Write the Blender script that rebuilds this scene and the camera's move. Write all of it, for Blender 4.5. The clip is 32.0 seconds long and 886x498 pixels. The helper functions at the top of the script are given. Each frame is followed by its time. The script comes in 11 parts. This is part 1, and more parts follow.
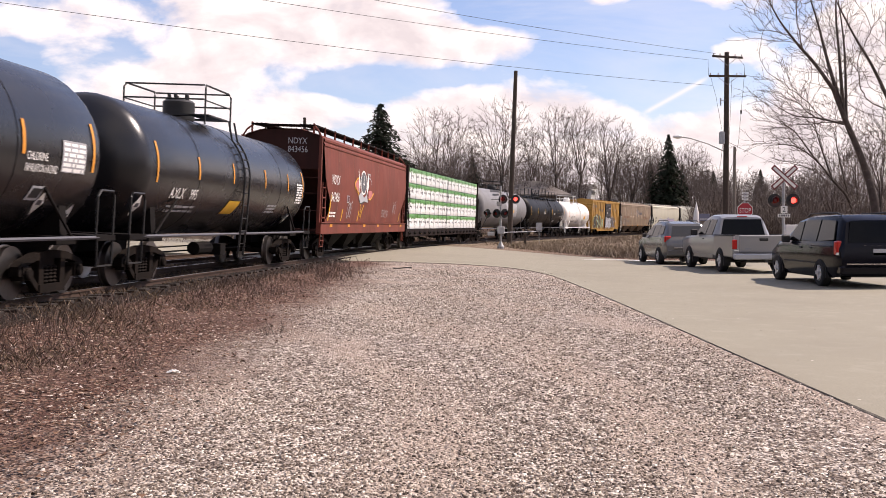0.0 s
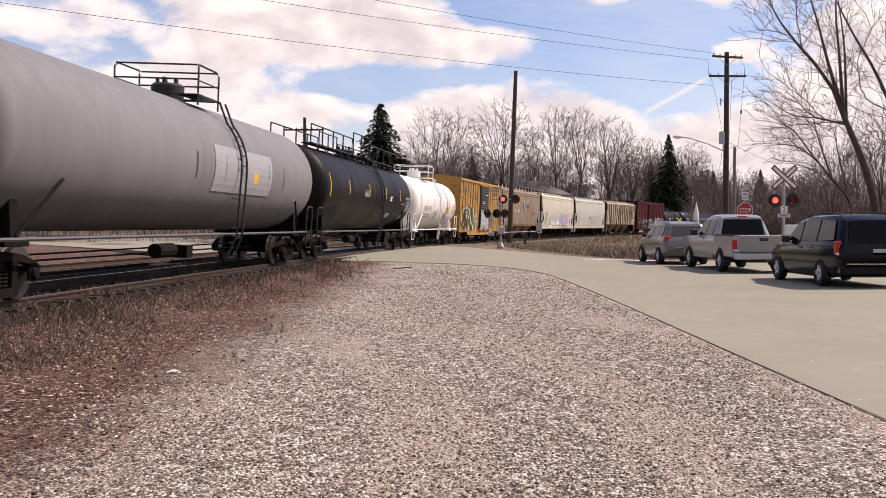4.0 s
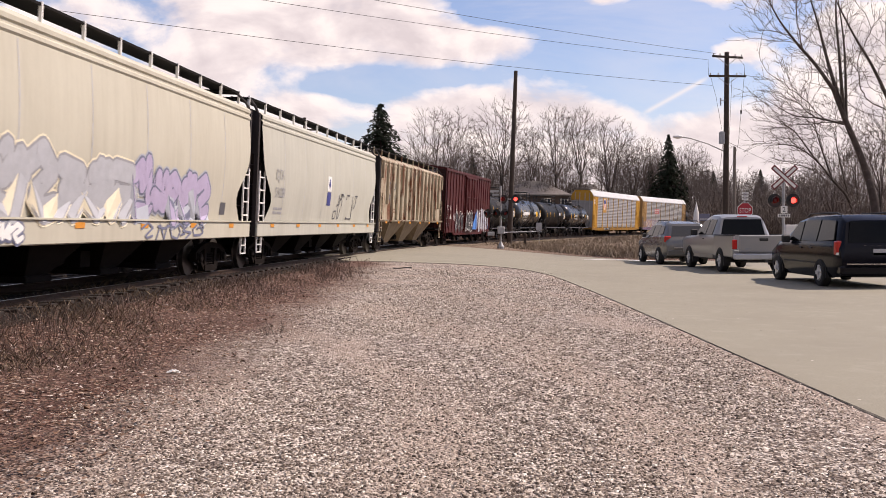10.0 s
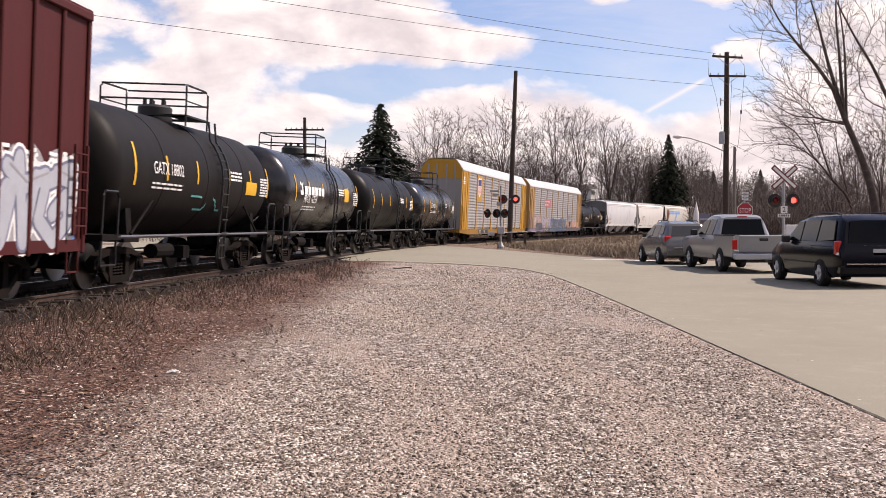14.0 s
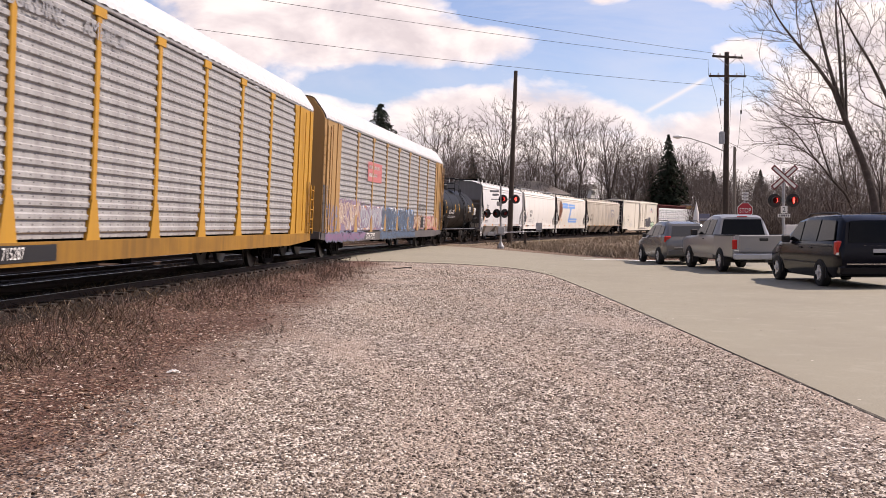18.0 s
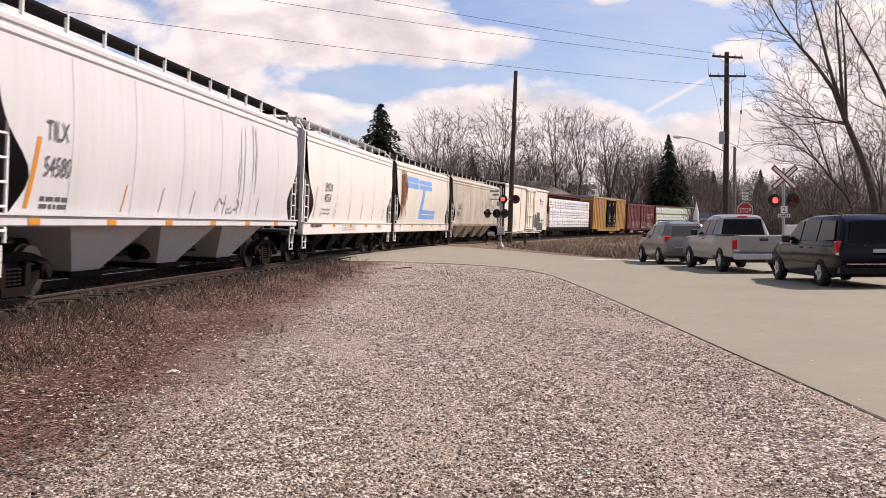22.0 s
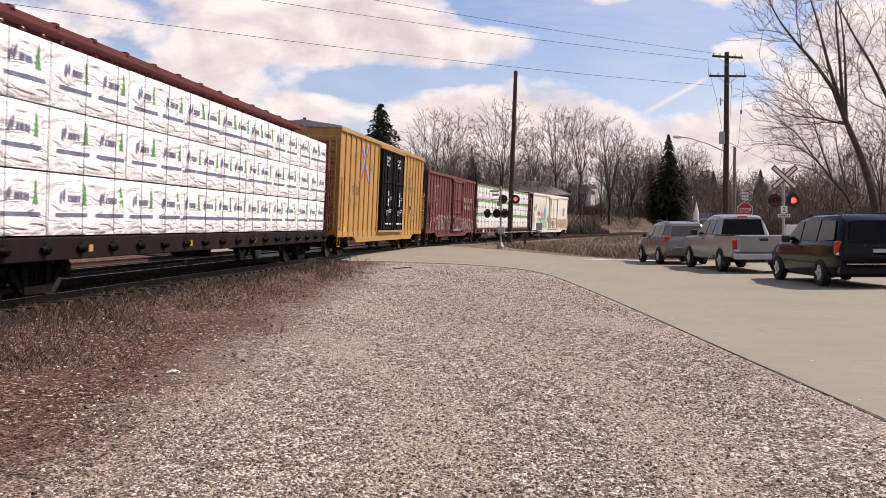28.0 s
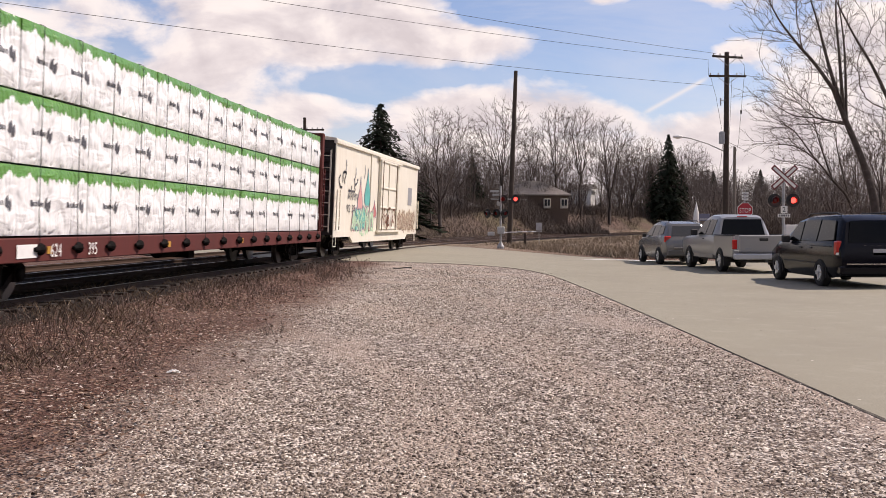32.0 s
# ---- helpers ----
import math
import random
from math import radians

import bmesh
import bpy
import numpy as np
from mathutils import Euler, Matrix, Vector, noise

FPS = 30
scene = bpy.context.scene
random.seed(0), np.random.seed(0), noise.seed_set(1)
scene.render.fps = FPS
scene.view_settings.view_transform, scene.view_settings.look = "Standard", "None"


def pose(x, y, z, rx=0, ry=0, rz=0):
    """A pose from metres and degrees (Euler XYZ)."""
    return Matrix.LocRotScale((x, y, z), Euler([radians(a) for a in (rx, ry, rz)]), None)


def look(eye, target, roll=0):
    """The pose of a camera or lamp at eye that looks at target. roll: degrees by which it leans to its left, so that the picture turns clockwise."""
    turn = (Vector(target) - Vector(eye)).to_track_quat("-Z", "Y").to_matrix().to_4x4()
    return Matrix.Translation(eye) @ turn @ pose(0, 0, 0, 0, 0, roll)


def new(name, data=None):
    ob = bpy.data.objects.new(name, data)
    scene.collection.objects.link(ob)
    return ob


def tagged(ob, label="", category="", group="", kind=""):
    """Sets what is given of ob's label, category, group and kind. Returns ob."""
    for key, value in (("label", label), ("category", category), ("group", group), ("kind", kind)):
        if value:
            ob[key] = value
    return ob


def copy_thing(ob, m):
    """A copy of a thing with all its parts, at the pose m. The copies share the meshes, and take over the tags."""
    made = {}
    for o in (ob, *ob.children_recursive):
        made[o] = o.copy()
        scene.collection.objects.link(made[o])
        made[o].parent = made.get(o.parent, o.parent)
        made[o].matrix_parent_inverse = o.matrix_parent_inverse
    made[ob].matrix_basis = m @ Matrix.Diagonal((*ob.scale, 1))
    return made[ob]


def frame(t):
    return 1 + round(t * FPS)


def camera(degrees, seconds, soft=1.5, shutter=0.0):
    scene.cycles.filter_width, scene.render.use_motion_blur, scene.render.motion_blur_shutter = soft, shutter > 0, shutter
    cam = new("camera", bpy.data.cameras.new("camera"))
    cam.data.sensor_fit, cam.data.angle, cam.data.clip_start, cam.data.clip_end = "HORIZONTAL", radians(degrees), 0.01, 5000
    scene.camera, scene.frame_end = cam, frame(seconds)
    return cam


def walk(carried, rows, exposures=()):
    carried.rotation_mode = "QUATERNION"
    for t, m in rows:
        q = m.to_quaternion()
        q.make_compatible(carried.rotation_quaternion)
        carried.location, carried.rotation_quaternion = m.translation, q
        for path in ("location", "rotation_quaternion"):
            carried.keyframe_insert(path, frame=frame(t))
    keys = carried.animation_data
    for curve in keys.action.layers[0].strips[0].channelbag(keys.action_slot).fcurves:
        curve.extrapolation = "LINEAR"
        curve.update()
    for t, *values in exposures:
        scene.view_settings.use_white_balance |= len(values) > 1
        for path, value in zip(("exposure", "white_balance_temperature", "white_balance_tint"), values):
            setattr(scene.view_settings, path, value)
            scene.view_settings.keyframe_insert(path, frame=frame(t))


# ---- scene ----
from mathutils.geometry import delaunay_2d_cdt

# ------------------------------------------------------------ camera
EYE_Z = 1.195                       # above the near rail's top, which is z = 0
cam = camera(48.33, 32.0, soft=0.85, shutter=0.12)
cam_pose = look((0, 0, EYE_Z), (0, 100, EYE_Z - 100 * 41.0 / 1747.0))
walk(cam, [(0.0, cam_pose), (32.0, cam_pose)], exposures=[(0.0, 0.33, 7250, 20), (1.0, 0.32, 7250, 20), (3.0, 0.16, 7250, 20), (6.0, 0.16, 7250, 20), (7.0, 0.12, 7250, 20), (11.0, 0.12, 7250, 20), (13.0, 0.18, 7250, 20), (14.0, 0.22, 7250, 20), (18.0, 0.20, 7250, 20), (20.0, 0.08, 7200, 19), (21.0, 0.16, 7200, 19), (23.0, 0.02, 7250, 20), (25.5, -0.12, 7250, 20), (28.0, 0.06, 7200, 19), (30.0, 0.16, 7200, 20), (31.0, 0.10, 7150, 19), (32.0, 0.02, 7150, 18)])

# ------------------------------------------------------------ world and sun
SUN_AZ, SUN_EL = 20.0, 48.0         # degrees, azimuth counted from +x towards +y
sun_dir = Vector((math.cos(radians(SUN_AZ)) * math.cos(radians(SUN_EL)), math.sin(radians(SUN_AZ)) * math.cos(radians(SUN_EL)), math.sin(radians(SUN_EL))))
sun = new("sun", bpy.data.lights.new("sun", "SUN"))
sun.data.energy, sun.data.angle, sun.data.color = 5.0, radians(0.55), (1.0, 0.95, 0.90)
sun.matrix_world = look((0, 0, 60), Vector((0, 0, 60)) - sun_dir)


class NT:
    """Small helper to write node trees in lines."""
    def __init__(self, tree):
        self.t = tree
        tree.nodes.clear()

    def n(self, kind, **kw):
        nd = self.t.nodes.new(kind)
        for k, v in kw.items():
            if k.startswith("i_"):
                nd.inputs[k[2:].replace("_", " ")].default_value = v
            elif k == "op":
                nd.operation = v
            elif k == "blend":
                nd.data_type, nd.blend_type = "RGBA", v
            elif k == "sky_type":
                nd.sky_type = v
            elif k == "feature":
                nd.feature = v
        return nd

    def l(self, a, b):
        self.t.links.new(a, b)

    def m(self, op, a, b=None, c=None, clamp=False):
        nd = self.t.nodes.new("ShaderNodeMath")
        nd.operation, nd.use_clamp = op, clamp
        for i, v in enumerate((a, b, c)):
            if v is None:
                continue
            if isinstance(v, (int, float)):
                nd.inputs[i].default_value = v
            else:
                self.l(v, nd.inputs[i])
        return nd.outputs[0]

    def mix(self, f, a, b, blend="MIX"):
        nd = self.t.nodes.new("ShaderNodeMix")
        nd.data_type, nd.blend_type = "RGBA", blend
        for i, v in ((0, f), (6, a), (7, b)):
            if isinstance(v, (int, float)):
                nd.inputs[i].default_value = v
            elif isinstance(v, tuple):
                nd.inputs[i].default_value = (*v[:3], 1)
            else:
                self.l(v, nd.inputs[i])
        return nd.outputs[2]

    def noise(self, vec, scale, detail=4, rough=0.55, dist=0.0):
        nd = self.t.nodes.new("ShaderNodeTexNoise")
        nd.inputs["Scale"].default_value, nd.inputs["Detail"].default_value = scale, detail
        nd.inputs["Roughness"].default_value, nd.inputs["Distortion"].default_value = rough, dist
        if vec is not None:
            self.l(vec, nd.inputs["Vector"])
        return nd.outputs["Fac"]

    def vor(self, vec, scale, feature="F1", out="Distance"):
        nd = self.t.nodes.new("ShaderNodeTexVoronoi")
        nd.feature = feature
        nd.inputs["Scale"].default_value = scale
        self.l(vec, nd.inputs["Vector"])
        return nd.outputs[out]

    def ramp(self, f, stops):
        nd = self.t.nodes.new("ShaderNodeValToRGB")
        el = nd.color_ramp.elements
        while len(el) < len(stops):
            el.new(0.5)
        for e, (p, c) in zip(el, stops):
            e.position, e.color = p, ((c, c, c, 1) if isinstance(c, (int, float)) else (*c, 1))
        self.l(f, nd.inputs[0])
        return nd.outputs[0]

    def map(self, vec, scale=(1, 1, 1), loc=(0, 0, 0)):
        nd = self.t.nodes.new("ShaderNodeMapping")
        nd.inputs["Scale"].default_value, nd.inputs["Location"].default_value = scale, loc
        self.l(vec, nd.inputs["Vector"])
        return nd.outputs[0]


def build_world():
    w = bpy.data.worlds.new("sky")
    scene.world = w
    w.use_nodes = True
    g = NT(w.node_tree)
    out, bg = g.n("ShaderNodeOutputWorld"), g.n("ShaderNodeBackground")
    sky = g.n("ShaderNodeTexSky", sky_type="NISHITA")
    sky.sun_disc, sky.sun_elevation, sky.sun_rotation = False, radians(SUN_EL), radians(90 - SUN_AZ)
    sky.altitude, sky.air_density, sky.dust_density, sky.ozone_density = 200, 1.1, 0.4, 1.1
    tc = g.n("ShaderNodeTexCoord")
    sep = g.n("ShaderNodeSeparateXYZ")
    g.l(tc.outputs["Generated"], sep.inputs[0])
    z = g.m("MAXIMUM", sep.outputs[2], 0.0)
    k = g.m("ADD", z, 0.10)
    com = g.n("ShaderNodeCombineXYZ")
    g.l(g.m("DIVIDE", sep.outputs[0], k), com.inputs[0])
    g.l(g.m("DIVIDE", sep.outputs[1], k), com.inputs[1])
    # overhead and behind: broken cumulus on a flat layer
    big = g.noise(g.map(com.outputs[0], (0.62, 0.55, 1), CLOUD_SHIFT), 1.0, 6, 0.52, 0.35)
    lump = g.noise(g.map(com.outputs[0], (2.4, 2.2, 1), (3.1, 7.7, 0)), 1.0, 8, 0.66, 0.5)
    layer = g.m("ADD", g.m("MULTIPLY", big, 0.55), g.m("MULTIPLY", lump, 0.45))
    layer = g.m("SUBTRACT", layer, g.ramp(sep.outputs[2], [(0.24, 0.0), (0.50, 0.06)]))
    # ahead: heaped clouds seen from the side, in banks and gaps across and up the view
    uu = g.m("DIVIDE", sep.outputs[0], g.m("MAXIMUM", sep.outputs[1], 0.05))
    vv = g.m("DIVIDE", sep.outputs[2], g.m("MAXIMUM", sep.outputs[1], 0.05))
    uv = g.n("ShaderNodeCombineXYZ")
    g.l(uu, uv.inputs[0])
    g.l(g.m("MULTIPLY", vv, 1.7), uv.inputs[1])
    heap = g.noise(g.map(uv.outputs[0], (9, 9, 1), (2.3, 5.1, 0)), 1.0, 10, 0.54, 0.25)
    heap_up = g.noise(g.map(uv.outputs[0], (9, 9, 1), (2.3 + 0.10, 5.1 + 0.20, 0)), 1.0, 10, 0.54, 0.25)
    wisp = g.noise(g.map(uv.outputs[0], (3.5, 11, 1), (7.3, 1.1, 0)), 1.0, 6, 0.6, 0.6)
    f = g.m("ADD", g.m("MULTIPLY", g.m("SUBTRACT", heap, 0.5), 0.80), 0.40)
    for u0, v0, ru, rv, k in CLOUD_BANKS:
        a = g.m("DIVIDE", g.m("SUBTRACT", uu, u0), ru)
        b = g.m("DIVIDE", g.m("SUBTRACT", vv, v0), rv)
        e = g.m("POWER", 2.718, g.m("MULTIPLY", g.m("ADD", g.m("MULTIPLY", a, a), g.m("MULTIPLY", b, b)), -1.0))
        f = g.m("ADD", f, g.m("MULTIPLY", e, k))
    # a closed white rim near the horizon
    f = g.m("ADD", f, g.ramp(vv, [(0.055, 0.30), (0.110, 0.06), (0.135, 0.0)]))
    ahead = g.ramp(sep.outputs[1], [(0.45, 0.0), (0.70, 1.0)])
    f = g.m("ADD", g.m("MULTIPLY", f, ahead), g.m("MULTIPLY", layer, g.m("SUBTRACT", 1.0, ahead)))
    cover = g.ramp(f, [(0.450, 0.0), (0.495, 0.45), (0.545, 0.88), (0.62, 1.0)])
    # lit tops and thin edges are white, the undersides of thick heaps lilac-grey
    lit = g.m("ADD", g.m("MULTIPLY", g.m("SUBTRACT", heap, heap_up), 1.5), g.m("MULTIPLY", g.m("SUBTRACT", 0.56, f), 0.55))
    shade = g.ramp(g.m("ADD", lit, 0.5), [(0.28, (0.72, 0.705, 0.755)), (0.45, (0.87, 0.86, 0.90)), (0.55, (1.0, 0.99, 1.0)), (0.70, (1.05, 1.045, 1.05))])
    bright = g.mix(1.0, shade, (CLOUD_LIGHT, CLOUD_LIGHT * 0.985, CLOUD_LIGHT * 0.985), "MULTIPLY")
    blue = g.mix(1.0, sky.outputs[0], (1.34, 1.42, 1.74), "MULTIPLY")
    haze = g.m("MULTIPLY", g.ramp(wisp, [(0.42, 0.0), (0.66, 1.0)]), 0.28)
    veil = g.mix(g.m("ADD", haze, 0.03), blue, (CLOUD_LIGHT * 0.85, CLOUD_LIGHT * 0.88, CLOUD_LIGHT * 0.95))
    # a fading vapour trail
    (u1, v1), (u2, v2) = TRAIL
    ln = math.hypot(u2 - u1, v2 - v1)
    tx, ty = (u2 - u1) / ln, (v2 - v1) / ln
    du, dv = g.m("SUBTRACT", uu, u1), g.m("SUBTRACT", vv, v1)
    along = g.m("ADD", g.m("MULTIPLY", du, tx / ln), g.m("MULTIPLY", dv, ty / ln))
    across = g.m("DIVIDE", g.m("SUBTRACT", g.m("MULTIPLY", du, ty), g.m("MULTIPLY", dv, tx)), 0.0022)
    line = g.m("POWER", 2.718, g.m("MULTIPLY", g.m("MULTIPLY", across, across), -1.0))
    line = g.m("MULTIPLY", line, g.ramp(along, [(0.0, 0.0), (0.12, 0.6), (0.85, 0.7), (1.0, 0.0)]))
    veil = g.mix(line, veil, (CLOUD_LIGHT * 0.95, CLOUD_LIGHT * 0.95, CLOUD_LIGHT * 0.97))
    col = g.mix(cover, veil, bright)
    g.l(col, bg.inputs[0])
    bg.inputs[1].default_value = 0.074
    g.l(bg.outputs[0], out.inputs[0])


CLOUD_LIGHT = 12.4
TRAIL = ((0.200, 0.112), (0.270, 0.151))
# offset across and up the view, half width, half height, weight
CLOUD_BANKS = [(-0.19, 0.212, 0.24, 0.042, 0.26), (0.035, 0.184, 0.055, 0.018, 0.22), (-0.29, 0.140, 0.14, 0.030, 0.22), (-0.14, 0.116, 0.035, 0.020, 0.15), (0.055, 0.117, 0.13, 0.022, 0.24), (0.42, 0.165, 0.085, 0.085, 0.24), (0.31, 0.092, 0.12, 0.026, 0.20),
               (0.162, 0.228, 0.040, 0.012, 0.24), (0.272, 0.231, 0.045, 0.010, 0.18), (0.297, 0.176, 0.028, 0.014, 0.22),
               (0.165, 0.188, 0.095, 0.034, -0.28), (-0.06, 0.188, 0.11, 0.024, 0.16), (-0.10, 0.168, 0.075, 0.010, 0.15), (-0.10, 0.140, 0.050, 0.009, -0.18), (0.0, 0.148, 0.05, 0.007, -0.16), (-0.44, 0.172, 0.030, 0.022, -0.24), (0.060, 0.218, 0.065, 0.013, -0.22), (0.215, 0.142, 0.065, 0.022, -0.24)]
CLOUD_SHIFT = (1.3, 0.4, 0.0)
build_world()

# ------------------------------------------------------------ mesh helpers


class Geo:
    """Collects simple solids into one mesh."""
    def __init__(self):
        self.v, self.f = [], []

    def add(self, vs, fs):
        o = len(self.v)
        self.v.extend(vs)
        self.f.extend([tuple(i + o for i in f) for f in fs])
        return self

    def box(self, x0, x1, y0, y1, z0, z1):
        x0, x1, y0, y1, z0, z1 = min(x0, x1), max(x0, x1), min(y0, y1), max(y0, y1), min(z0, z1), max(z0, z1)
        return self.add([(x0, y0, z0), (x1, y0, z0), (x1, y1, z0), (x0, y1, z0), (x0, y0, z1), (x1, y0, z1), (x1, y1, z1), (x0, y1, z1)],
                        [(0, 3, 2, 1), (4, 5, 6, 7), (0, 1, 5, 4), (1, 2, 6, 5), (2, 3, 7, 6), (3, 0, 4, 7)])

    def cbox(self, c, s, m=None):
        g = Geo().box(-s[0] / 2, s[0] / 2, -s[1] / 2, s[1] / 2, -s[2] / 2, s[2] / 2)
        m = Matrix.Translation(c) @ (m or Matrix())
        return self.add([tuple(m @ Vector(p)) for p in g.v], g.f)

    def bevel_box(self, x0, x1, y0, y1, z0, z1, b=0.02):
        """A box with its twelve edges cut."""
        vs, idx = [], {}
        for ix, x in enumerate((x0, x1)):
            for iy, y in enumerate((y0, y1)):
                for iz, z in enumerate((z0, z1)):
                    sx, sy, sz = (b if ix == 0 else -b), (b if iy == 0 else -b), (b if iz == 0 else -b)
                    idx[ix, iy, iz] = len(vs)
                    vs += [(x, y + sy, z + sz), (x + sx, y, z + sz), (x + sx, y + sy, z)]
        fs = []
        def q(*ids):
            fs.append(ids)
        for a, others in ((0, (1, 2)), (1, (0, 2)), (2, (0, 1))):
            for s in (0, 1):
                ring = []
                for u, w in ((0, 0), (1, 0), (1, 1), (0, 1)):
                    key = [0, 0, 0]
                    key[a], key[others[0]], key[others[1]] = s, u, w
                    ring.append(idx[tuple(key)] + a)
                q(*ring)
        for a, (b1, b2) in ((0, (1, 2)), (1, (0, 2)), (2, (0, 1))):
            for u in (0, 1):
                for w in (0, 1):
                    k0, k1 = [0, 0, 0], [0, 0, 0]
                    k1[a] = 1
                    k0[b1] = k1[b1] = u
                    k0[b2] = k1[b2] = w
                    i0, i1 = idx[tuple(k0)], idx[tuple(k1)]
                    q(i0 + b1, i1 + b1, i1 + b2, i0 + b2)
        for c in idx.values():
            q(c, c + 1, c + 2)
        return self.add(vs, fs)

    def tube(self, pts, r, seg=6, caps=True):
        """A round bar along points; r is one radius or one for each point."""
        pts = [Vector(p) for p in pts]
        rs = r if isinstance(r, (list, tuple)) else [r] * len(pts)
        o, up = len(self.v), None
        for i, p in enumerate(pts):
            d = (pts[min(i + 1, len(pts) - 1)] - pts[max(i - 1, 0)])
            d = d.normalized() if d.length > 1e-9 else Vector((0, 0, 1))
            if up is None or abs(up.dot(d)) > 0.97:
                up = Vector((0, 0, 1)) if abs(d.z) < 0.9 else Vector((1, 0, 0))
            a = d.cross(up).normalized()
            up = a.cross(d).normalized()
            for j in range(seg):
                t = 2 * math.pi * j / seg
                self.v.append(tuple(p + (a * math.cos(t) + up * math.sin(t)) * rs[i]))
        for i in range(len(pts) - 1):
            for j in range(seg):
                k = (j + 1) % seg
                self.f.append((o + i * seg + j, o + i * seg + k, o + (i + 1) * seg + k, o + (i + 1) * seg + j))
        if caps:
            self.f.append(tuple(o + j for j in reversed(range(seg))))
            self.f.append(tuple(o + (len(pts) - 1) * seg + j for j in range(seg)))
        return self

    def prism(self, prof, x0, x1, axis="x"):
        """A closed outline (two numbers a point) drawn out along one axis."""
        n = len(prof)
        def at(p, s):
            return (s, p[0], p[1]) if axis == "x" else ((p[0], s, p[1]) if axis == "y" else (p[0], p[1], s))
        vs = [at(p, x0) for p in prof] + [at(p, x1) for p in prof]
        fs = [tuple(range(n)), tuple(reversed(range(n, 2 * n)))] + [(i, i + n, (i + 1) % n + n, (i + 1) % n) for i in range(n)]
        return self.add(vs, fs)

    def lathe(self, prof, center, axis="y", seg=24, close=False):
        """A turned solid: prof is (along, radius)."""
        o, c = len(self.v), center
        for a, r in prof:
            for j in range(seg):
                t = 2 * math.pi * j / seg
                u, w = r * math.cos(t), r * math.sin(t)
                self.v.append((c[0] + u, c[1] + a, c[2] + w) if axis == "y" else ((c[0] + a, c[1] + u, c[2] + w) if axis == "x" else (c[0] + u, c[1] + w, c[2] + a)))
        n = len(prof)
        for i in range(n - (0 if close else 1)):
            k = (i + 1) % n
            for j in range(seg):
                m = (j + 1) % seg
                self.f.append((o + i * seg + j, o + k * seg + j, o + k * seg + m, o + i * seg + m))
        if not close:
            for i in (0, n - 1):
                if prof[i][1] > 1e-4:
                    ring = [o + i * seg + j for j in range(seg)]
                    self.f.append(tuple(ring if i else reversed(ring)))
        return self

    def loft(self, rings, closed=True, caps=True):
        """Skin through rings of equal length."""
        o, n = len(self.v), len(rings[0])
        for r in rings:
            self.v.extend([tuple(p) for p in r])
        for i in range(len(rings) - 1):
            for j in range(n if closed else n - 1):
                k = (j + 1) % n
                self.f.append((o + i * n + j, o + (i + 1) * n + j, o + (i + 1) * n + k, o + i * n + k))
        if caps and closed:
            self.f.append(tuple(o + j for j in range(n)))
            self.f.append(tuple(o + (len(rings) - 1) * n + j for j in reversed(range(n))))
        return self

    def moved(self, m):
        self.v = [tuple(m @ Vector(p)) for p in self.v]
        return self

    def mesh(self, name, material=None, smooth=None):
        me = bpy.data.meshes.new(name)
        me.from_pydata(self.v, [], self.f)
        bm = bmesh.new()
        bm.from_mesh(me)
        bmesh.ops.recalc_face_normals(bm, faces=bm.faces)
        bm.to_mesh(me)
        bm.free()
        if smooth is not None:
            me.shade_smooth()
            me.set_sharp_from_angle(angle=radians(smooth))
        if material:
            me.materials.append(material)
        return me


def part(name, geo, material, parent=None, label="", smooth=None):
    me = geo if isinstance(geo, bpy.types.Mesh) else geo.mesh(name, material, smooth)
    ob = new(name, me)
    if parent is not None:
        ob.parent = parent
    if label:
        tagged(ob, label=label)
    return ob


def thing(name, label, category, group="", m=None):
    ob = tagged(new(name), label, category, group)
    if m is not None:
        ob.matrix_basis = m
    return ob


# ------------------------------------------------------------ the track's curve
K_AT = [-60, -10, 20, 40, 60, 90, 130, 180, 250, 400, 900]
K_VAL = [0.0, 0.00052, 0.00217, 0.00294, 0.00264, 0.00272, 0.00274, 0.0016, 0.00044, 0.0003, 0.0]
DS = 0.5
S_ALL = np.arange(-620, 760, DS)
_k = np.interp(S_ALL, K_AT, K_VAL)
TH_ALL = np.concatenate([[0], np.cumsum((_k[1:] + _k[:-1]) / 2 * DS)])
_i0 = int(np.searchsorted(S_ALL, 0.0))
TH_ALL += radians(5.152) - TH_ALL[_i0]
X_ALL = np.concatenate([[0], np.cumsum((np.sin(TH_ALL)[1:] + np.sin(TH_ALL)[:-1]) / 2 * DS)])
Y_ALL = np.concatenate([[0], np.cumsum((np.cos(TH_ALL)[1:] + np.cos(TH_ALL)[:-1]) / 2 * DS)])
X_ALL += -7.844 - X_ALL[_i0]
Y_ALL += 15.0 - Y_ALL[_i0]
BANK = 2.6                          # degrees of cant towards the inside of the curve
RAIL_MID = 0.75 * math.tan(radians(BANK))


def track(s, off=0.0, z=0.0):
    """A point s metres along the track, off metres to the camera's side of its middle."""
    x, y, th = np.interp(s, S_ALL, X_ALL), np.interp(s, S_ALL, Y_ALL), np.interp(s, S_ALL, TH_ALL)
    return Vector((x + off * math.cos(th), y - off * math.sin(th), z))


def track_side(x, y):
    """How far a place lies from the track's middle, on the camera's side, and where along it."""
    d2 = (X_ALL - x) ** 2 + (Y_ALL - y) ** 2
    i = int(np.argmin(d2))
    th = TH_ALL[i]
    return (x - X_ALL[i]) * math.cos(th) - (y - Y_ALL[i]) * math.sin(th), S_ALL[i]


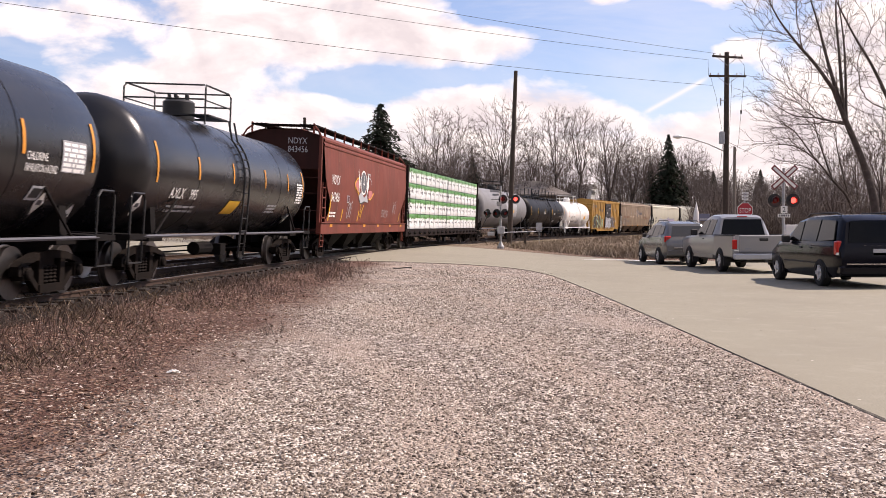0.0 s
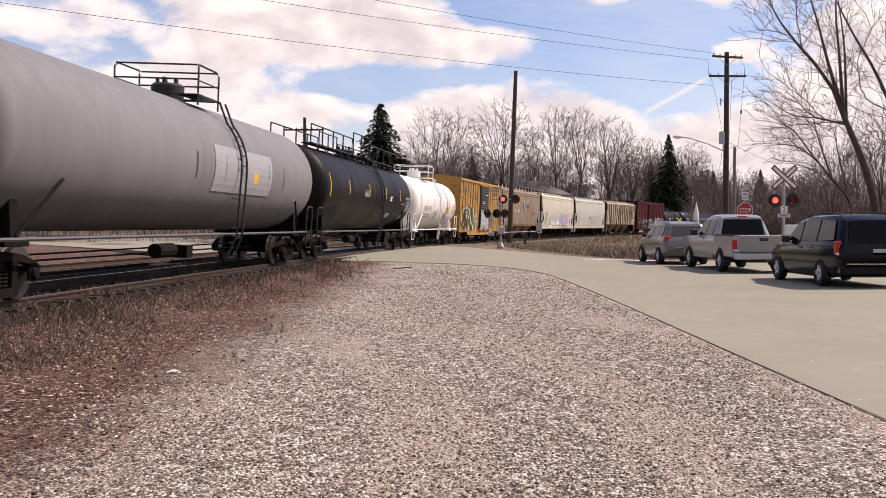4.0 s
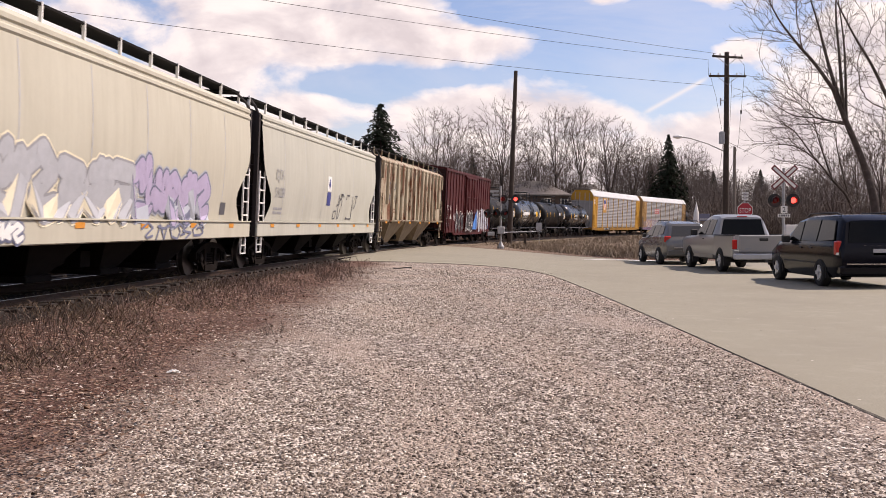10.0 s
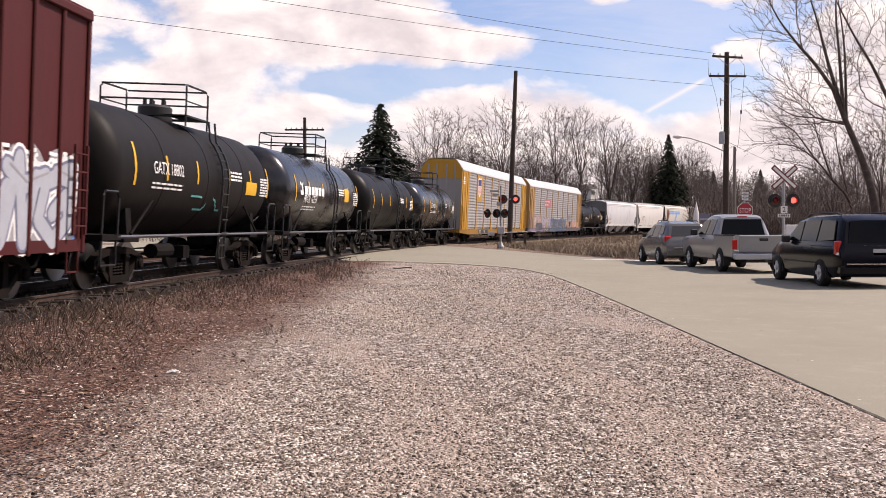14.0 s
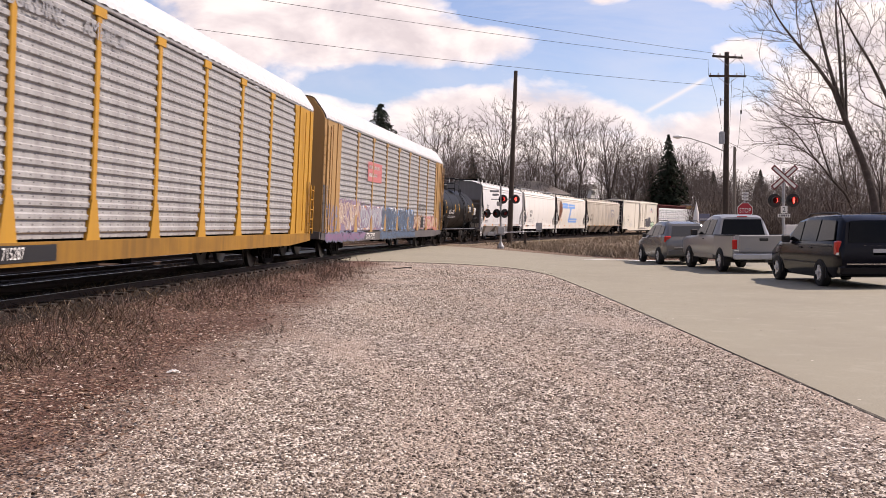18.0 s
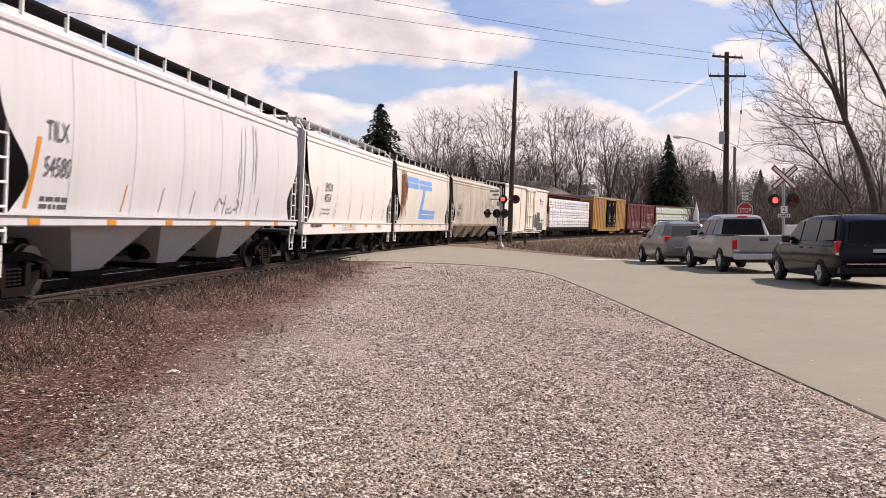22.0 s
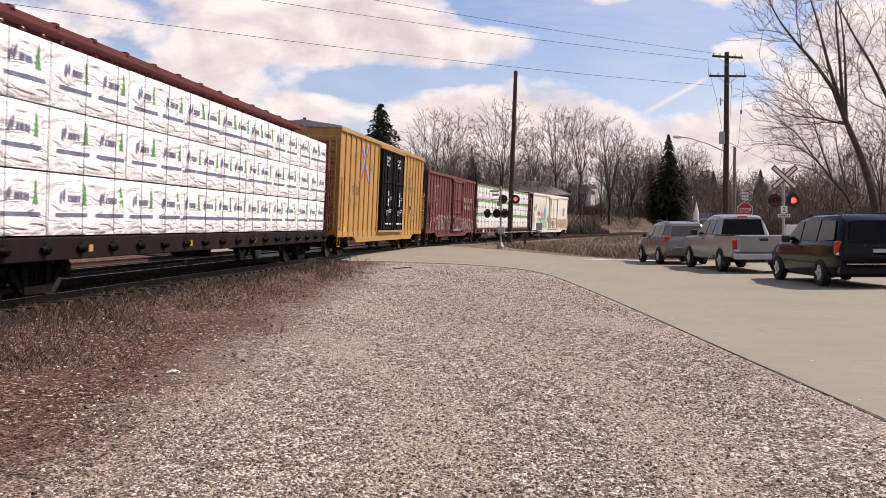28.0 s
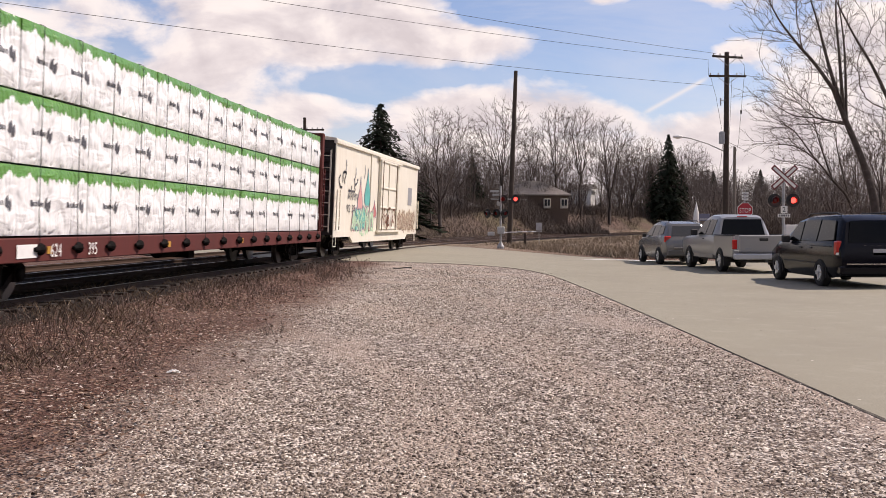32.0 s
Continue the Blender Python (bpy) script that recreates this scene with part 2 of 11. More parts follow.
def smooth01(a, b, v):
    t = min(1.0, max(0.0, (v - a) / (b - a)))
    return t * t * (3 - 2 * t)


def ground_z(x, y):
    d, s = track_side(x, y)
    near_cross = smooth01(14, 30, s) * (1 - smooth01(52, 74, s))
    # yard and verge, rising to the crossing
    z = -0.31 + near_cross * 0.24 * (1 - smooth01(2.5, 13, abs(d)))
    # track bed
    bed = -0.19 if near_cross < 0.01 else -0.19 + 0.10 * near_cross
    w = 1 - smooth01(1.9, 3.4, abs(d))
    z = max(z, z * (1 - w) + bed * w) if near_cross < 0.5 else z
    # bank of rough ground behind the track
    far = 1 - smooth01(-14, -7.2, d) if d < 0 else 0.0
    z += far * (0.5 + 3.3 * smooth01(70, 120, s) * (1 - 0.35 * smooth01(170, 260, s)))
    # field inside the bend
    z += 0.25 * smooth01(6, 20, d) * smooth01(60, 90, s)
    if d < -26:
        z += 1.3 * (1 - smooth01(-90, -26, d))
    amp = 0.02 if abs(d) < 12 or d > 0 else 0.25
    z += amp * (noise.noise((x * 0.13, y * 0.13, 3.3)))
    return z

# ------------------------------------------------------------ materials


def surface(name, rough=0.6, metal=0.0, spec=0.5):
    mt = bpy.data.materials.new(name)
    mt.use_nodes = True
    g = NT(mt.node_tree)
    out, bs = g.n("ShaderNodeOutputMaterial"), g.n("ShaderNodeBsdfPrincipled")
    bs.inputs["Roughness"].default_value, bs.inputs["Metallic"].default_value = rough, metal
    bs.inputs["Specular IOR Level"].default_value = spec
    g.l(bs.outputs[0], out.inputs[0])
    tc = g.n("ShaderNodeTexCoord")
    g.co, g.bs = tc.outputs["Object"], bs
    geo = g.n("ShaderNodeNewGeometry")
    g.pos, g.island = geo.outputs["Position"], geo.outputs["Random Per Island"]
    g.rand = g.n("ShaderNodeObjectInfo").outputs["Random"]
    return mt, g


def bump(g, height, strength=0.3, dist=0.02):
    b = g.n("ShaderNodeBump")
    b.inputs["Strength"].default_value, b.inputs["Distance"].default_value = strength, dist
    g.l(height, b.inputs["Height"])
    g.l(b.outputs[0], g.bs.inputs["Normal"])


def paint(name, col, dirt=(0.12, 0.09, 0.07), amount=0.35, rough=0.5, streak=1.0, rust=None, rust_at=0.62, spec=0.16):
    """Weathered paint: dirt streaks that run down, blotches, rust spots."""
    mt, g = surface(name, rough, 0.0, spec)
    run = g.noise(g.map(g.co, (1.6, 1.6, 0.12 * streak)), 2.2, 6, 0.65)
    blot = g.noise(g.co, 0.55, 5, 0.6, 0.4)
    fine = g.noise(g.co, 14, 3, 0.6)
    f = g.m("MULTIPLY", g.ramp(g.m("ADD", g.m("MULTIPLY", run, 0.6), g.m("MULTIPLY", blot, 0.4)), [(0.40, 0.0), (0.66, 1.0)]), amount)
    c = g.mix(f, col, dirt)
    c = g.mix(g.m("MULTIPLY", fine, 0.16), c, tuple(v * 0.6 for v in col))
    if rust:
        rn = g.noise(g.map(g.co, (1.2, 1.2, 0.25)), 1.9, 8, 0.7, 0.6)
        c = g.mix(g.ramp(rn, [(rust_at, 0.0), (rust_at + 0.06, 0.9)]), c, rust)
    g.l(c, g.bs.inputs["Base Color"])
    g.l(g.m("ADD", g.m("MULTIPLY", blot, 0.25), rough - 0.1), g.bs.inputs["Roughness"])
    bump(g, g.m("ADD", g.m("MULTIPLY", blot, 0.6), g.m("MULTIPLY", fine, 0.05)), 0.12, 0.05)
    return mt


def plain(name, col, rough=0.6, metal=0.0, var=0.25, scale=6, spec=0.4, emit=0.0):
    mt, g = surface(name, rough, metal, spec)
    n1, n2 = g.noise(g.co, scale, 4), g.noise(g.co, scale * 7, 3)
    f = g.m("ADD", g.m("MULTIPLY", n1, 0.7), g.m("MULTIPLY", n2, 0.3))
    c = g.mix(g.ramp(f, [(0.3, 0.0), (0.7, 1.0)]), tuple(v * (1 - var) for v in col), tuple(min(1, v * (1 + var * 0.6)) for v in col))
    g.l(c, g.bs.inputs["Base Color"])
    if emit:
        g.bs.inputs["Emission Color"].default_value = (*col, 1)
        g.bs.inputs["Emission Strength"].default_value = emit
    return mt


def ground_material():
    mt, g = surface("rough_ground", 0.95, 0, 0.15)
    sep = g.n("ShaderNodeSeparateXYZ")
    g.l(g.pos, sep.inputs[0])
    p = g.pos
    wob = g.noise(p, 0.22, 5, 0.6)
    wob2 = g.noise(p, 1.3, 4, 0.6)
    edge = g.m("ADD", sep.outputs[0], g.m("ADD", g.m("MULTIPLY", wob, 2.6), g.m("MULTIPLY", wob2, 1.1)))
    gravel_m = g.ramp(g.m("MULTIPLY", g.m("ADD", edge, 1.5), 0.6), [(0.10, 0.0), (0.95, 1.0)])
    gravel_m = g.m("MULTIPLY", gravel_m, g.m("LESS_THAN", sep.outputs[1], 41.0))
    # gravel: many small stones, each its own grey, with sandy wheel marks
    cell = g.n("ShaderNodeTexVoronoi")
    cell.inputs["Scale"].default_value = 36
    g.l(p, cell.inputs["Vector"])
    tone = g.n("ShaderNodeSeparateColor")
    g.l(cell.outputs["Color"], tone.inputs[0])
    stone = g.ramp(tone.outputs[0], [(0.0, (0.055, 0.040, 0.034)), (0.28, (0.25, 0.200, 0.165)), (0.68, (0.53, 0.445, 0.375)), (1.0, (0.86, 0.78, 0.69))])
    # darkened away from each stone's middle: shade of the gaps is painted in
    stone = g.mix(g.ramp(cell.outputs["Distance"], [(0.32, 0.0), (0.70, 0.75)]), stone, (0.080, 0.058, 0.047))
    # sandy bands ground out by turning wheels, in wide arcs towards the road
    band = g.n("ShaderNodeTexWave")
    band.wave_type, band.rings_direction = "RINGS", "Z"
    band.inputs["Scale"].default_value, band.inputs["Distortion"].default_value, band.inputs["Detail"].default_value = 0.16, 5.0, 3.0
    g.l(g.map(p, (1.0, 0.55, 0.0), (7.0, -3.0, 0.0)), band.inputs["Vector"])
    sand = g.noise(g.map(p, (1.0, 0.35, 1)), 0.9, 6, 0.62, 0.7)
    wear = g.m("ADD", g.m("MULTIPLY", sand, 0.72), g.m("MULTIPLY", band.outputs["Fac"], 0.28))
    # clusters of larger and darker stones
    clus = g.vor(p, 15, "F1", "Color")
    cl = g.n("ShaderNodeSeparateColor")
    g.l(clus, cl.inputs[0])
    stone = g.mix(g.ramp(cl.outputs[0], [(0.10, 0.72), (0.36, 0.0)]), stone, (0.115, 0.085, 0.070))
    stone = g.mix(g.ramp(cl.outputs[1], [(0.74, 0.0), (0.95, 0.55)]), stone, (0.80, 0.71, 0.62))
    grit = g.noise(p, 140, 2, 0.6)
    fines = g.mix(grit, (0.26, 0.195, 0.155), (0.50, 0.41, 0.34))
    stone = g.mix(g.ramp(wear, [(0.50, 0.0), (0.64, 0.65)]), stone, fines)
    oil = g.noise(p, 0.5, 4, 0.6)
    stone = g.mix(g.ramp(oil, [(0.58, 0.0), (0.74, 0.22)]), stone, (0.14, 0.105, 0.08))
    # weeds: brown soil, dead grass and leaves
    leaf = g.n("ShaderNodeTexVoronoi")
    leaf.inputs["Scale"].default_value = 26
    g.l(p, leaf.inputs["Vector"])
    lt = g.n("ShaderNodeSeparateColor")
    g.l(leaf.outputs["Color"], lt.inputs[0])
    soil = g.ramp(lt.outputs[0], [(0.0, (0.024, 0.014, 0.011)), (0.45, (0.088, 0.043, 0.033)), (0.82, (0.19, 0.100, 0.070)), (1.0, (0.42, 0.32, 0.26))])
    patch = g.noise(p, 0.35, 6, 0.65)
    soil = g.mix(g.ramp(patch, [(0.42, 0.0), (0.62, 0.7)]), soil, (0.125, 0.076, 0.062))
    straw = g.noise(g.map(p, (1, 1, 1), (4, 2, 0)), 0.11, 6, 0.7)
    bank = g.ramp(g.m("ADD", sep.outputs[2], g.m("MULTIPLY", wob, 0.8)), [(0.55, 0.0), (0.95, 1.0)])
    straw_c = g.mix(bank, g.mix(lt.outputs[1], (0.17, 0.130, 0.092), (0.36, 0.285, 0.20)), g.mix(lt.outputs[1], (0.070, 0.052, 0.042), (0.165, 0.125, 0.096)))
    green = g.ramp(g.noise(p, 0.06, 4), [(0.54, 0.0), (0.66, 0.4)])
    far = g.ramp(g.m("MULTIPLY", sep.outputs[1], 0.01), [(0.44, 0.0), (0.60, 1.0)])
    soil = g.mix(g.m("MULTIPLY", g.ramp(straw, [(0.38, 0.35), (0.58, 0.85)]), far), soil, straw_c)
    soil = g.mix(g.m("MULTIPLY", green, far), soil, (0.12, 0.125, 0.05))
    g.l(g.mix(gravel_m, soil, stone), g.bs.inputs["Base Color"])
    bump(g, g.m("ADD", cell.outputs["Distance"], g.m("MULTIPLY", leaf.outputs["Distance"], 0.7)), 0.9, 0.03)
    return mt


def asphalt_material():
    mt, g = surface("worn_asphalt", 0.85, 0, 0.3)
    a = g.noise(g.pos, 60, 3, 0.7)
    b = g.noise(g.map(g.pos, (1, 0.15, 1)), 0.7, 5, 0.6)
    c = g.noise(g.pos, 2.6, 6, 0.65, 0.5)
    d = g.noise(g.map(g.pos, (1, 1, 1), (5, 9, 0)), 0.22, 4, 0.6)
    col = g.mix(g.ramp(a, [(0.3, 0.0), (0.75, 1.0)]), (0.20, 0.182, 0.136), (0.315, 0.290, 0.222))
    col = g.mix(g.ramp(b, [(0.35, 0.0), (0.7, 0.35)]), col, (0.245, 0.218, 0.162))
    col = g.mix(g.ramp(c, [(0.52, 0.0), (0.70, 0.30)]), col, (0.36, 0.335, 0.27))
    col = g.mix(g.ramp(d, [(0.50, 0.0), (0.68, 0.28)]), col, (0.15, 0.132, 0.102))
    g.l(col, g.bs.inputs["Base Color"])
    bump(g, a, 0.25, 0.006)
    return mt


def ballast_material():
    """Dark broken stone: each piece its own tone, shade painted into the gaps between."""
    mt, g = surface("ballast_stone", 0.95, 0, 0.12)
    v = g.n("ShaderNodeTexVoronoi")
    v.inputs["Scale"].default_value = 17
    g.l(g.pos, v.inputs["Vector"])
    t = g.n("ShaderNodeSeparateColor")
    g.l(v.outputs["Color"], t.inputs[0])
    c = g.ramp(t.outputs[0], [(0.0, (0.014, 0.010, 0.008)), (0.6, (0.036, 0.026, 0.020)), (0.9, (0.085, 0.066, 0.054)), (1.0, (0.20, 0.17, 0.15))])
    # near-black towards the stones' rims paints the shade between them
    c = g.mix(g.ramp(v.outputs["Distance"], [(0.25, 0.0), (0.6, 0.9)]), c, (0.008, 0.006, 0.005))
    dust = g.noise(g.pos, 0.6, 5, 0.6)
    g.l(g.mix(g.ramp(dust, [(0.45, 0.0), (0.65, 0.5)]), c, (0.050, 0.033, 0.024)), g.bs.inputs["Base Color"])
    bump(g, v.outputs["Distance"], 1.0, 0.06)
    return mt


M = {}
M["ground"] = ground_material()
M["asphalt"] = asphalt_material()
M["tar"] = plain("tar_edge", (0.13, 0.112, 0.093), 0.9, 0, 0.6, 9)
M["white_line"] = plain("road_paint", (0.75, 0.75, 0.72), 0.7)
M["rail"] = paint("rusty_rail_steel", (0.075, 0.048, 0.036), (0.04, 0.026, 0.02), 0.5, 0.55)
M["rail_top"] = plain("polished_rail_head", (0.42, 0.40, 0.39), 0.34, 1.0, 0.2)
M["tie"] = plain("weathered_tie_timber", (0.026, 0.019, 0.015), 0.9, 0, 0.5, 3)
M["ballast"] = ballast_material()
# near-black underbody steel: the shade below the cars is in its colour
M["steel_dark"] = plain("sooty_shaded_steel", (0.0095, 0.0078, 0.0072), 0.85, 0.0, 0.4, spec=0.12)
M["truck"] = paint("cast_truck_steel", (0.0095, 0.0075, 0.0065), (0.030, 0.020, 0.015), 0.55, 0.85, spec=0.08)
M["wheel"] = plain("wheel_steel", (0.012, 0.009, 0.0075), 0.8, 0.0, 0.4, 3, spec=0.1)
M["tread"] = plain("worn_wheel_tread", (0.22, 0.20, 0.19), 0.40, 1.0, 0.2)
M["wood_pole"] = plain("creosoted_pole_wood", (0.06, 0.045, 0.036), 0.9, 0, 0.4, 2)
M["wood_grey"] = plain("grey_pole_wood", (0.20, 0.175, 0.15), 0.9, 0, 0.35, 2)
M["galv"] = plain("galvanised_steel", (0.36, 0.36, 0.36), 0.55, 0.5, 0.25)
M["white"] = plain("white_enamel", (0.78, 0.78, 0.76), 0.5, 0, 0.1)
M["black"] = plain("black_enamel", (0.02, 0.02, 0.02), 0.5, 0, 0.3)
M["bark"] = plain("grey_brown_bark", (0.080, 0.064, 0.056), 0.95, 0, 0.4, 3)
M["twig"] = plain("bare_twigs", (0.112, 0.088, 0.077), 0.95, 0, 0.3, 2)
M["wood_twig"] = plain("woodland_twigs", (0.130, 0.104, 0.091), 0.95, 0, 0.4, 0.8)
M["needle"] = plain("spruce_needles", (0.040, 0.050, 0.034), 1.0, 0, 0.5, 1.5, spec=0.05)
M["brush"] = plain("dry_brush", (0.120, 0.093, 0.076), 0.95, 0, 0.5, 0.6)
M["straw"] = plain("dry_grass_straw", (0.25, 0.192, 0.134), 0.95, 0, 0.6, 0.35)
M["cable"] = plain("black_cable", (0.02, 0.02, 0.022), 0.6)

# ------------------------------------------------------------ ground, road, track


def spaced(stops):
    """Grid lines: (from, to, step) in turn."""
    r = []
    for a, b, st in stops:
        r += list(np.arange(a, b, st))
    return r + [stops[-1][1]]


def build_ground():
    xs = spaced([(-900, -200, 100), (-200, -60, 20), (-60, -16, 4), (-16, 6, 0.6), (6, 20, 1.4), (20, 60, 4), (60, 240, 15), (240, 1000, 95)])
    ys = spaced([(-400, -40, 40), (-40, -4, 6), (-4, 70, 0.8), (70, 150, 4), (150, 300, 12), (300, 1500, 120)])
    vs = [(x, y, ground_z(x, y) - (0.10 if 4.2 < x < 14 and y < 29 else 0.0)) for y in ys for x in xs]
    n = len(xs)
    fs = [(j * n + i, j * n + i + 1, (j + 1) * n + i + 1, (j + 1) * n + i) for j in range(len(ys) - 1) for i in range(n - 1)]
    g = Geo()
    g.v, g.f = vs, fs
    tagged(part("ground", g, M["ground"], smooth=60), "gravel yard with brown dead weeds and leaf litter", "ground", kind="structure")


def sheet(name, outline, material, lift, step=1.0, zfun=ground_z):
    """A surface laid over the ground inside an outline."""
    pts = [Vector(p) for p in outline]
    n = len(pts)
    x0, x1 = min(p.x for p in pts), max(p.x for p in pts)
    y0, y1 = min(p.y for p in pts), max(p.y for p in pts)
    verts = list(pts)
    for x in np.arange(x0, x1, step):
        for y in np.arange(y0, y1, step):
            verts.append(Vector((x + 0.13, y + 0.17)))
    res = delaunay_2d_cdt(verts, [(i, (i + 1) % n) for i in range(n)], [], 1, 1e-4)
    g = Geo()
    g.v = [(p.x, p.y, zfun(p.x, p.y) + lift) for p in res[0]]
    g.f = [tuple(f) for f in res[2]]
    return part(name, g, material, smooth=60)


def curve_pts(ctrl, step=0.6):
    """A smooth line through points (Catmull-Rom)."""
    c = [Vector(p) for p in ctrl]
    c = [c[0] * 2 - c[1]] + c + [c[-1] * 2 - c[-2]]
    r = []
    for i in range(1, len(c) - 2):
        n = max(2, int((c[i + 1] - c[i]).length / step))
        for k in range(n):
            t = k / n
            p0, p1, p2, p3 = c[i - 1:i + 3]
            r.append(0.5 * ((2 * p1) + (p2 - p0) * t + (2 * p0 - 5 * p1 + 4 * p2 - p3) * t * t + (3 * p1 - p0 - 3 * p2 + p3) * t ** 3))
    return r + [c[-2]]


EDGE_NEAR = curve_pts([(3.45, -30), (3.4, -8), (3.4, 8), (3.42, 18), (3.40, 25), (3.25, 30.0), (2.5, 33.8), (1.0, 35.9), (-1.2, 37.0), (-3.6, 38.0)])
EDGE_FAR = curve_pts([(0.6, 60.0), (3.3, 53.5), (6.0, 48.0), (8.6, 43.8), (11.5, 42.5), (15.5, 42.0)])


def build_road():
    left = [Vector((-9, 42.0)), Vector((-22, 50)), Vector((-60, 72)), Vector((-60, 100)), Vector((-22, 80)), Vector((-6, 68.0))]
    right = [Vector((24, 41)), Vector((24, 30)), Vector((15.0, 30)), Vector((14.5, 8)), Vector((14.5, -30))]
    out = list(EDGE_NEAR) + left + list(EDGE_FAR) + right
    tagged(sheet("road", out, M["asphalt"], 0.010, 0.9), "pale worn asphalt road bending to the crossing", "road", kind="structure")
    # dark crumbled joint along the asphalt's edge
    g = Geo()
    e = [p for p in EDGE_NEAR if p.y > -4]
    rnd = random.Random(5)
    ring = []
    for i, p in enumerate(e):
        d = (e[min(i + 1, len(e) - 1)] - e[max(i - 1, 0)]).normalized()
        nrm = Vector((d.y, -d.x))
        w = 0.002 + rnd.random() ** 2 * 0.013
        z = ground_z(p.x, p.y)
        ring.append([(*(p + nrm * w), z + 0.014), (*(p - nrm * w), z + 0.004), (*(p - nrm * w), z - 0.03), (*(p + nrm * w), z - 0.03)])
    g.loft(ring)
    tagged(part("asphalt_edge", g, M["tar"]), "dark crumbling edge where asphalt meets gravel", "road edge", kind="structure")
    g = Geo()
    for a, b in (((6.2, 43.6), (9.4, 42.2)),):
        d = (Vector(b) - Vector(a)).normalized()
        nr = Vector((-d.y, d.x)) * 0.22
        q = [Vector(a) - nr, Vector(b) - nr, Vector(b) + nr, Vector(a) + nr]
        g.add([(p.x, p.y, ground_z(p.x, p.y) + 0.015) for p in q], [(0, 1, 2, 3)])
    tagged(part("stop_line", g, M["white_line"]), "worn white stop line on the asphalt", "road marking", kind="structure")


def rail_profile():
    return [(-0.07, -0.17), (0.07, -0.17), (0.07, -0.155), (0.012, -0.13), (0.012, -0.045), (0.036, -0.035), (0.036, 0.0), (-0.036, 0.0), (-0.036, -0.035), (-0.012, -0.045), (-0.012, -0.13), (-0.07, -0.155)]


def build_track(off0, s0, s1, label):
    tr = thing("railway_track", label, "railway track", "tracks")
    tr["kind"] = "structure"
    for side in (-1, 1):
        g, top = Geo(), Geo()
        ss = np.arange(s0, s1, 2.0)
        zz = RAIL_MID - side * 0.75 * math.tan(radians(BANK))
        g.loft([[track(s, off0 + side * 0.755 + p[0], zz + p[1]) for p in rail_profile()] for s in ss])
        top.loft([[track(s, off0 + side * 0.755 + dx, zz + dz) for dx, dz in ((-0.026, 0.0005), (0.026, 0.0005), (0.026, 0.003), (-0.026, 0.003))] for s in ss])
        r = part("rail", g, M["rail"], tr)
        part("rail_head", top, M["rail_top"], r, "shiny worn running surface")
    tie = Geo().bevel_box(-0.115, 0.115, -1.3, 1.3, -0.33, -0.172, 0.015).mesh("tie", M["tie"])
    rnd = random.Random(8)
    for s in np.arange(max(s0, -12), min(s1, 140), 0.56):
        p = track(s, off0, RAIL_MID + rnd.uniform(-0.01, 0.004))
        q = track(s + 0.2, off0)
        ob = new("tie", tie)
        ob.parent = tr
        ob.matrix_basis = Matrix.Translation(p) @ Matrix.Rotation(math.atan2(q.y - p.y, q.x - p.x) + rnd.uniform(-0.02, 0.02), 4, "Z") @ Matrix.Rotation(radians(-BANK), 4, "X")
    return tr


def build_ballast():
    """Stone bed under each track."""
    g = Geo()
    for off0 in (0.0, -4.3):
        ss = np.arange(-60, 420, 3.0)
        g.loft([[track(s, off0 + a, b) for a, b in ((2.9, -0.42), (1.75, -0.145), (1.2, -0.135), (0.0, -0.125), (-1.2, -0.085), (-1.75, -0.085), (-2.6, -0.4), (-2.6, -0.6), (2.9, -0.6))] for s in ss])
    tagged(part("ballast_bed", g, M["ballast"]), "dark stone ballast under the rails", "ballast", kind="structure")


def build_surround():
    """Unseen wooded rise, added to close the place behind the camera and to its sides."""
    # it darkens reflections and cuts sky light from behind
    rnd = random.Random(6)
    line = curve_pts([(-38, 30), (-42, -5), (-30, -34), (0, -42), (34, -36), (48, -8), (52, 24)], 4.0)
    ring = []
    for i, p in enumerate(line):
        h = 11 + 3 * noise.noise((i * 0.35, 2.0, 1.0)) + rnd.uniform(-0.8, 0.8)
        out = Vector((p.x, p.y)).normalized()
        q = [Vector((p.x, p.y)) + out * k for k in (0, 1.5, 3.5, 8.0)]
        ring.append([(q[0].x, q[0].y, -0.6), (q[1].x, q[1].y, h * 0.55), (q[2].x, q[2].y, h), (q[3].x, q[3].y, -0.6)])
    tagged(part("backdrop", Geo().loft(ring), M["brush"]), "unseen brown wooded rise added behind the yard", "backdrop", kind="structure")

# ------------------------------------------------------------ the train
SPEED = 15.518                      # metres a second, towards the camera
S_FIRST = 19.71                     # where the front of the red hopper stands at the start
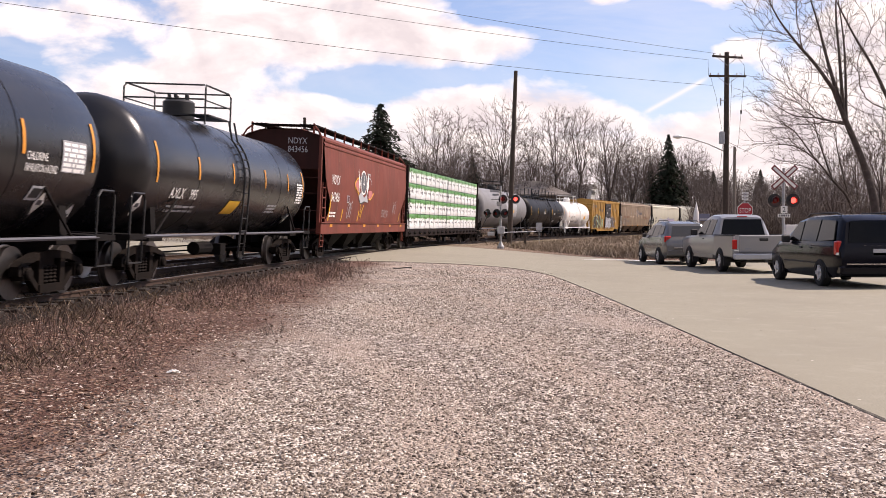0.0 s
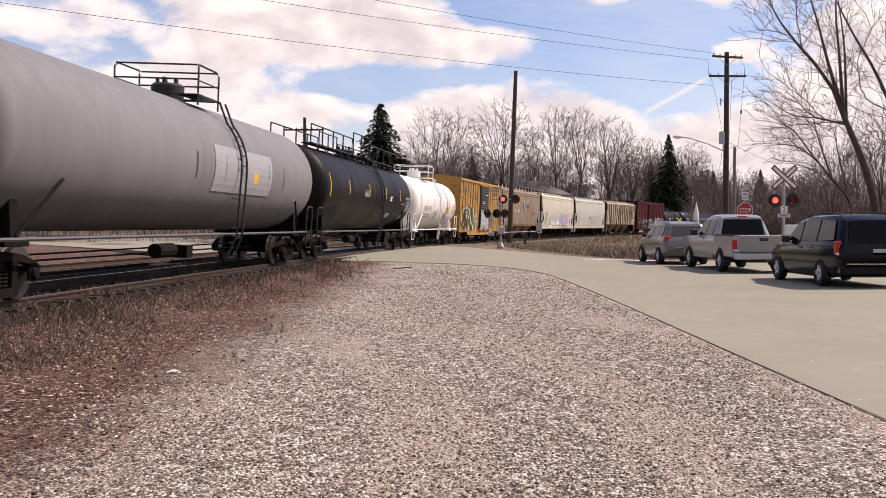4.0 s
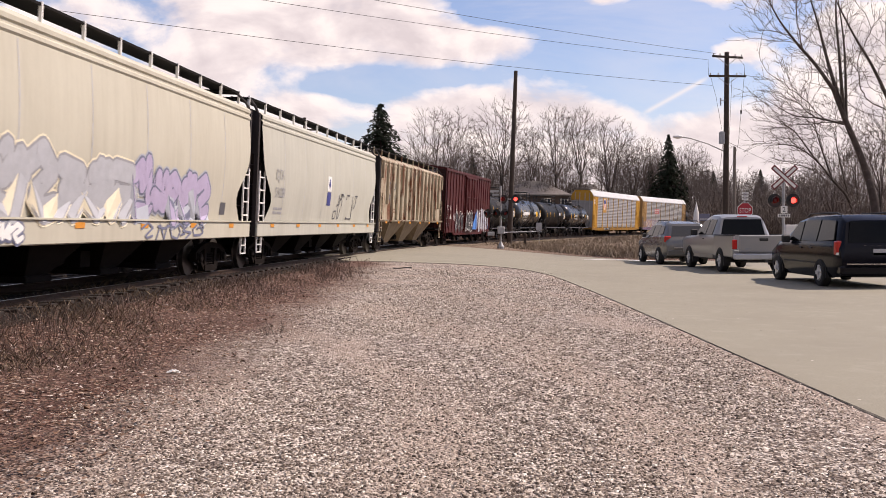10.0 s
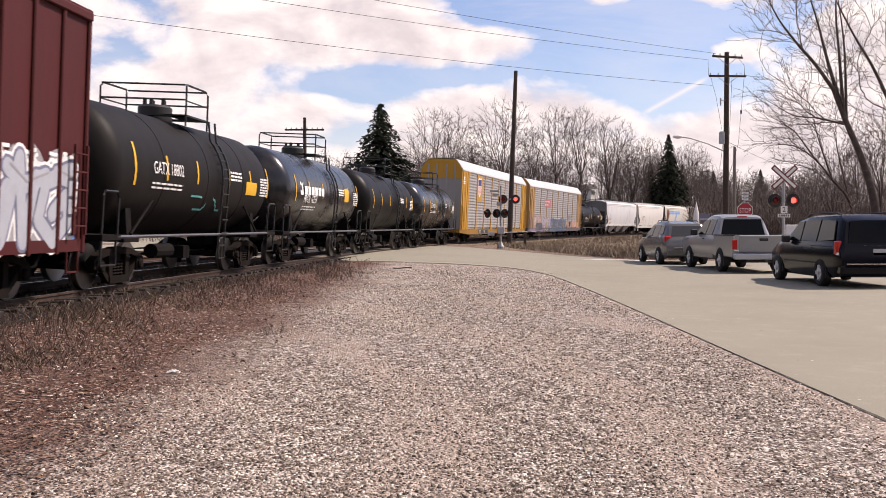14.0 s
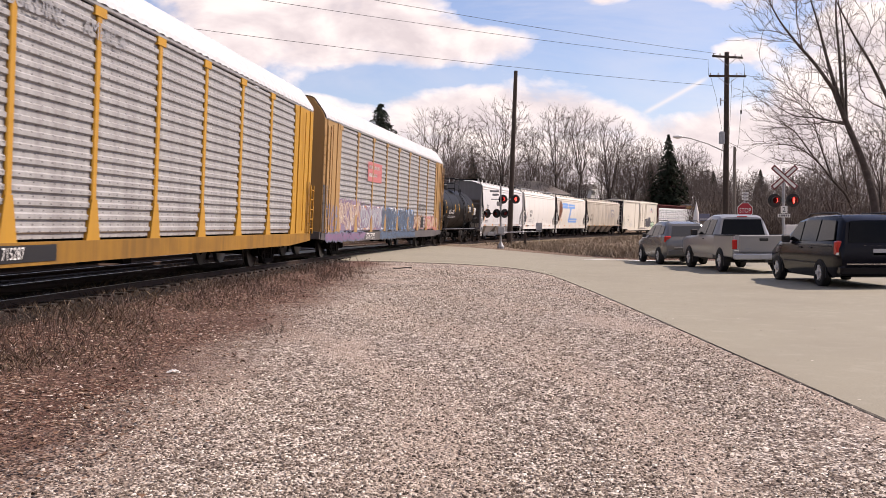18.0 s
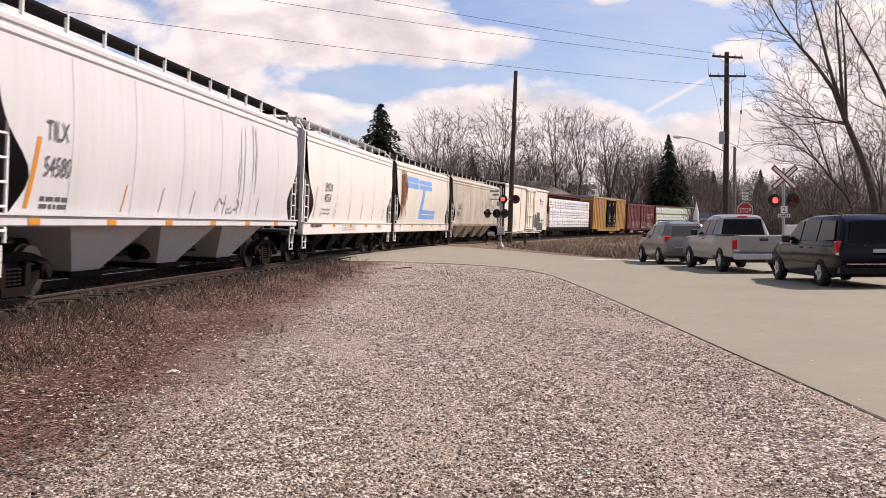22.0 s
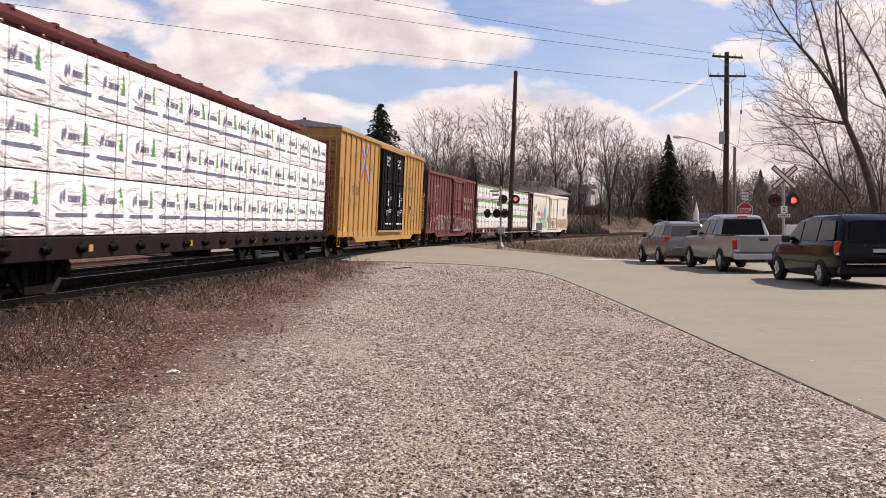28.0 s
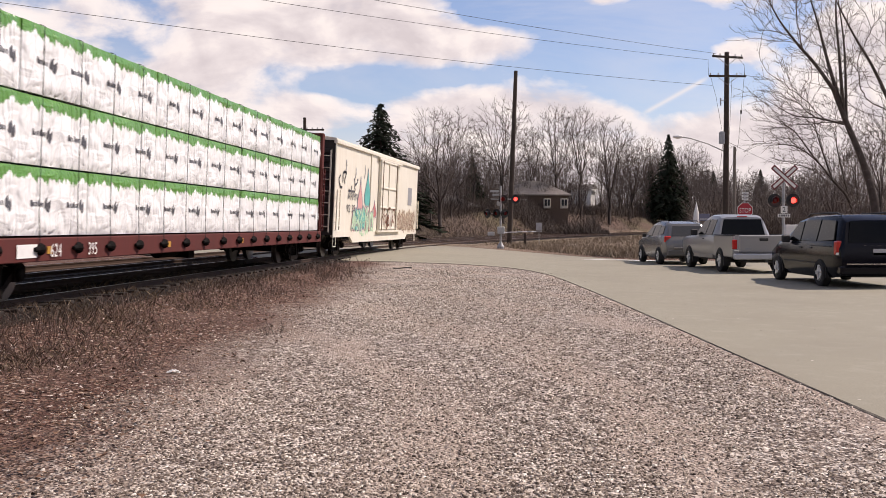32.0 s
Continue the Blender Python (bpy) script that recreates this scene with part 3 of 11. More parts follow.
# kind, body length, gap behind it; the first two cars run ahead of the red hopper
CARS = [
    ("tank_a", 13.60, 1.05), ("tank_b", 14.00, 1.45),
    ("hopper_red", 16.39, 1.13), ("lumber_green", 22.67, 0.92), ("tank_grey", 19.90, 1.09), ("tank_long", 18.02, 1.03), ("tank_white", 13.18, 0.95),
    ("box_yellow", 15.42, 0.97), ("hopper_tan", 17.84, 0.78), ("hopper_cream", 16.78, 0.73), ("hopper_pale", 16.68, 1.08), ("hopper_rib", 16.65, 1.13),
    ("box_red", 16.22, 1.01), ("tank_c", 11.10, 1.30), ("tank_d", 11.10, 1.45), ("tank_e", 11.10, 1.55), ("tank_f", 11.15, 1.80),
    ("rack_yellow", 27.06, 1.54), ("rack_grey", 26.93, 0.60), ("tank_g", 11.70, 1.59), ("hopper_grey", 17.59, 0.88), ("hopper_white", 15.41, 0.85),
    ("hopper_blue", 15.42, 0.94), ("hopper_streak", 18.68, 2.10), ("box_white", 20.27, 1.00), ("lumber_white", 22.26, 1.30), ("box_amber", 18.50, 1.31),
    ("box_maroon", 15.93, 1.22), ("lumber_green2", 22.91, 1.50), ("reefer_white", 17.68, 1.30),
]
CAR_MID = []
_s = S_FIRST - sum(a + b for _, a, b in CARS[:2])
for _, _l, _g in CARS:
    CAR_MID.append(_s + _l / 2)
    _s += _l + _g


def car_pose(s_mid, half):
    """A car on its two trucks, which follow the rails; x points ahead, y to the camera's side."""
    a, b = track(s_mid - half), track(s_mid + half)
    fx = (a - b).normalized()
    fy = Vector((0, 0, 1)).cross(fx)
    m = Matrix((fx, fy, Vector((0, 0, 1)))).transposed().to_4x4()
    m.translation = (a + b) / 2 + Vector((0, 0, RAIL_MID))
    return m @ Matrix.Rotation(radians(-BANK), 4, "X")

# ------------------------------------------------------------ car parts that repeat
C = {k: plain("marking_" + k, v, 0.55, 0, 0.12, 5) for k, v in {
    "white": (0.80, 0.79, 0.76), "black": (0.018, 0.018, 0.02), "yellow": (0.72, 0.40, 0.025), "orange": (0.62, 0.25, 0.03), "grey": (0.30, 0.30, 0.31),
    "darkgrey": (0.09, 0.09, 0.10), "blue": (0.05, 0.20, 0.55), "skyblue": (0.17, 0.36, 0.72), "navy": (0.04, 0.05, 0.20), "red": (0.55, 0.05, 0.04),
    "pink": (0.62, 0.32, 0.30), "lilac": (0.42, 0.36, 0.50), "green": (0.10, 0.30, 0.10), "teal": (0.10, 0.42, 0.38), "cream": (0.75, 0.68, 0.50),
    "brown": (0.16, 0.06, 0.03), "mint": (0.45, 0.62, 0.42), "silver": (0.42, 0.43, 0.45), "rose": (0.50, 0.16, 0.16), "slate": (0.16, 0.17, 0.24), "maroon": (0.09, 0.02, 0.025), "amber": (0.50, 0.265, 0.040), "steelblue": (0.075, 0.12, 0.19), "dustblue": (0.17, 0.22, 0.30), "mauve": (0.26, 0.20, 0.29), "haze": (0.38, 0.40, 0.44), "plum": (0.22, 0.13, 0.22), "rust": (0.24, 0.090, 0.040), "faded": (0.50, 0.38, 0.29)}.items()}


def mesh_of(name, pairs, smooth=None):
    """One mesh out of several solids, each with its material."""
    g, idx = Geo(), []
    for i, (q, _) in enumerate(pairs):
        g.add(q.v, q.f)
        idx += [i] * len(q.f)
    me = g.mesh(name, None, smooth)
    for _, mt in pairs:
        me.materials.append(mt)
    me.polygons.foreach_set("material_index", idx)
    return me


TEXT_CACHE = {}


def text_geo(s, height):
    """Letters of the built-in font as flat shapes: u to the right, v up."""
    key = s
    if key not in TEXT_CACHE:
        cu = bpy.data.curves.new("letters", "FONT")
        cu.body, cu.size, cu.resolution_u = s, 1.0, 3
        ob = new("letters", cu)
        me = bpy.data.meshes.new_from_object(ob)
        TEXT_CACHE[key] = ([tuple(v.co) for v in me.vertices], [tuple(p.vertices) for p in me.polygons])
        bpy.data.objects.remove(ob)
        bpy.data.curves.remove(cu)
        bpy.data.meshes.remove(me)
    v, f = TEXT_CACHE[key]
    k = height / 0.72
    return [(a * k, b * k) for a, b, _ in v], list(f)


class Decals:
    """Flat marks laid on a car's side; side(x, z) gives the surface's y."""
    def __init__(self, car, side, half):
        self.car, self.side, self.half, self.layer = car, side, half, 0

    def lay(self, uv, fs, material, name, label, lift=0.0):
        g = Geo()
        g.v = [(self.half - q[0], self.side(self.half - q[0], q[1]) + 0.008 + lift + (q[2] if len(q) > 2 else 0.0), q[1]) for q in uv]
        g.f = fs
        return part(name, g, C[material], self.car, label)

    def text(self, s, u, z, h, material, name="lettering", label="", squeeze=0.8):
        v, f = text_geo(s, h)
        v = [(u + a * squeeze, z + b) for a, b in v]
        # cut tall faces so that letters follow a curved side
        return self.lay(v, f, material, name, label or "painted reporting letters", 0.012)

    def bars(self, u, z, w, rows, material, h=0.05, gap=0.045, seed=1, name="stencil"):
        rnd, v, f = random.Random(seed), [], []
        for r in range(rows):
            a = u
            while a < u + w:
                b = min(u + w, a + rnd.uniform(0.08, 0.35))
                q = len(v)
                zz = z - r * (h + gap)
                v += [(a, zz), (b, zz), (b, zz + h), (a, zz + h)]
                f.append((q, q + 1, q + 2, q + 3))
                a = b + 0.05
        return tagged(self.lay(v, f, material, name, "small stencilled lines of data"), kind="stuff")

    def quad(self, u0, u1, z0, z1, material, name, label="", slant=0.0, lift=0.0):
        n = 6
        v = [(u0 + (u1 - u0) * i + slant * k / n, z0 + (z1 - z0) * k / n) for k in range(n + 1) for i in (0, 1)]
        return self.lay(v, [(2 * k, 2 * k + 1, 2 * k + 3, 2 * k + 2) for k in range(n)], material, name, label, lift)

    def poly(self, pts, material, name, label="", lift=0.0):
        return self.lay(pts, [tuple(range(len(pts)))], material, name, label, lift)

    def stroke(self, paths, w, material, name, label="", lift=0.0):
        """Ribbons of paint along lines."""
        v, f = [], []
        for path in paths:
            o = len(v)
            for i, p in enumerate(path):
                a, b = path[max(0, i - 1)], path[min(len(path) - 1, i + 1)]
                d = Vector((b[0] - a[0], b[1] - a[1]))
                d = d.normalized() if d.length > 1e-6 else Vector((1, 0))
                v += [(p[0] - d.y * w / 2, p[1] + d.x * w / 2), (p[0] + d.y * w / 2, p[1] - d.x * w / 2)]
            f += [(o + 2 * i, o + 2 * i + 1, o + 2 * i + 3, o + 2 * i + 2) for i in range(len(path) - 1)]
        return self.lay(v, f, material, name, label, lift)

    # abstract knots of spray, no alphabet: zigzags, hooks, loops and arrows
    GLYPHS = (
        (((0.0, 0.1), (0.25, 1.0), (0.40, 0.25), (0.70, 0.95), (0.75, 0.3), (1.1, 0.6)), ((0.1, 0.5), (0.9, 0.15))),
        (((0.9, 0.95), (0.2, 0.8), (0.0, 0.35), (0.4, 0.0), (0.9, 0.2), (0.7, 0.6), (0.35, 0.5)), ((0.5, 1.0), (1.0, 0.75), (0.95, 0.4))),
        (((0.0, 0.75), (0.5, 1.0), (0.95, 0.7), (0.3, 0.35), (0.6, 0.0), (1.1, 0.1)),),
        (((0.1, 0.0), (0.0, 0.7), (0.35, 1.0), (0.55, 0.5), (0.85, 1.0), (1.0, 0.25)), ((0.3, 0.05), (0.8, 0.0))),
        (((0.05, 0.95), (0.75, 0.85), (0.2, 0.45), (0.95, 0.4), (0.5, 0.0)), ((0.0, 0.1), (0.3, 0.3))),
        (((0.5, 1.0), (0.1, 0.7), (0.2, 0.2), (0.7, 0.0), (1.0, 0.45), (0.75, 0.8), (0.4, 0.6)), ((0.9, 0.9), (1.15, 0.65))),
        (((0.0, 0.0), (0.3, 0.9), (0.6, 0.1), (0.9, 0.9)), ((0.1, 0.9), (0.5, 0.65), (1.1, 0.85))))

    def letters(self, u0, u1, z0, z1, count, fat, layers, seed, label, jitter=0.10):
        """Sprayed letters of broad round strokes; layers are (extra width, material, name, lift), the widest first."""
        rnd = random.Random(seed)
        w, paths, last = (u1 - u0) / count, [], -1
        for i in range(count):
            k = rnd.randrange(len(self.GLYPHS))
            k = (k + 1) % len(self.GLYPHS) if k == last else k
            last = k
            glyph = self.GLYPHS[k]
            sl, top, low, wide = rnd.uniform(-0.10, 0.20) * w, z1 + rnd.uniform(-0.12, 0.08) * (z1 - z0), z0 + rnd.uniform(0.0, 0.12) * (z1 - z0), rnd.uniform(0.95, 1.25)
            for line in glyph:
                paths.append([(u0 + (i + 0.08 + 0.82 * wide * a + rnd.uniform(-jitter, jitter) * 0.6) * w + sl * b, low + (top - low) * min(1.06, max(-0.04, b + rnd.uniform(-jitter, jitter)))) for a, b in line])
        thick = w * fat
        for extra, material, name, lift in layers:
            v, f = [], []
            r = max(0.012, (thick + extra) / 2)
            for n, path in enumerate(paths):
                for k, ((ax, az), (bx, bz)) in enumerate(zip(path, path[1:])):
                    d = Vector((bx - ax, bz - az))
                    if d.length < 1e-4:
                        continue
                    d.normalize()
                    q, o, up = Vector((-d.y, d.x)), len(v), 0.0003 * ((n * 5 + k) % 9)
                    for e, (cx, cz) in ((1, (bx, bz)), (-1, (ax, az))):
                        for a in (-90, -45, 0, 45, 90):
                            t = radians(a) if e > 0 else radians(a + 180)
                            v.append((cx + (d.x * math.cos(t) + q.x * math.sin(t)) * r, cz + (d.y * math.cos(t) + q.y * math.sin(t)) * r, up))
                    f.append(tuple(range(o, o + 10)))
            tagged(self.lay(v, f, material, name, label if name == "graffiti_letters" or len(layers) == 1 else "", lift), kind="stuff")
        return paths, thick

    def graffiti(self, u0, u1, z0, z1, letters, fill, line, shine=None, back=None, seed=1, label="spray-painted letters", halo=None):
        """Tangled letters side by side: a cloud behind, outlines, fills and thin highlights."""
        rnd = random.Random(seed)
        if back:
            top = [(u0 - 0.15 + (u1 - u0 + 0.3) * i / 24, z1 + 0.06 + 0.12 * math.sin(i * 1.9) + rnd.uniform(-0.08, 0.1)) for i in range(25)]
            low = [(p[0], z0 - 0.03) for p in top]
            v = [q for a, b in zip(low, top) for q in (a, (a[0], (a[1] + b[1]) / 2), b)]
            f = [(3 * i + k, 3 * i + 3 + k, 3 * i + 4 + k, 3 * i + 1 + k) for i in range(24) for k in (0, 1)]
            self.lay(v, f, back, "graffiti_cloud", "sprayed colour cloud behind letters")
        w = (u1 - u0) / letters
        edge = min(0.10, w * 0.13)
        if fill:
            paths, thick = self.letters(u0, u1, z0, z1, letters, 0.24, ((edge * 2.0, halo or line, "graffiti_halo", 0.002), (edge, line, "graffiti_outline", 0.006), (0.0, fill, "graffiti_letters", 0.010)), seed, label, 0.13)
        else:
            paths, thick = self.letters(u0, u1, z0, z1, letters, 0.07, ((0.0, line, "graffiti_outline", 0.004),), seed, label, 0.13)
        if shine and fill:
            thin = [[(a + thick * 0.22, b + thick * 0.20) for a, b in q] for i, q in enumerate(paths) if i % 2 == 0]
            tagged(self.stroke(thin, thick * 0.16, shine, "graffiti_shine", "", 0.0165), kind="stuff")

    def bubbles(self, u0, u1, z0, z1, letters, fill, line, shine=None, seed=1, label="spray-painted bubble letters"):
        """Swollen rounded letters side by side, with outlines and highlights."""
        w = (u1 - u0) / letters
        edge = min(0.09, w * 0.12)
        if fill:
            self.letters(u0, u1, z0, z1, letters, 0.38, ((edge * 1.8, shine or line, "graffiti_halo", 0.002), (edge, line, "graffiti_outline", 0.006), (0.0, fill, "graffiti_letters", 0.010)), seed, label, 0.05)
        else:
            self.letters(u0, u1, z0, z1, letters, 0.40, ((edge, line, "graffiti_outline", 0.001),), seed, label, 0.05)

    def scrawl(self, u0, u1, z0, z1, material, seed=1, w=0.045):
        rnd = random.Random(seed)
        paths = []
        for i in range(max(2, int((u1 - u0) / 0.35))):
            a = u0 + (u1 - u0) * (i + 0.2) / max(2, int((u1 - u0) / 0.35))
            zz, p, d = rnd.uniform(z0, z1), [], rnd.uniform(0, 6.28)
            x = a
            for k in range(14):
                p.append((x, min(z1, max(z0, zz))))
                d += rnd.uniform(-0.9, 1.2)
                x += 0.085 * math.cos(d)
                zz += 0.15 * (z1 - z0) * math.sin(d)
            paths.append(p)
        tagged(self.stroke(paths, w, material, "graffiti_scrawl", "thin sprayed scrawl", 0.004), kind="stuff")


# a freight truck, origin on the rails' level between its wheels
WHEEL_R, AXLE = 0.44, 0.89


def side_frame_geo():
    g = Geo()
    outer = [(-1.12, 0.40), (-1.12, 0.56), (-0.98, 0.64), (-0.55, 0.76), (-0.2, 0.80), (0.2, 0.80), (0.55, 0.76), (0.98, 0.64), (1.12, 0.56), (1.12, 0.40)]
    # top chord
    g.prism(outer + [(0.98, 0.40), (0.94, 0.55), (0.55, 0.64), (0.2, 0.66), (-0.2, 0.66), (-0.55, 0.64), (-0.94, 0.55), (-0.98, 0.40)], -0.08, 0.08, "y")
    for s in (-1, 1):
        g.prism([(s * 0.30, 0.66), (s * 0.46, 0.66), (s * 0.44, 0.24), (s * 0.28, 0.24)], -0.07, 0.07, "y")
        g.prism([(s * 0.98, 0.54), (s * 0.86, 0.58), (s * 0.34, 0.16), (s * 0.42, 0.10)], -0.06, 0.06, "y")
        g.box(s * AXLE - 0.13, s * AXLE + 0.13, -0.10, 0.10, 0.33, 0.56)
        g.lathe([(-0.02, 0.105), (0.06, 0.105), (0.085, 0.08), (0.085, 0.0)], (s * AXLE, 0.08, 0.44), "y", 12)
    g.box(-0.44, 0.44, -0.09, 0.09, 0.10, 0.24)
    return g


def wheelset_mesh():
    w, t = Geo(), Geo()
    for s in (-1, 1):
        prof = [(-0.07, 0.0), (-0.07, 0.14), (-0.04, 0.17), (-0.02, 0.34), (-0.05, WHEEL_R - 0.055), (0.065, WHEEL_R - 0.055), (0.02, 0.34), (0.02, 0.17), (0.06, 0.14), (0.06, 0.0)]
        w.lathe([(a * s, r) for a, r in prof], (0, s * 0.76, 0), "y", 24)
        t.lathe([(a * s, r) for a, r in [(-0.05, WHEEL_R - 0.056), (-0.078, WHEEL_R + 0.02), (-0.055, WHEEL_R + 0.024), (-0.045, WHEEL_R), (0.065, WHEEL_R - 0.004), (0.066, WHEEL_R - 0.056)]], (0, s * 0.76, 0), "y", 28)
        for k in range(3):
            a = k * 2.1 + s
            w.cbox((math.cos(a) * 0.27, s * 0.785, math.sin(a) * 0.27), (0.07, 0.03, 0.07))
    w.lathe([(-1.05, 0.07), (-0.86, 0.08), (-0.7, 0.09), (0, 0.08), (0.7, 0.09), (0.86, 0.08), (1.05, 0.07)], (0, 0, 0), "y", 10)
    return mesh_of("wheelset", [(w, M["wheel"]), (t, M["tread"])], 35)


def spring_geo():
    g = Geo()
    for dx in (-0.15, 0.0, 0.15):
        prof = []
        for k in range(11):
            z = 0.25 + 0.30 * k / 10
            prof += [(z, 0.072 if k % 2 else 0.052)]
        g.lathe(prof, (dx, 0, 0), "z", 10)
    return g


def bolster_geo():
    g = Geo().box(-0.2, 0.2, -1.0, 1.0, 0.50, 0.70)
    g.lathe([(0.70, 0.24), (0.78, 0.24), (0.78, 0.0)], (0, 0, 0), "z", 14)
    for s in (-1, 1):
        g.tube([(s * 0.42, -0.8, 0.42), (s * 0.42, 0.8, 0.42)], 0.05, 6)
        for e in (-1, 1):
            g.cbox((s * (AXLE - 0.49), e * 0.76, 0.44), (0.07, 0.10, 0.30))
    return g


TRUCK = {"bolster": bolster_geo().mesh("truck", M["truck"]), "frame": side_frame_geo().mesh("side_frame", M["truck"]), "spring": spring_geo().mesh("spring_group", M["truck"], 40), "wheel": wheelset_mesh()}
TRAIN, WHEELS = [], []


def add_truck(car, x, s_mid):
    t = part("truck", TRUCK["bolster"], None, car, "cast steel freight truck with two wheelsets")
    t.location = (x, 0, 0)
    for e in (-1, 1):
        f = part("side_frame", TRUCK["frame"], None, t)
        f.location, f.rotation_euler = (0, e * 1.0, 0), (0, 0, 0 if e > 0 else math.pi)
        sp = tagged(part("spring_group", TRUCK["spring"], None, t), kind="stuff")
        sp.location = (0, e * 1.0, -0.005)
    for e in (-1, 1):
        w = part("wheelset", TRUCK["wheel"], None, t)
        w.location = (e * AXLE, 0, WHEEL_R)
        WHEELS.append((w, e * AXLE, s_mid - x - e * AXLE))


def coupler_geo(L, reach, end):
    """Draft sill, shank and knuckle at one end, with an air hose."""
    g = Geo()
    for s in (end,):
        g.box(s * (L / 2 - 1.0), s * (L / 2 + 0.05), -0.2, 0.2, 0.68, 0.98)
        g.box(s * (L / 2), s * (L / 2 + reach), -0.07, 0.07, 0.76, 0.90)
        g.bevel_box(min(s * (L / 2 + reach - 0.2), s * (L / 2 + reach + 0.10)), max(s * (L / 2 + reach - 0.2), s * (L / 2 + reach + 0.10)), -0.15, 0.15, 0.69, 0.97, 0.04)
        g.tube([(s * (L / 2), 0.35, 0.80), (s * (L / 2 + reach * 0.6), 0.33, 0.45), (s * (L / 2 + reach), 0.2, 0.38)], 0.03, 6)
    return g


def ladder_geo(x, y, z0, z1, n, w=0.42, r=0.02, stand=0.0):
    g = Geo()
    for s in (-1, 1):
        g.box(x + s * w / 2 - 0.025, x + s * w / 2 + 0.025, y - 0.03, y + 0.01, z0, z1)
    for i in range(n):
        z = z0 + (z1 - z0) * (i + 0.5) / n
        g.tube([(x - w / 2, y, z), (x + w / 2, y, z)], r, 5)
    return g


def gear_geo(L, half):
    """Brake rods, reservoir and pipes under the floor."""
    g = Geo()
    g.lathe([(-0.5, 0.0), (-0.5, 0.17), (0.5, 0.17), (0.5, 0.0)], (0.8, 0.55, 0.62), "x", 10)
    g.tube([(-half + 1.2, 0.3, 0.55), (half - 1.2, 0.25, 0.55)], 0.02, 5)
    g.tube([(-half + 1.2, -0.3, 0.62), (half - 1.2, -0.35, 0.6)], 0.02, 5)
    g.box(-0.6, -0.2, 0.3, 0.75, 0.42, 0.72)
    return g


def begin(kind, name, label, category, L, s, half, sill=True, reach=None):
    car = thing(name, label, category, "cars of the freight train")
    add_truck(car, half, s)
    add_truck(car, -half, s)
    TRAIN.append((car, s, half))
    for e in (-1, 1):
        part("coupler", coupler_geo(L, reach if reach is not None else 0.5, e), M["steel_dark"], car, "black knuckle coupler with air hose")
    part("brake_gear", gear_geo(L, half), M["steel_dark"], car)
    if sill:
        part("centre_sill", Geo().box(-L / 2 + 0.4, L / 2 - 0.4, -0.3, 0.3, 0.62, 0.96), M["steel_dark"], car)
    return car

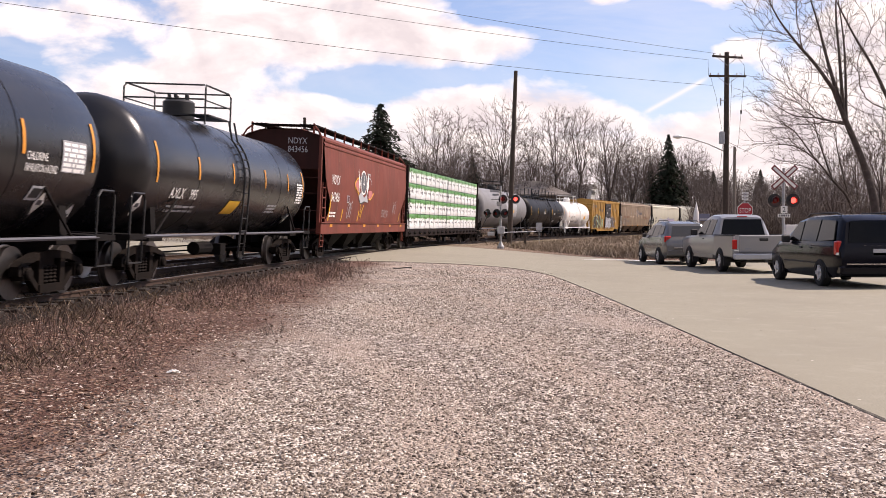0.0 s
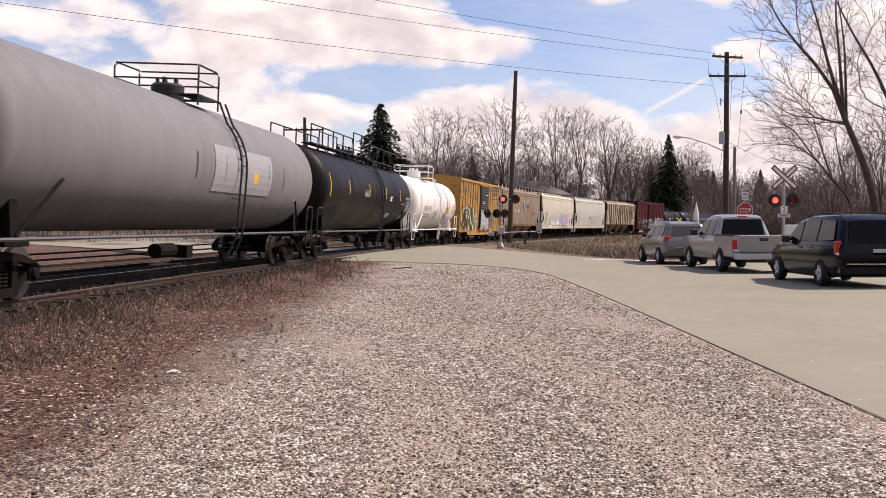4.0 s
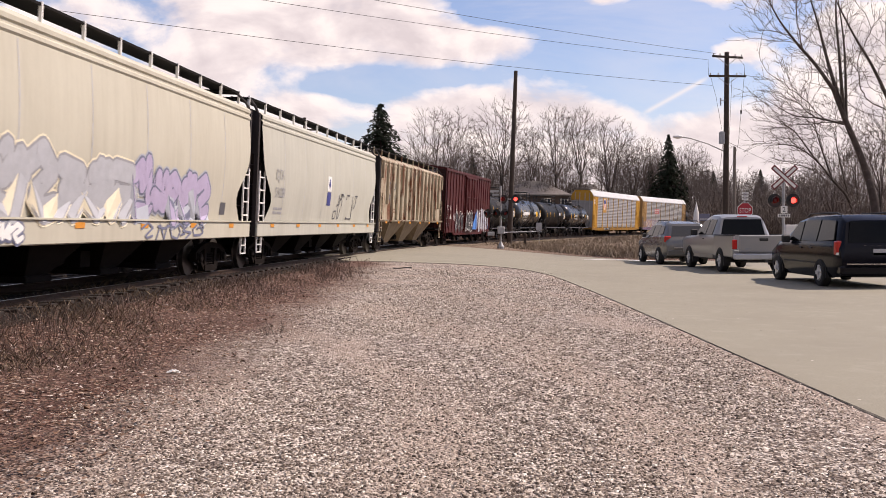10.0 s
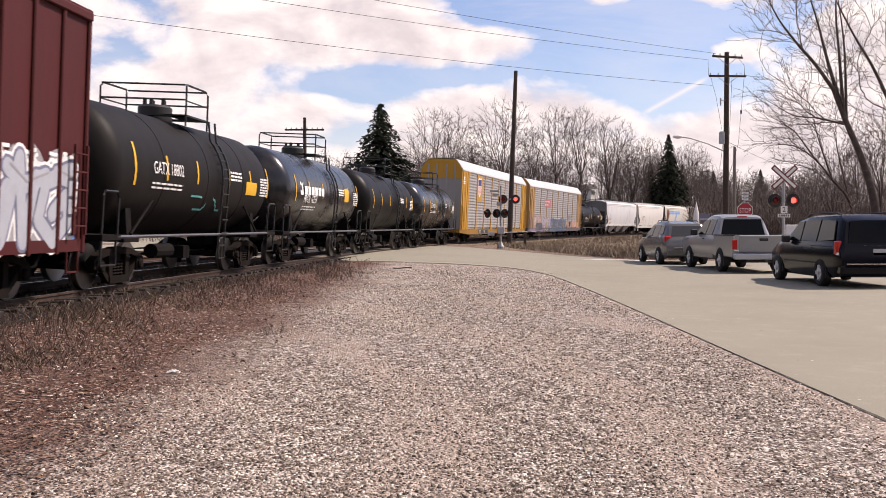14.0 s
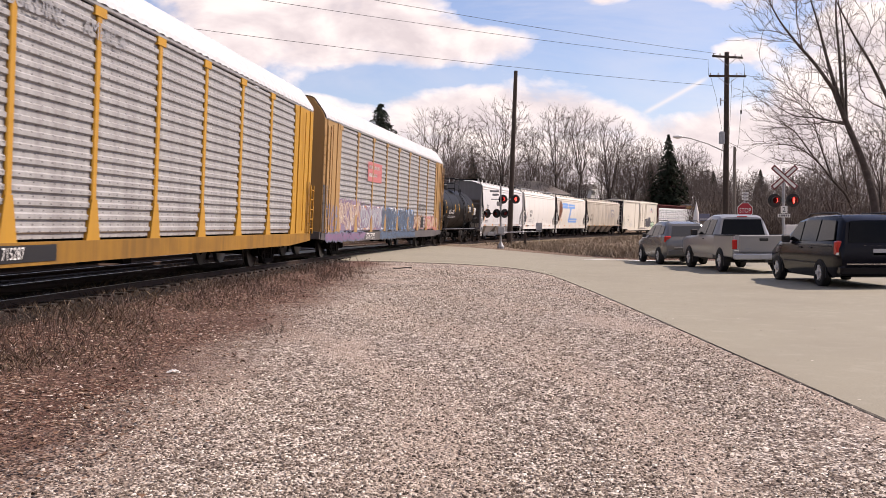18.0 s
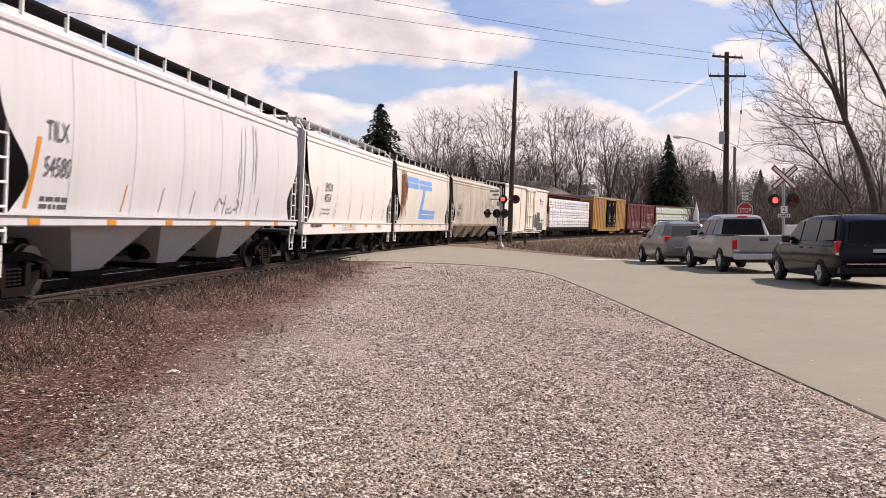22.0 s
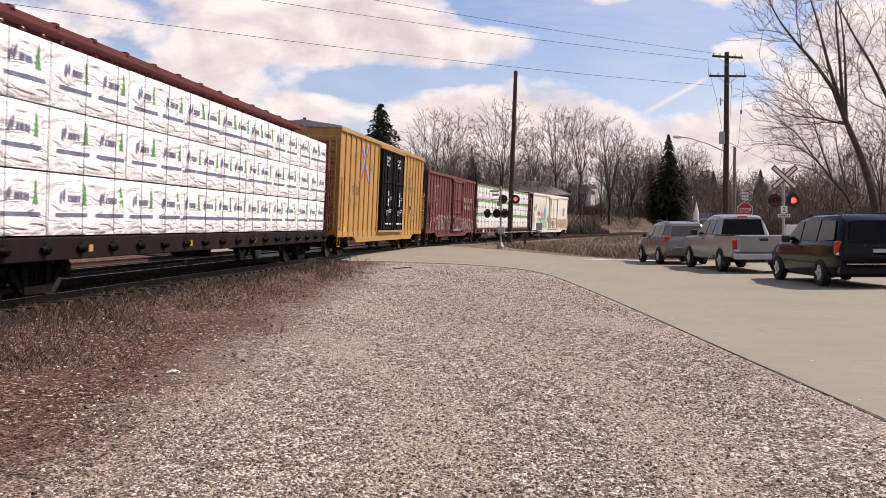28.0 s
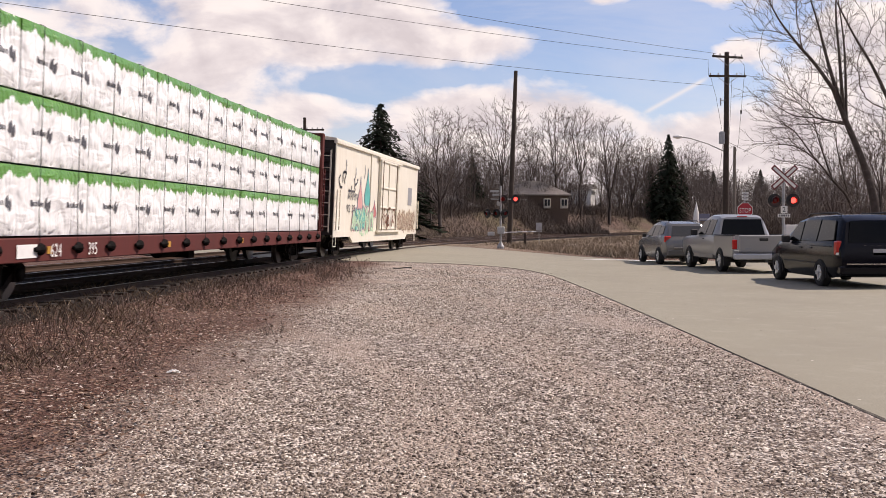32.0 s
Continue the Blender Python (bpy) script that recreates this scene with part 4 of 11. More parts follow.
# ------------------------------------------------------------ covered hoppers


def hopper(kind, L, s, look_of):
    """A covered hopper. look_of: paint, end paint, sill height, rounded or ribbed sides, and marks."""
    o = look_of
    half = L / 2 - 1.75
    car = begin(kind, "covered_hopper", o["label"], "freight car", L, s, half, reach=0.55)
    body, endm = o["paint"], o.get("end", o["paint"])
    z0, eave = o.get("z0", 1.36), o.get("eave", 4.30)
    bulge = o.get("bulge", 0.10)
    top = eave + 0.30

    def side(x, z):
        t = max(0.0, min(1.0, (z - z0) / (eave - z0)))
        y = 1.45 + bulge * math.sin(math.pi * min(1, t * 1.05)) + 0.015 * t
        if o.get("ripple"):
            y += 0.012 * math.sin(x * 4.1) * math.sin(math.pi * t)
        return y

    def cut(z):
        """How far the side sheet stands back from the car's end at a height."""
        t = (z - z0) / (eave - z0)
        if o.get("square"):
            return 0.28
        if o.get("straight"):
            return 0.28 + 1.05 * smooth01(0.58, 0.0, t)
        return 0.25 + 0.75 * math.exp(-((t - 0.20) / 0.20) ** 2) + 0.25 * smooth01(0.75, 0.1, t)
    zs = [z0 + (eave - 0.32 - z0) * i / 14 for i in range(15)]
    rings = []
    n = 44 if o.get("ripple") else 12
    # camera's side and far side sheets with the roof between them
    ribs = [(eave - 0.30, 0.00), (eave - 0.26, 0.03), (eave - 0.20, 0.03), (eave - 0.17, 0.0), (eave - 0.13, 0.0), (eave - 0.10, 0.03), (eave - 0.03, 0.03), (eave, 0.0)]
    roof = [(1.30, eave + 0.10), (0.85, top - 0.06), (0.45, top)]
    for k in range(n + 1):
        f = -1 + 2 * k / n
        r = []
        for z in zs:
            r.append((f * (L / 2 - cut(z)), side(f * L / 2, z), z))
        for z, dy in ribs:
            r.append((f * (L / 2 - 0.22), side(0, z) + dy, z))
        for y, z in roof:
            r.append((f * (L / 2 - 0.22), y, z))
        r += [(a, -b, c) for a, b, c in reversed(r)]
        rings.append(r)
    g = Geo().loft(rings, closed=False)
    part("body", g, body, car, smooth=38)
    # ends: upper wall, slope sheet and posts; end paints carry the ends' shade
    for e in (-1, 1):
        xe = e * (L / 2 - 0.30)
        g = Geo()
        prof = [(-1.42, eave - 1.1), (1.42, eave - 1.1), (1.42, eave), (1.28, eave + 0.09), (0.85, top - 0.07), (0.4, top - 0.02), (-0.4, top - 0.02), (-0.85, top - 0.07), (-1.28, eave + 0.09), (-1.42, eave)]
        g.prism(prof, xe - 0.02, xe + 0.02)
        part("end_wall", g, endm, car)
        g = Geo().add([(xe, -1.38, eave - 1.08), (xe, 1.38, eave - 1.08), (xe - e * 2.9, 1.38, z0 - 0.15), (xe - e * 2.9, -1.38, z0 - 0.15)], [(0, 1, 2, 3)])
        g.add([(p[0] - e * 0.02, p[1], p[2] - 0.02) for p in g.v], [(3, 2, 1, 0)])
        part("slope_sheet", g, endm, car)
        for yy in (-1, 1):
            g = Geo().box(e * (L / 2 - 0.12), e * (L / 2 + 0.0), yy * 1.36, yy * 1.47, 0.95, eave + 0.02)
            g.tube([(e * (L / 2 - 0.06), yy * 1.42, eave), (e * (L / 2 - 0.10), yy * 1.30, eave + 0.22), (e * (L / 2 - 0.25), yy * 1.12, eave + 0.40)], 0.035, 6)
            part("end_post", g, o.get("post", endm), car)
            part("ladder", ladder_geo(e * (L / 2 - 0.40), yy * 1.50, 0.98, 2.75, 5, 0.46, 0.022), o.get("rail", C["white"]), car)
            st = Geo()
            for q in (-0.2, 0.2):
                st.box(e * (L / 2 - 0.38) + q - 0.02, e * (L / 2 - 0.38) + q + 0.02, yy * 1.44, yy * 1.48, 0.48, 0.95)
            for z in (0.49, 0.70):
                st.box(e * (L / 2 - 0.38) - 0.2, e * (L / 2 - 0.38) + 0.2, yy * 1.43, yy * 1.49, z, z + 0.025)
            part("stirrup_step", st, o.get("rail", C["white"]), car)
        g = Geo()
        for z in (1.05, 1.75, 2.35, 2.9):
            g.tube([(e * (L / 2 - 0.06), -1.38, z), (e * (L / 2 - 0.06), 1.38, z)], 0.022, 5)
        g.box(e * (L / 2 - 0.3), e * (L / 2 - 0.02), -1.4, 1.4, 0.95, 1.1)
        for yy in (-0.45, 0.45):
            g.box(e * (L / 2 - 0.16), e * (L / 2 - 0.08), yy - 0.04, yy + 0.04, 1.1, eave - 0.9)
        part("end_cage", g, endm, car)
        part("end_platform", Geo().box(e * (L / 2 - 1.15), e * (L / 2 - 0.02), -1.35, 1.35, 0.96, 1.03), M["steel_dark"], car)
    # side sills
    sz = o.get("sill", (0.93, z0))
    for yy in (-1, 1):
        g = Geo().bevel_box(-L / 2 + 0.02, L / 2 - 0.02, min(yy * 1.36, yy * 1.53), max(yy * 1.36, yy * 1.53), sz[0], sz[1], 0.02)
        g.box(-L / 2 + 0.02, L / 2 - 0.02, min(yy * 1.40, yy * 1.565), max(yy * 1.40, yy * 1.565), sz[1] - 0.03, sz[1])
        part("side_sill", g, o.get("sillm", body), car)
    # hopper bays; where baym is darker, underbody shade is put into its colour
    bays, span = o.get("bays", 3), (L - 5.6)
    for b in range(bays):
        xc, w = -span / 2 + span * (b + 0.5) / bays, span / bays
        g = Geo()
        zt, zb = z0 - 0.02, 0.36
        a = [(xc - w / 2 + 0.02, -1.40, zt), (xc + w / 2 - 0.02, -1.40, zt), (xc + w / 2 - 0.02, 1.40, zt), (xc - w / 2 + 0.02, 1.40, zt)]
        c = [(xc - w * 0.14, -0.75, zb), (xc + w * 0.14, -0.75, zb), (xc + w * 0.14, 0.75, zb), (xc - w * 0.14, 0.75, zb)]
        g.loft([a, c])
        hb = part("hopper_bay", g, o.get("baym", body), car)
        part("outlet_gate", Geo().bevel_box(xc - w * 0.16, xc + w * 0.16, -0.8, 0.8, 0.24, 0.36, 0.02), M["steel_dark"], hb)
    # roof: trough hatches, running boards on brackets
    hn = 6 if not o.get("long_hatch") else 3
    for i in range(hn):
        w = (L - 3.0) / hn
        x = -(L - 3.0) / 2 + w * i
        part("roof_hatch", Geo().bevel_box(x + 0.06, x + w - 0.06, -0.36, 0.36, top - 0.02, top + 0.10, 0.03), o.get("hatchm", body), car)
    wm = o.get("walkm", M["steel_dark"])
    for yy in (-1, 1):
        g = Geo()
        g.box(-L / 2 + 0.1, L / 2 - 0.1, min(yy * 0.60, yy * 1.14), max(yy * 0.60, yy * 1.14), top + 0.12, top + 0.15)
        for k in range(4):
            g.box(-L / 2 + 0.1, L / 2 - 0.1, yy * (0.62 + k * 0.17) - 0.01, yy * (0.62 + k * 0.17) + 0.01, top + 0.15, top + 0.165)
        rb = part("running_board", g, wm, car, "dark grated roof walk")
        m = int(L / 1.45)
        for k in range(m + 1):
            x = -L / 2 + 0.12 + (L - 0.24) * k / m
            part("walk_bracket", Geo().box(x - 0.022, x + 0.022, min(yy * 1.09, yy * 1.15), max(yy * 1.09, yy * 1.15), eave + 0.12, top + 0.19), o.get("rail", C["white"]), rb)
    for e in (-1, 1):
        part("end_walk", Geo().box(e * (L / 2 - 0.75), e * (L / 2 - 0.06), -1.14, 1.14, top + 0.10, top + 0.135), wm, car)
    d = Decals(car, lambda x, z: side(x, z) if z > z0 else 1.53 + 0.0, L / 2)
    # welded seams between sheets
    if not o.get("ribs"):
        for k in range(1, o.get("seams", 7)):
            u = L * k / o.get("seams", 7)
            d.quad(u - 0.014, u + 0.014, z0 + 0.02, eave - 0.33, o.get("seamc", "silver"), "weld_seam", lift=-0.004)
    else:
        m = o["ribs"]
        for k in range(m + 1):
            x = L / 2 - 0.45 - (L - 0.9) * k / m
            c0 = z0 + max(0.0, 1.9 * (1 - min(k, m - k) / 1.6)) if min(k, m - k) < 2 else z0
            part("side_post", Geo().bevel_box(x - 0.055, x + 0.055, 1.44, 1.44 + 0.14, c0, eave - 0.06, 0.025), o.get("ribm", body), car)
    for k in range(int(L / 2.6)):
        u = 1.2 + k * 2.75
        d.quad(u, u + 0.36, sz[1] - 0.17, sz[1] - 0.07, "orange", "reflector", lift=0.002)
    return car, d


def roman_mark(d, name, number, u, z, h, col):
    d.text(name, u, z, h, col)
    d.text(number, u, z - h * 1.75, h, col)
    d.bars(u, z - h * 3.0, 0.9, 2, col, 0.07, 0.05, 3)

# ------------------------------------------------------------ tank cars


def tank(kind, L, s, o):
    """A tank car: shell with domed heads, saddles, pipe rail, ladder, manway and platform."""
    half = L / 2 - 1.45
    r, zc = o.get("r", 1.40), o.get("zc", 2.34)
    car = begin(kind, "tank_car", o["label"], "freight car", L + 0.3, s, half, sill=False, reach=0.45)
    Ls = L - 0.30
    prof = [(-Ls / 2 + 0.62 * (1 - math.cos(i / 8 * math.pi / 2)), r * math.sin(i / 8 * math.pi / 2) ** 0.85) for i in range(9)]
    m = 8
    mid = [(-Ls / 2 + 0.62 + (Ls - 1.24) * k / m, r) for k in range(1, m)]
    prof = prof + mid + [(-a, b) for a, b in reversed(prof)]
    part("tank_shell", Geo().lathe(prof, (0, 0, zc), "x", 40), o["paint"], car, smooth=40)
    for k in o.get("bands", (0.25, 0.5, 0.75)):
        x = -Ls / 2 + Ls * k
        part("shell_band", Geo().lathe([(-0.03, r - 0.01), (-0.03, r + 0.008), (0.03, r + 0.008), (0.03, r - 0.01)], (x, 0, zc), "x", 40), o["paint"], car, smooth=40)
    hm, sm = o.get("railm", M["black"]), o.get("sillm", M["steel_dark"])
    for e in (-1, 1):
        xe = e * L / 2
        # stub sill, bolster and saddle
        g = Geo().box(e * (half - 1.0), xe + e * 0.1, -0.24, 0.24, 0.66, 0.98)
        part("stub_sill", g, M["steel_dark"], car)
        g = Geo().prism([(-1.25, 1.02), (1.25, 1.02), (1.20, zc - r * 0.55), (0.75, zc - r * 0.86), (0, zc - r * 0.97), (-0.75, zc - r * 0.86), (-1.20, zc - r * 0.55)], e * half - 0.12, e * half + 0.12)
        g.box(e * half - 0.35, e * half + 0.35, -1.3, 1.3, 0.90, 1.05)
        part("saddle", g, sm, car)
        g = Geo().box(e * (L / 2 - 0.62), xe + e * 0.18, -1.45, 1.45, 0.96, 1.06)
        part("end_platform", g, o.get("platm", M["steel_dark"]), car)
        for yy in (-1, 1):
            g = Geo()
            g.tube([(xe - e * 0.55, yy * 1.40, 1.04), (xe - e * 0.55, yy * 1.42, 1.75), (xe - e * 0.45, yy * 1.43, 1.86), (xe + e * 0.05, yy * 1.43, 1.86), (xe + e * 0.13, yy * 1.43, 1.78), (xe + e * 0.13, yy * 1.40, 0.52)], 0.026, 6)
            g.tube([(xe - e * 0.50, yy * 1.40, 1.04), (xe - e * 0.50, yy * 1.40, 0.5), (xe + e * 0.13, yy * 1.40, 0.5)], 0.022, 5)
            part("corner_handrail", g, hm, car)
            part("brace", Geo().tube([(e * (half + 0.1), yy * 1.32, 1.06), (e * (half - 1.0), yy * (r * 0.93), zc - r * 0.42)], 0.03, 5), o.get("pipem", sm), car)
    for yy in (-1, 1):
        g = Geo().tube([(-L / 2 + 0.5, yy * 1.42, 1.02), (L / 2 - 0.5, yy * 1.42, 1.02)], 0.035, 6)
        part("side_pipe", g, o.get("pipem", C["darkgrey"]), car)
    # top: manway, platform with railing, ladder
    xm, rt = o.get("dome_x", 0.0), zc + r
    part("manway", Geo().lathe([(rt - 0.12, 0.40), (rt + o.get("dome", 0.30), 0.40), (rt + o.get("dome", 0.30) + 0.06, 0.33), (rt + o.get("dome", 0.30) + 0.06, 0)], (xm, 0, 0), "z", 18), o.get("domem", hm), car, smooth=30)
    for k in range(5):
        a = k * 1.25
        g = Geo().lathe([(0, 0.05), (0.14, 0.05), (0.16, 0.0)], (xm + math.cos(a) * 0.24, math.sin(a) * 0.24, rt + o.get("dome", 0.30) + 0.05), "z", 8)
        part("valve", g, hm, car)
    g = Geo()
    for y0, y1 in ((-1.05, -0.55), (0.55, 1.05)):
        g.box(xm - 0.75, xm + 0.75, y0, y1, rt + 0.02, rt + 0.06)
    g.box(xm - 0.75, xm - 0.50, -1.05, 1.05, rt + 0.02, rt + 0.06).box(xm + 0.50, xm + 0.75, -1.05, 1.05, rt + 0.02, rt + 0.06)
    part("dome_platform", g, hm, car)
    rail_x = o.get("rail_span", 0.72)
    for yy in (-1, 1):
        g = Geo()
        if o.get("long_walk"):
            for seg_a, seg_b in ((-L / 2 + 1.0, -1.7), (-1.5, 1.5), (1.7, L / 2 - 1.0)):
                zt = rt + 1.0 if abs(seg_a) < 1.6 else rt + 0.72
                g.tube([(seg_a, yy * 0.75, rt + 0.05), (seg_a, yy * 0.75, zt), (seg_b, yy * 0.75, zt), (seg_b, yy * 0.75, rt + 0.05)], 0.026, 6)
                nn = int((seg_b - seg_a) / 1.6)
                for k in range(1, nn + 1):
                    x = seg_a + (seg_b - seg_a) * k / (nn + 1)
                    g.tube([(x, yy * 0.75, rt + 0.03), (x, yy * 0.75, zt)], 0.03, 5)
        else:
            g.tube([(xm + rail_x, yy * 1.03, rt - 0.2), (xm + rail_x, yy * 1.03, rt + 0.66), (xm + rail_x - 0.1, yy * 1.0, rt + 0.75), (xm - rail_x + 0.1, yy * 1.0, rt + 0.75), (xm - rail_x, yy * 1.03, rt + 0.66), (xm - rail_x, yy * 1.03, rt - 0.2)], 0.024, 6)
            g.tube([(xm - rail_x, yy * 1.02, rt + 0.38), (xm + rail_x, yy * 1.02, rt + 0.38)], 0.018, 5)
        part("top_railing", g, hm, car)
    g = Geo()
    if not o.get("long_walk"):
        for e in (-1, 1):
            for zz in (0.74, 0.40):
                part("railing_end", Geo().tube([(xm + e * rail_x, -1.0, rt + zz), (xm + e * rail_x, 1.0, rt + zz)], 0.022, 5), hm, car)
    else:
        for yy in (-1, 1):
            g.box(-L / 2 + 0.8, L / 2 - 0.8, min(yy * 0.45, yy * 0.9), max(yy * 0.45, yy * 0.9), rt + 0.0, rt + 0.04)
        part("roof_walk", g, hm, car, "dark full-length walkway on top")
        for k in range(14):
            x = -L / 2 + 1.2 + (L - 2.4) * k / 13
            part("walk_bracket", Geo().tube([(x, 0.88, rt), (x, 1.02, rt - 0.32)], 0.022, 5), hm, car)
    xl = xm + o.get("ladder_x", -1.0)
    g = Geo()
    for q in (-0.22, 0.22):
        pts = [(xl + q, 1.05, rt + 0.05)] + [(xl + q, (r + 0.09) * math.sin(a), zc + (r + 0.09) * math.cos(a)) for a in [0.85 + 0.12 * i for i in range(7)]] + [(xl + q, r + 0.09, zc - 0.1), (xl + q, r + 0.02, 1.0), (xl + q, 1.42, 0.42)]
        g.tube(pts, 0.028, 5)
    for i in range(5):
        a = 0.92 + i * 0.15
        g.tube([(xl - 0.22, (r + 0.09) * math.sin(a), zc + (r + 0.09) * math.cos(a)), (xl + 0.22, (r + 0.09) * math.sin(a), zc + (r + 0.09) * math.cos(a))], 0.018, 5)
    for i in range(6):
        z = 0.43 + i * (zc - 0.43) / 6
        g.tube([(xl - 0.22, 1.42 + (0.06 if z > 1 else 0), z), (xl + 0.22, 1.42 + (0.06 if z > 1 else 0), z)], 0.018, 5)
    part("ladder", g, o.get("ladderm", hm), car)

    def side(x, z):
        t = max(-0.98, min(0.98, (z - zc) / r))
        return r * math.sqrt(1 - t * t) + 0.004
    d = Decals(car, side, L / 2)
    for k, u in enumerate(o.get("stripes", (0.09, 0.30, 0.42, 0.58, 0.72, 0.93))):
        tall = 0.42 if k in (0, 5) else 0.26
        d.quad(L * u - 0.045, L * u + 0.045, zc + 0.12 - tall, zc + 0.12 + tall, o.get("stripe", "yellow"), "reflective_stripe", "yellow reflective strip")
    return car, d


# ------------------------------------------------------------ boxcars


def boxcar(kind, L, s, o):
    half = L / 2 - 2.1
    car = begin(kind, "boxcar", o["label"], "freight car", L, s, half, reach=0.52)
    z0, eave, body, W = o.get("z0", 0.98), o["eave"], o["paint"], 1.46
    sill_z, end_m = o.get("sill", 0.70), o.get("end", o["paint"])
    part("body", Geo().box(-L / 2 + 0.06, L / 2 - 0.06, -W, W, z0, eave), body, car)
    # roof with cross ribs
    g = Geo().prism([(-W - 0.05, eave - 0.03), (W + 0.05, eave - 0.03), (W + 0.05, eave + 0.04), (0, eave + 0.21), (-W - 0.05, eave + 0.04)], -L / 2 - 0.02, L / 2 + 0.02)
    rf = part("roof", g, o.get("roofm", M["galv"]), car)
    n = int(L / 1.15)
    for k in range(n + 1):
        x = -L / 2 + 0.05 + (L - 0.1) * k / n
        part("roof_rib", Geo().prism([(-W - 0.03, eave + 0.0), (W + 0.03, eave + 0.0), (W + 0.03, eave + 0.055), (0, eave + 0.24), (-W - 0.03, eave + 0.055)], x - 0.045, x + 0.045), o.get("roofm", M["galv"]), rf)
    # side posts, sills, eave rail
    d0, d1 = o["door"]                      # from the front end
    step = o.get("step", 0.98)
    for yy in (-1, 1):
        k = 0
        u = 0.06
        while u < L:
            if not (d0 - 0.2 < u < d1 + 0.2):
                x = L / 2 - u
                zt = z0 if o.get("flat_sill") else sill_z + 0.06
                part("side_post", Geo().bevel_box(x - 0.05, x + 0.05, min(yy * W, yy * (W + 0.05)), max(yy * W, yy * (W + 0.05)), zt if u > 0.1 else z0 - 0.15, eave - 0.02, 0.02), o.get("postm", body), car)
            u = o.get("post0", u + step) if k == 0 else u + step
            k += 1
        g = Geo().bevel_box(-L / 2, L / 2, min(yy * (W - 0.05), yy * (W + 0.08)), max(yy * (W - 0.05), yy * (W + 0.08)), eave - 0.14, eave + 0.0, 0.015)
        part("eave_rail", g, o.get("eavem", body), car)
        zz = o.get("belly", sill_z - 0.14)
        g = Geo().prism([(-L / 2 + 0.05, z0 + 0.02), (L / 2 - 0.05, z0 + 0.02), (L / 2 - 0.05, sill_z + 0.1), (L / 2 - 2.7, sill_z + 0.1), (L / 2 - 3.2, zz), (-L / 2 + 3.2, zz), (-L / 2 + 2.7, sill_z + 0.1), (-L / 2 + 0.05, sill_z + 0.1)], min(yy * (W - 0.06), yy * (W + 0.02)), max(yy * (W - 0.06), yy * (W + 0.02)), "y")
        part("side_sill", g, o.get("sillm", body), car)
        # doors
        nd = o.get("doors", 1)
        for q in range(nd):
            a, b = d0 + (d1 - d0) * q / nd, d0 + (d1 - d0) * (q + 1) / nd
            xa, xb = L / 2 - b, L / 2 - a
            y0, y1 = sorted((yy * (W + 0.01), yy * (W + 0.10)))
            dr = part("door", Geo().bevel_box(xa + 0.03, xb - 0.03, y0, y1, z0 + 0.06, eave - 0.22, 0.02), o["doorm"], car)
            y2, y3 = sorted((yy * (W + 0.10), yy * (W + 0.15)))
            if o.get("door_ribs") == "across":
                for k in range(18):
                    z = z0 + 0.18 + (eave - z0 - 0.5) * k / 17.5
                    part("door_rib", Geo().prism([(y2, z), (y3 if yy > 0 else y2, z + 0.03), (y3, z + 0.05), (y3 if yy > 0 else y2, z + 0.09), (y2, z + 0.12)] if yy > 0 else [(y3, z), (y2, z + 0.04), (y2, z + 0.08), (y3, z + 0.12)], xa + 0.1, xb - 0.1), o["doorm"], dr)
            else:
                for k, z in enumerate((z0 + 0.08, z0 + (eave - z0) * 0.30, z0 + (eave - z0) * 0.56, eave - 0.34)):
                    part("door_rail", Geo().bevel_box(xa + 0.04, xb - 0.04, y2, y3, z, z + 0.09, 0.015), o["doorm"], dr)
                for x in (xa + 0.06, (xa + xb) / 2, xb - 0.12):
                    part("door_stile", Geo().bevel_box(x, x + 0.07, y2, y3, z0 + 0.1, eave - 0.26, 0.015), o["doorm"], dr)
                for x in (xa + 0.32, xb - 0.34):
                    part("lock_bar", Geo().tube([(x, yy * (W + 0.17), z0 + 0.05), (x, yy * (W + 0.17), eave - 0.3)], 0.022, 6), o.get("barm", o["doorm"]), dr)
                part("door_handle", Geo().bevel_box((xa + xb) / 2 - 0.25, (xa + xb) / 2 + 0.05, y2, y3 + (0.04 if yy > 0 else 0), z0 + 1.05, z0 + 1.12, 0.01), o.get("barm", o["doorm"]), dr)
        y2, y3 = sorted((yy * (W + 0.02), yy * (W + 0.14)))
        part("door_track", Geo().box(L / 2 - d1 - (1.2 if nd == 1 else 0.3), L / 2 - d0 + (0.3), y2, y3, z0 - 0.04, z0 + 0.05), o.get("sillm", body), car)
        part("door_track", Geo().box(L / 2 - d1 - (1.2 if nd == 1 else 0.3), L / 2 - d0 + (0.3), y2, y3, eave - 0.24, eave - 0.16), body, car)
        # grab irons and steps at the corners
        for e in (-1, 1):
            x = e * (L / 2 - 0.36)
            part("ladder", ladder_geo(x, yy * (W + 0.12), z0 + 0.1, z0 + o.get("ladder_h", 1.6), 5, 0.44, 0.018), o.get("railm", body), car)
            g = Geo()
            for q in (-0.2, 0.2):
                g.tube([(x + q, yy * W, z0), (x + q, yy * W, 0.45)], 0.02, 5)
            g.tube([(x - 0.2, yy * W, 0.45), (x + 0.2, yy * W, 0.45)], 0.02, 5)
            part("stirrup_step", g, o.get("railm", body), car)
    # corrugated ends
    for e in (-1, 1):
        xe = e * (L / 2 - 0.06)
        ew = part("end_wall", Geo().box(xe, xe + e * 0.02, -W, W, z0 - 0.1, eave + 0.05), end_m, car)
        nr = 9
        for k in range(nr):
            z = z0 + 0.1 + (eave - z0 - 0.5) * k / (nr - 0.6)
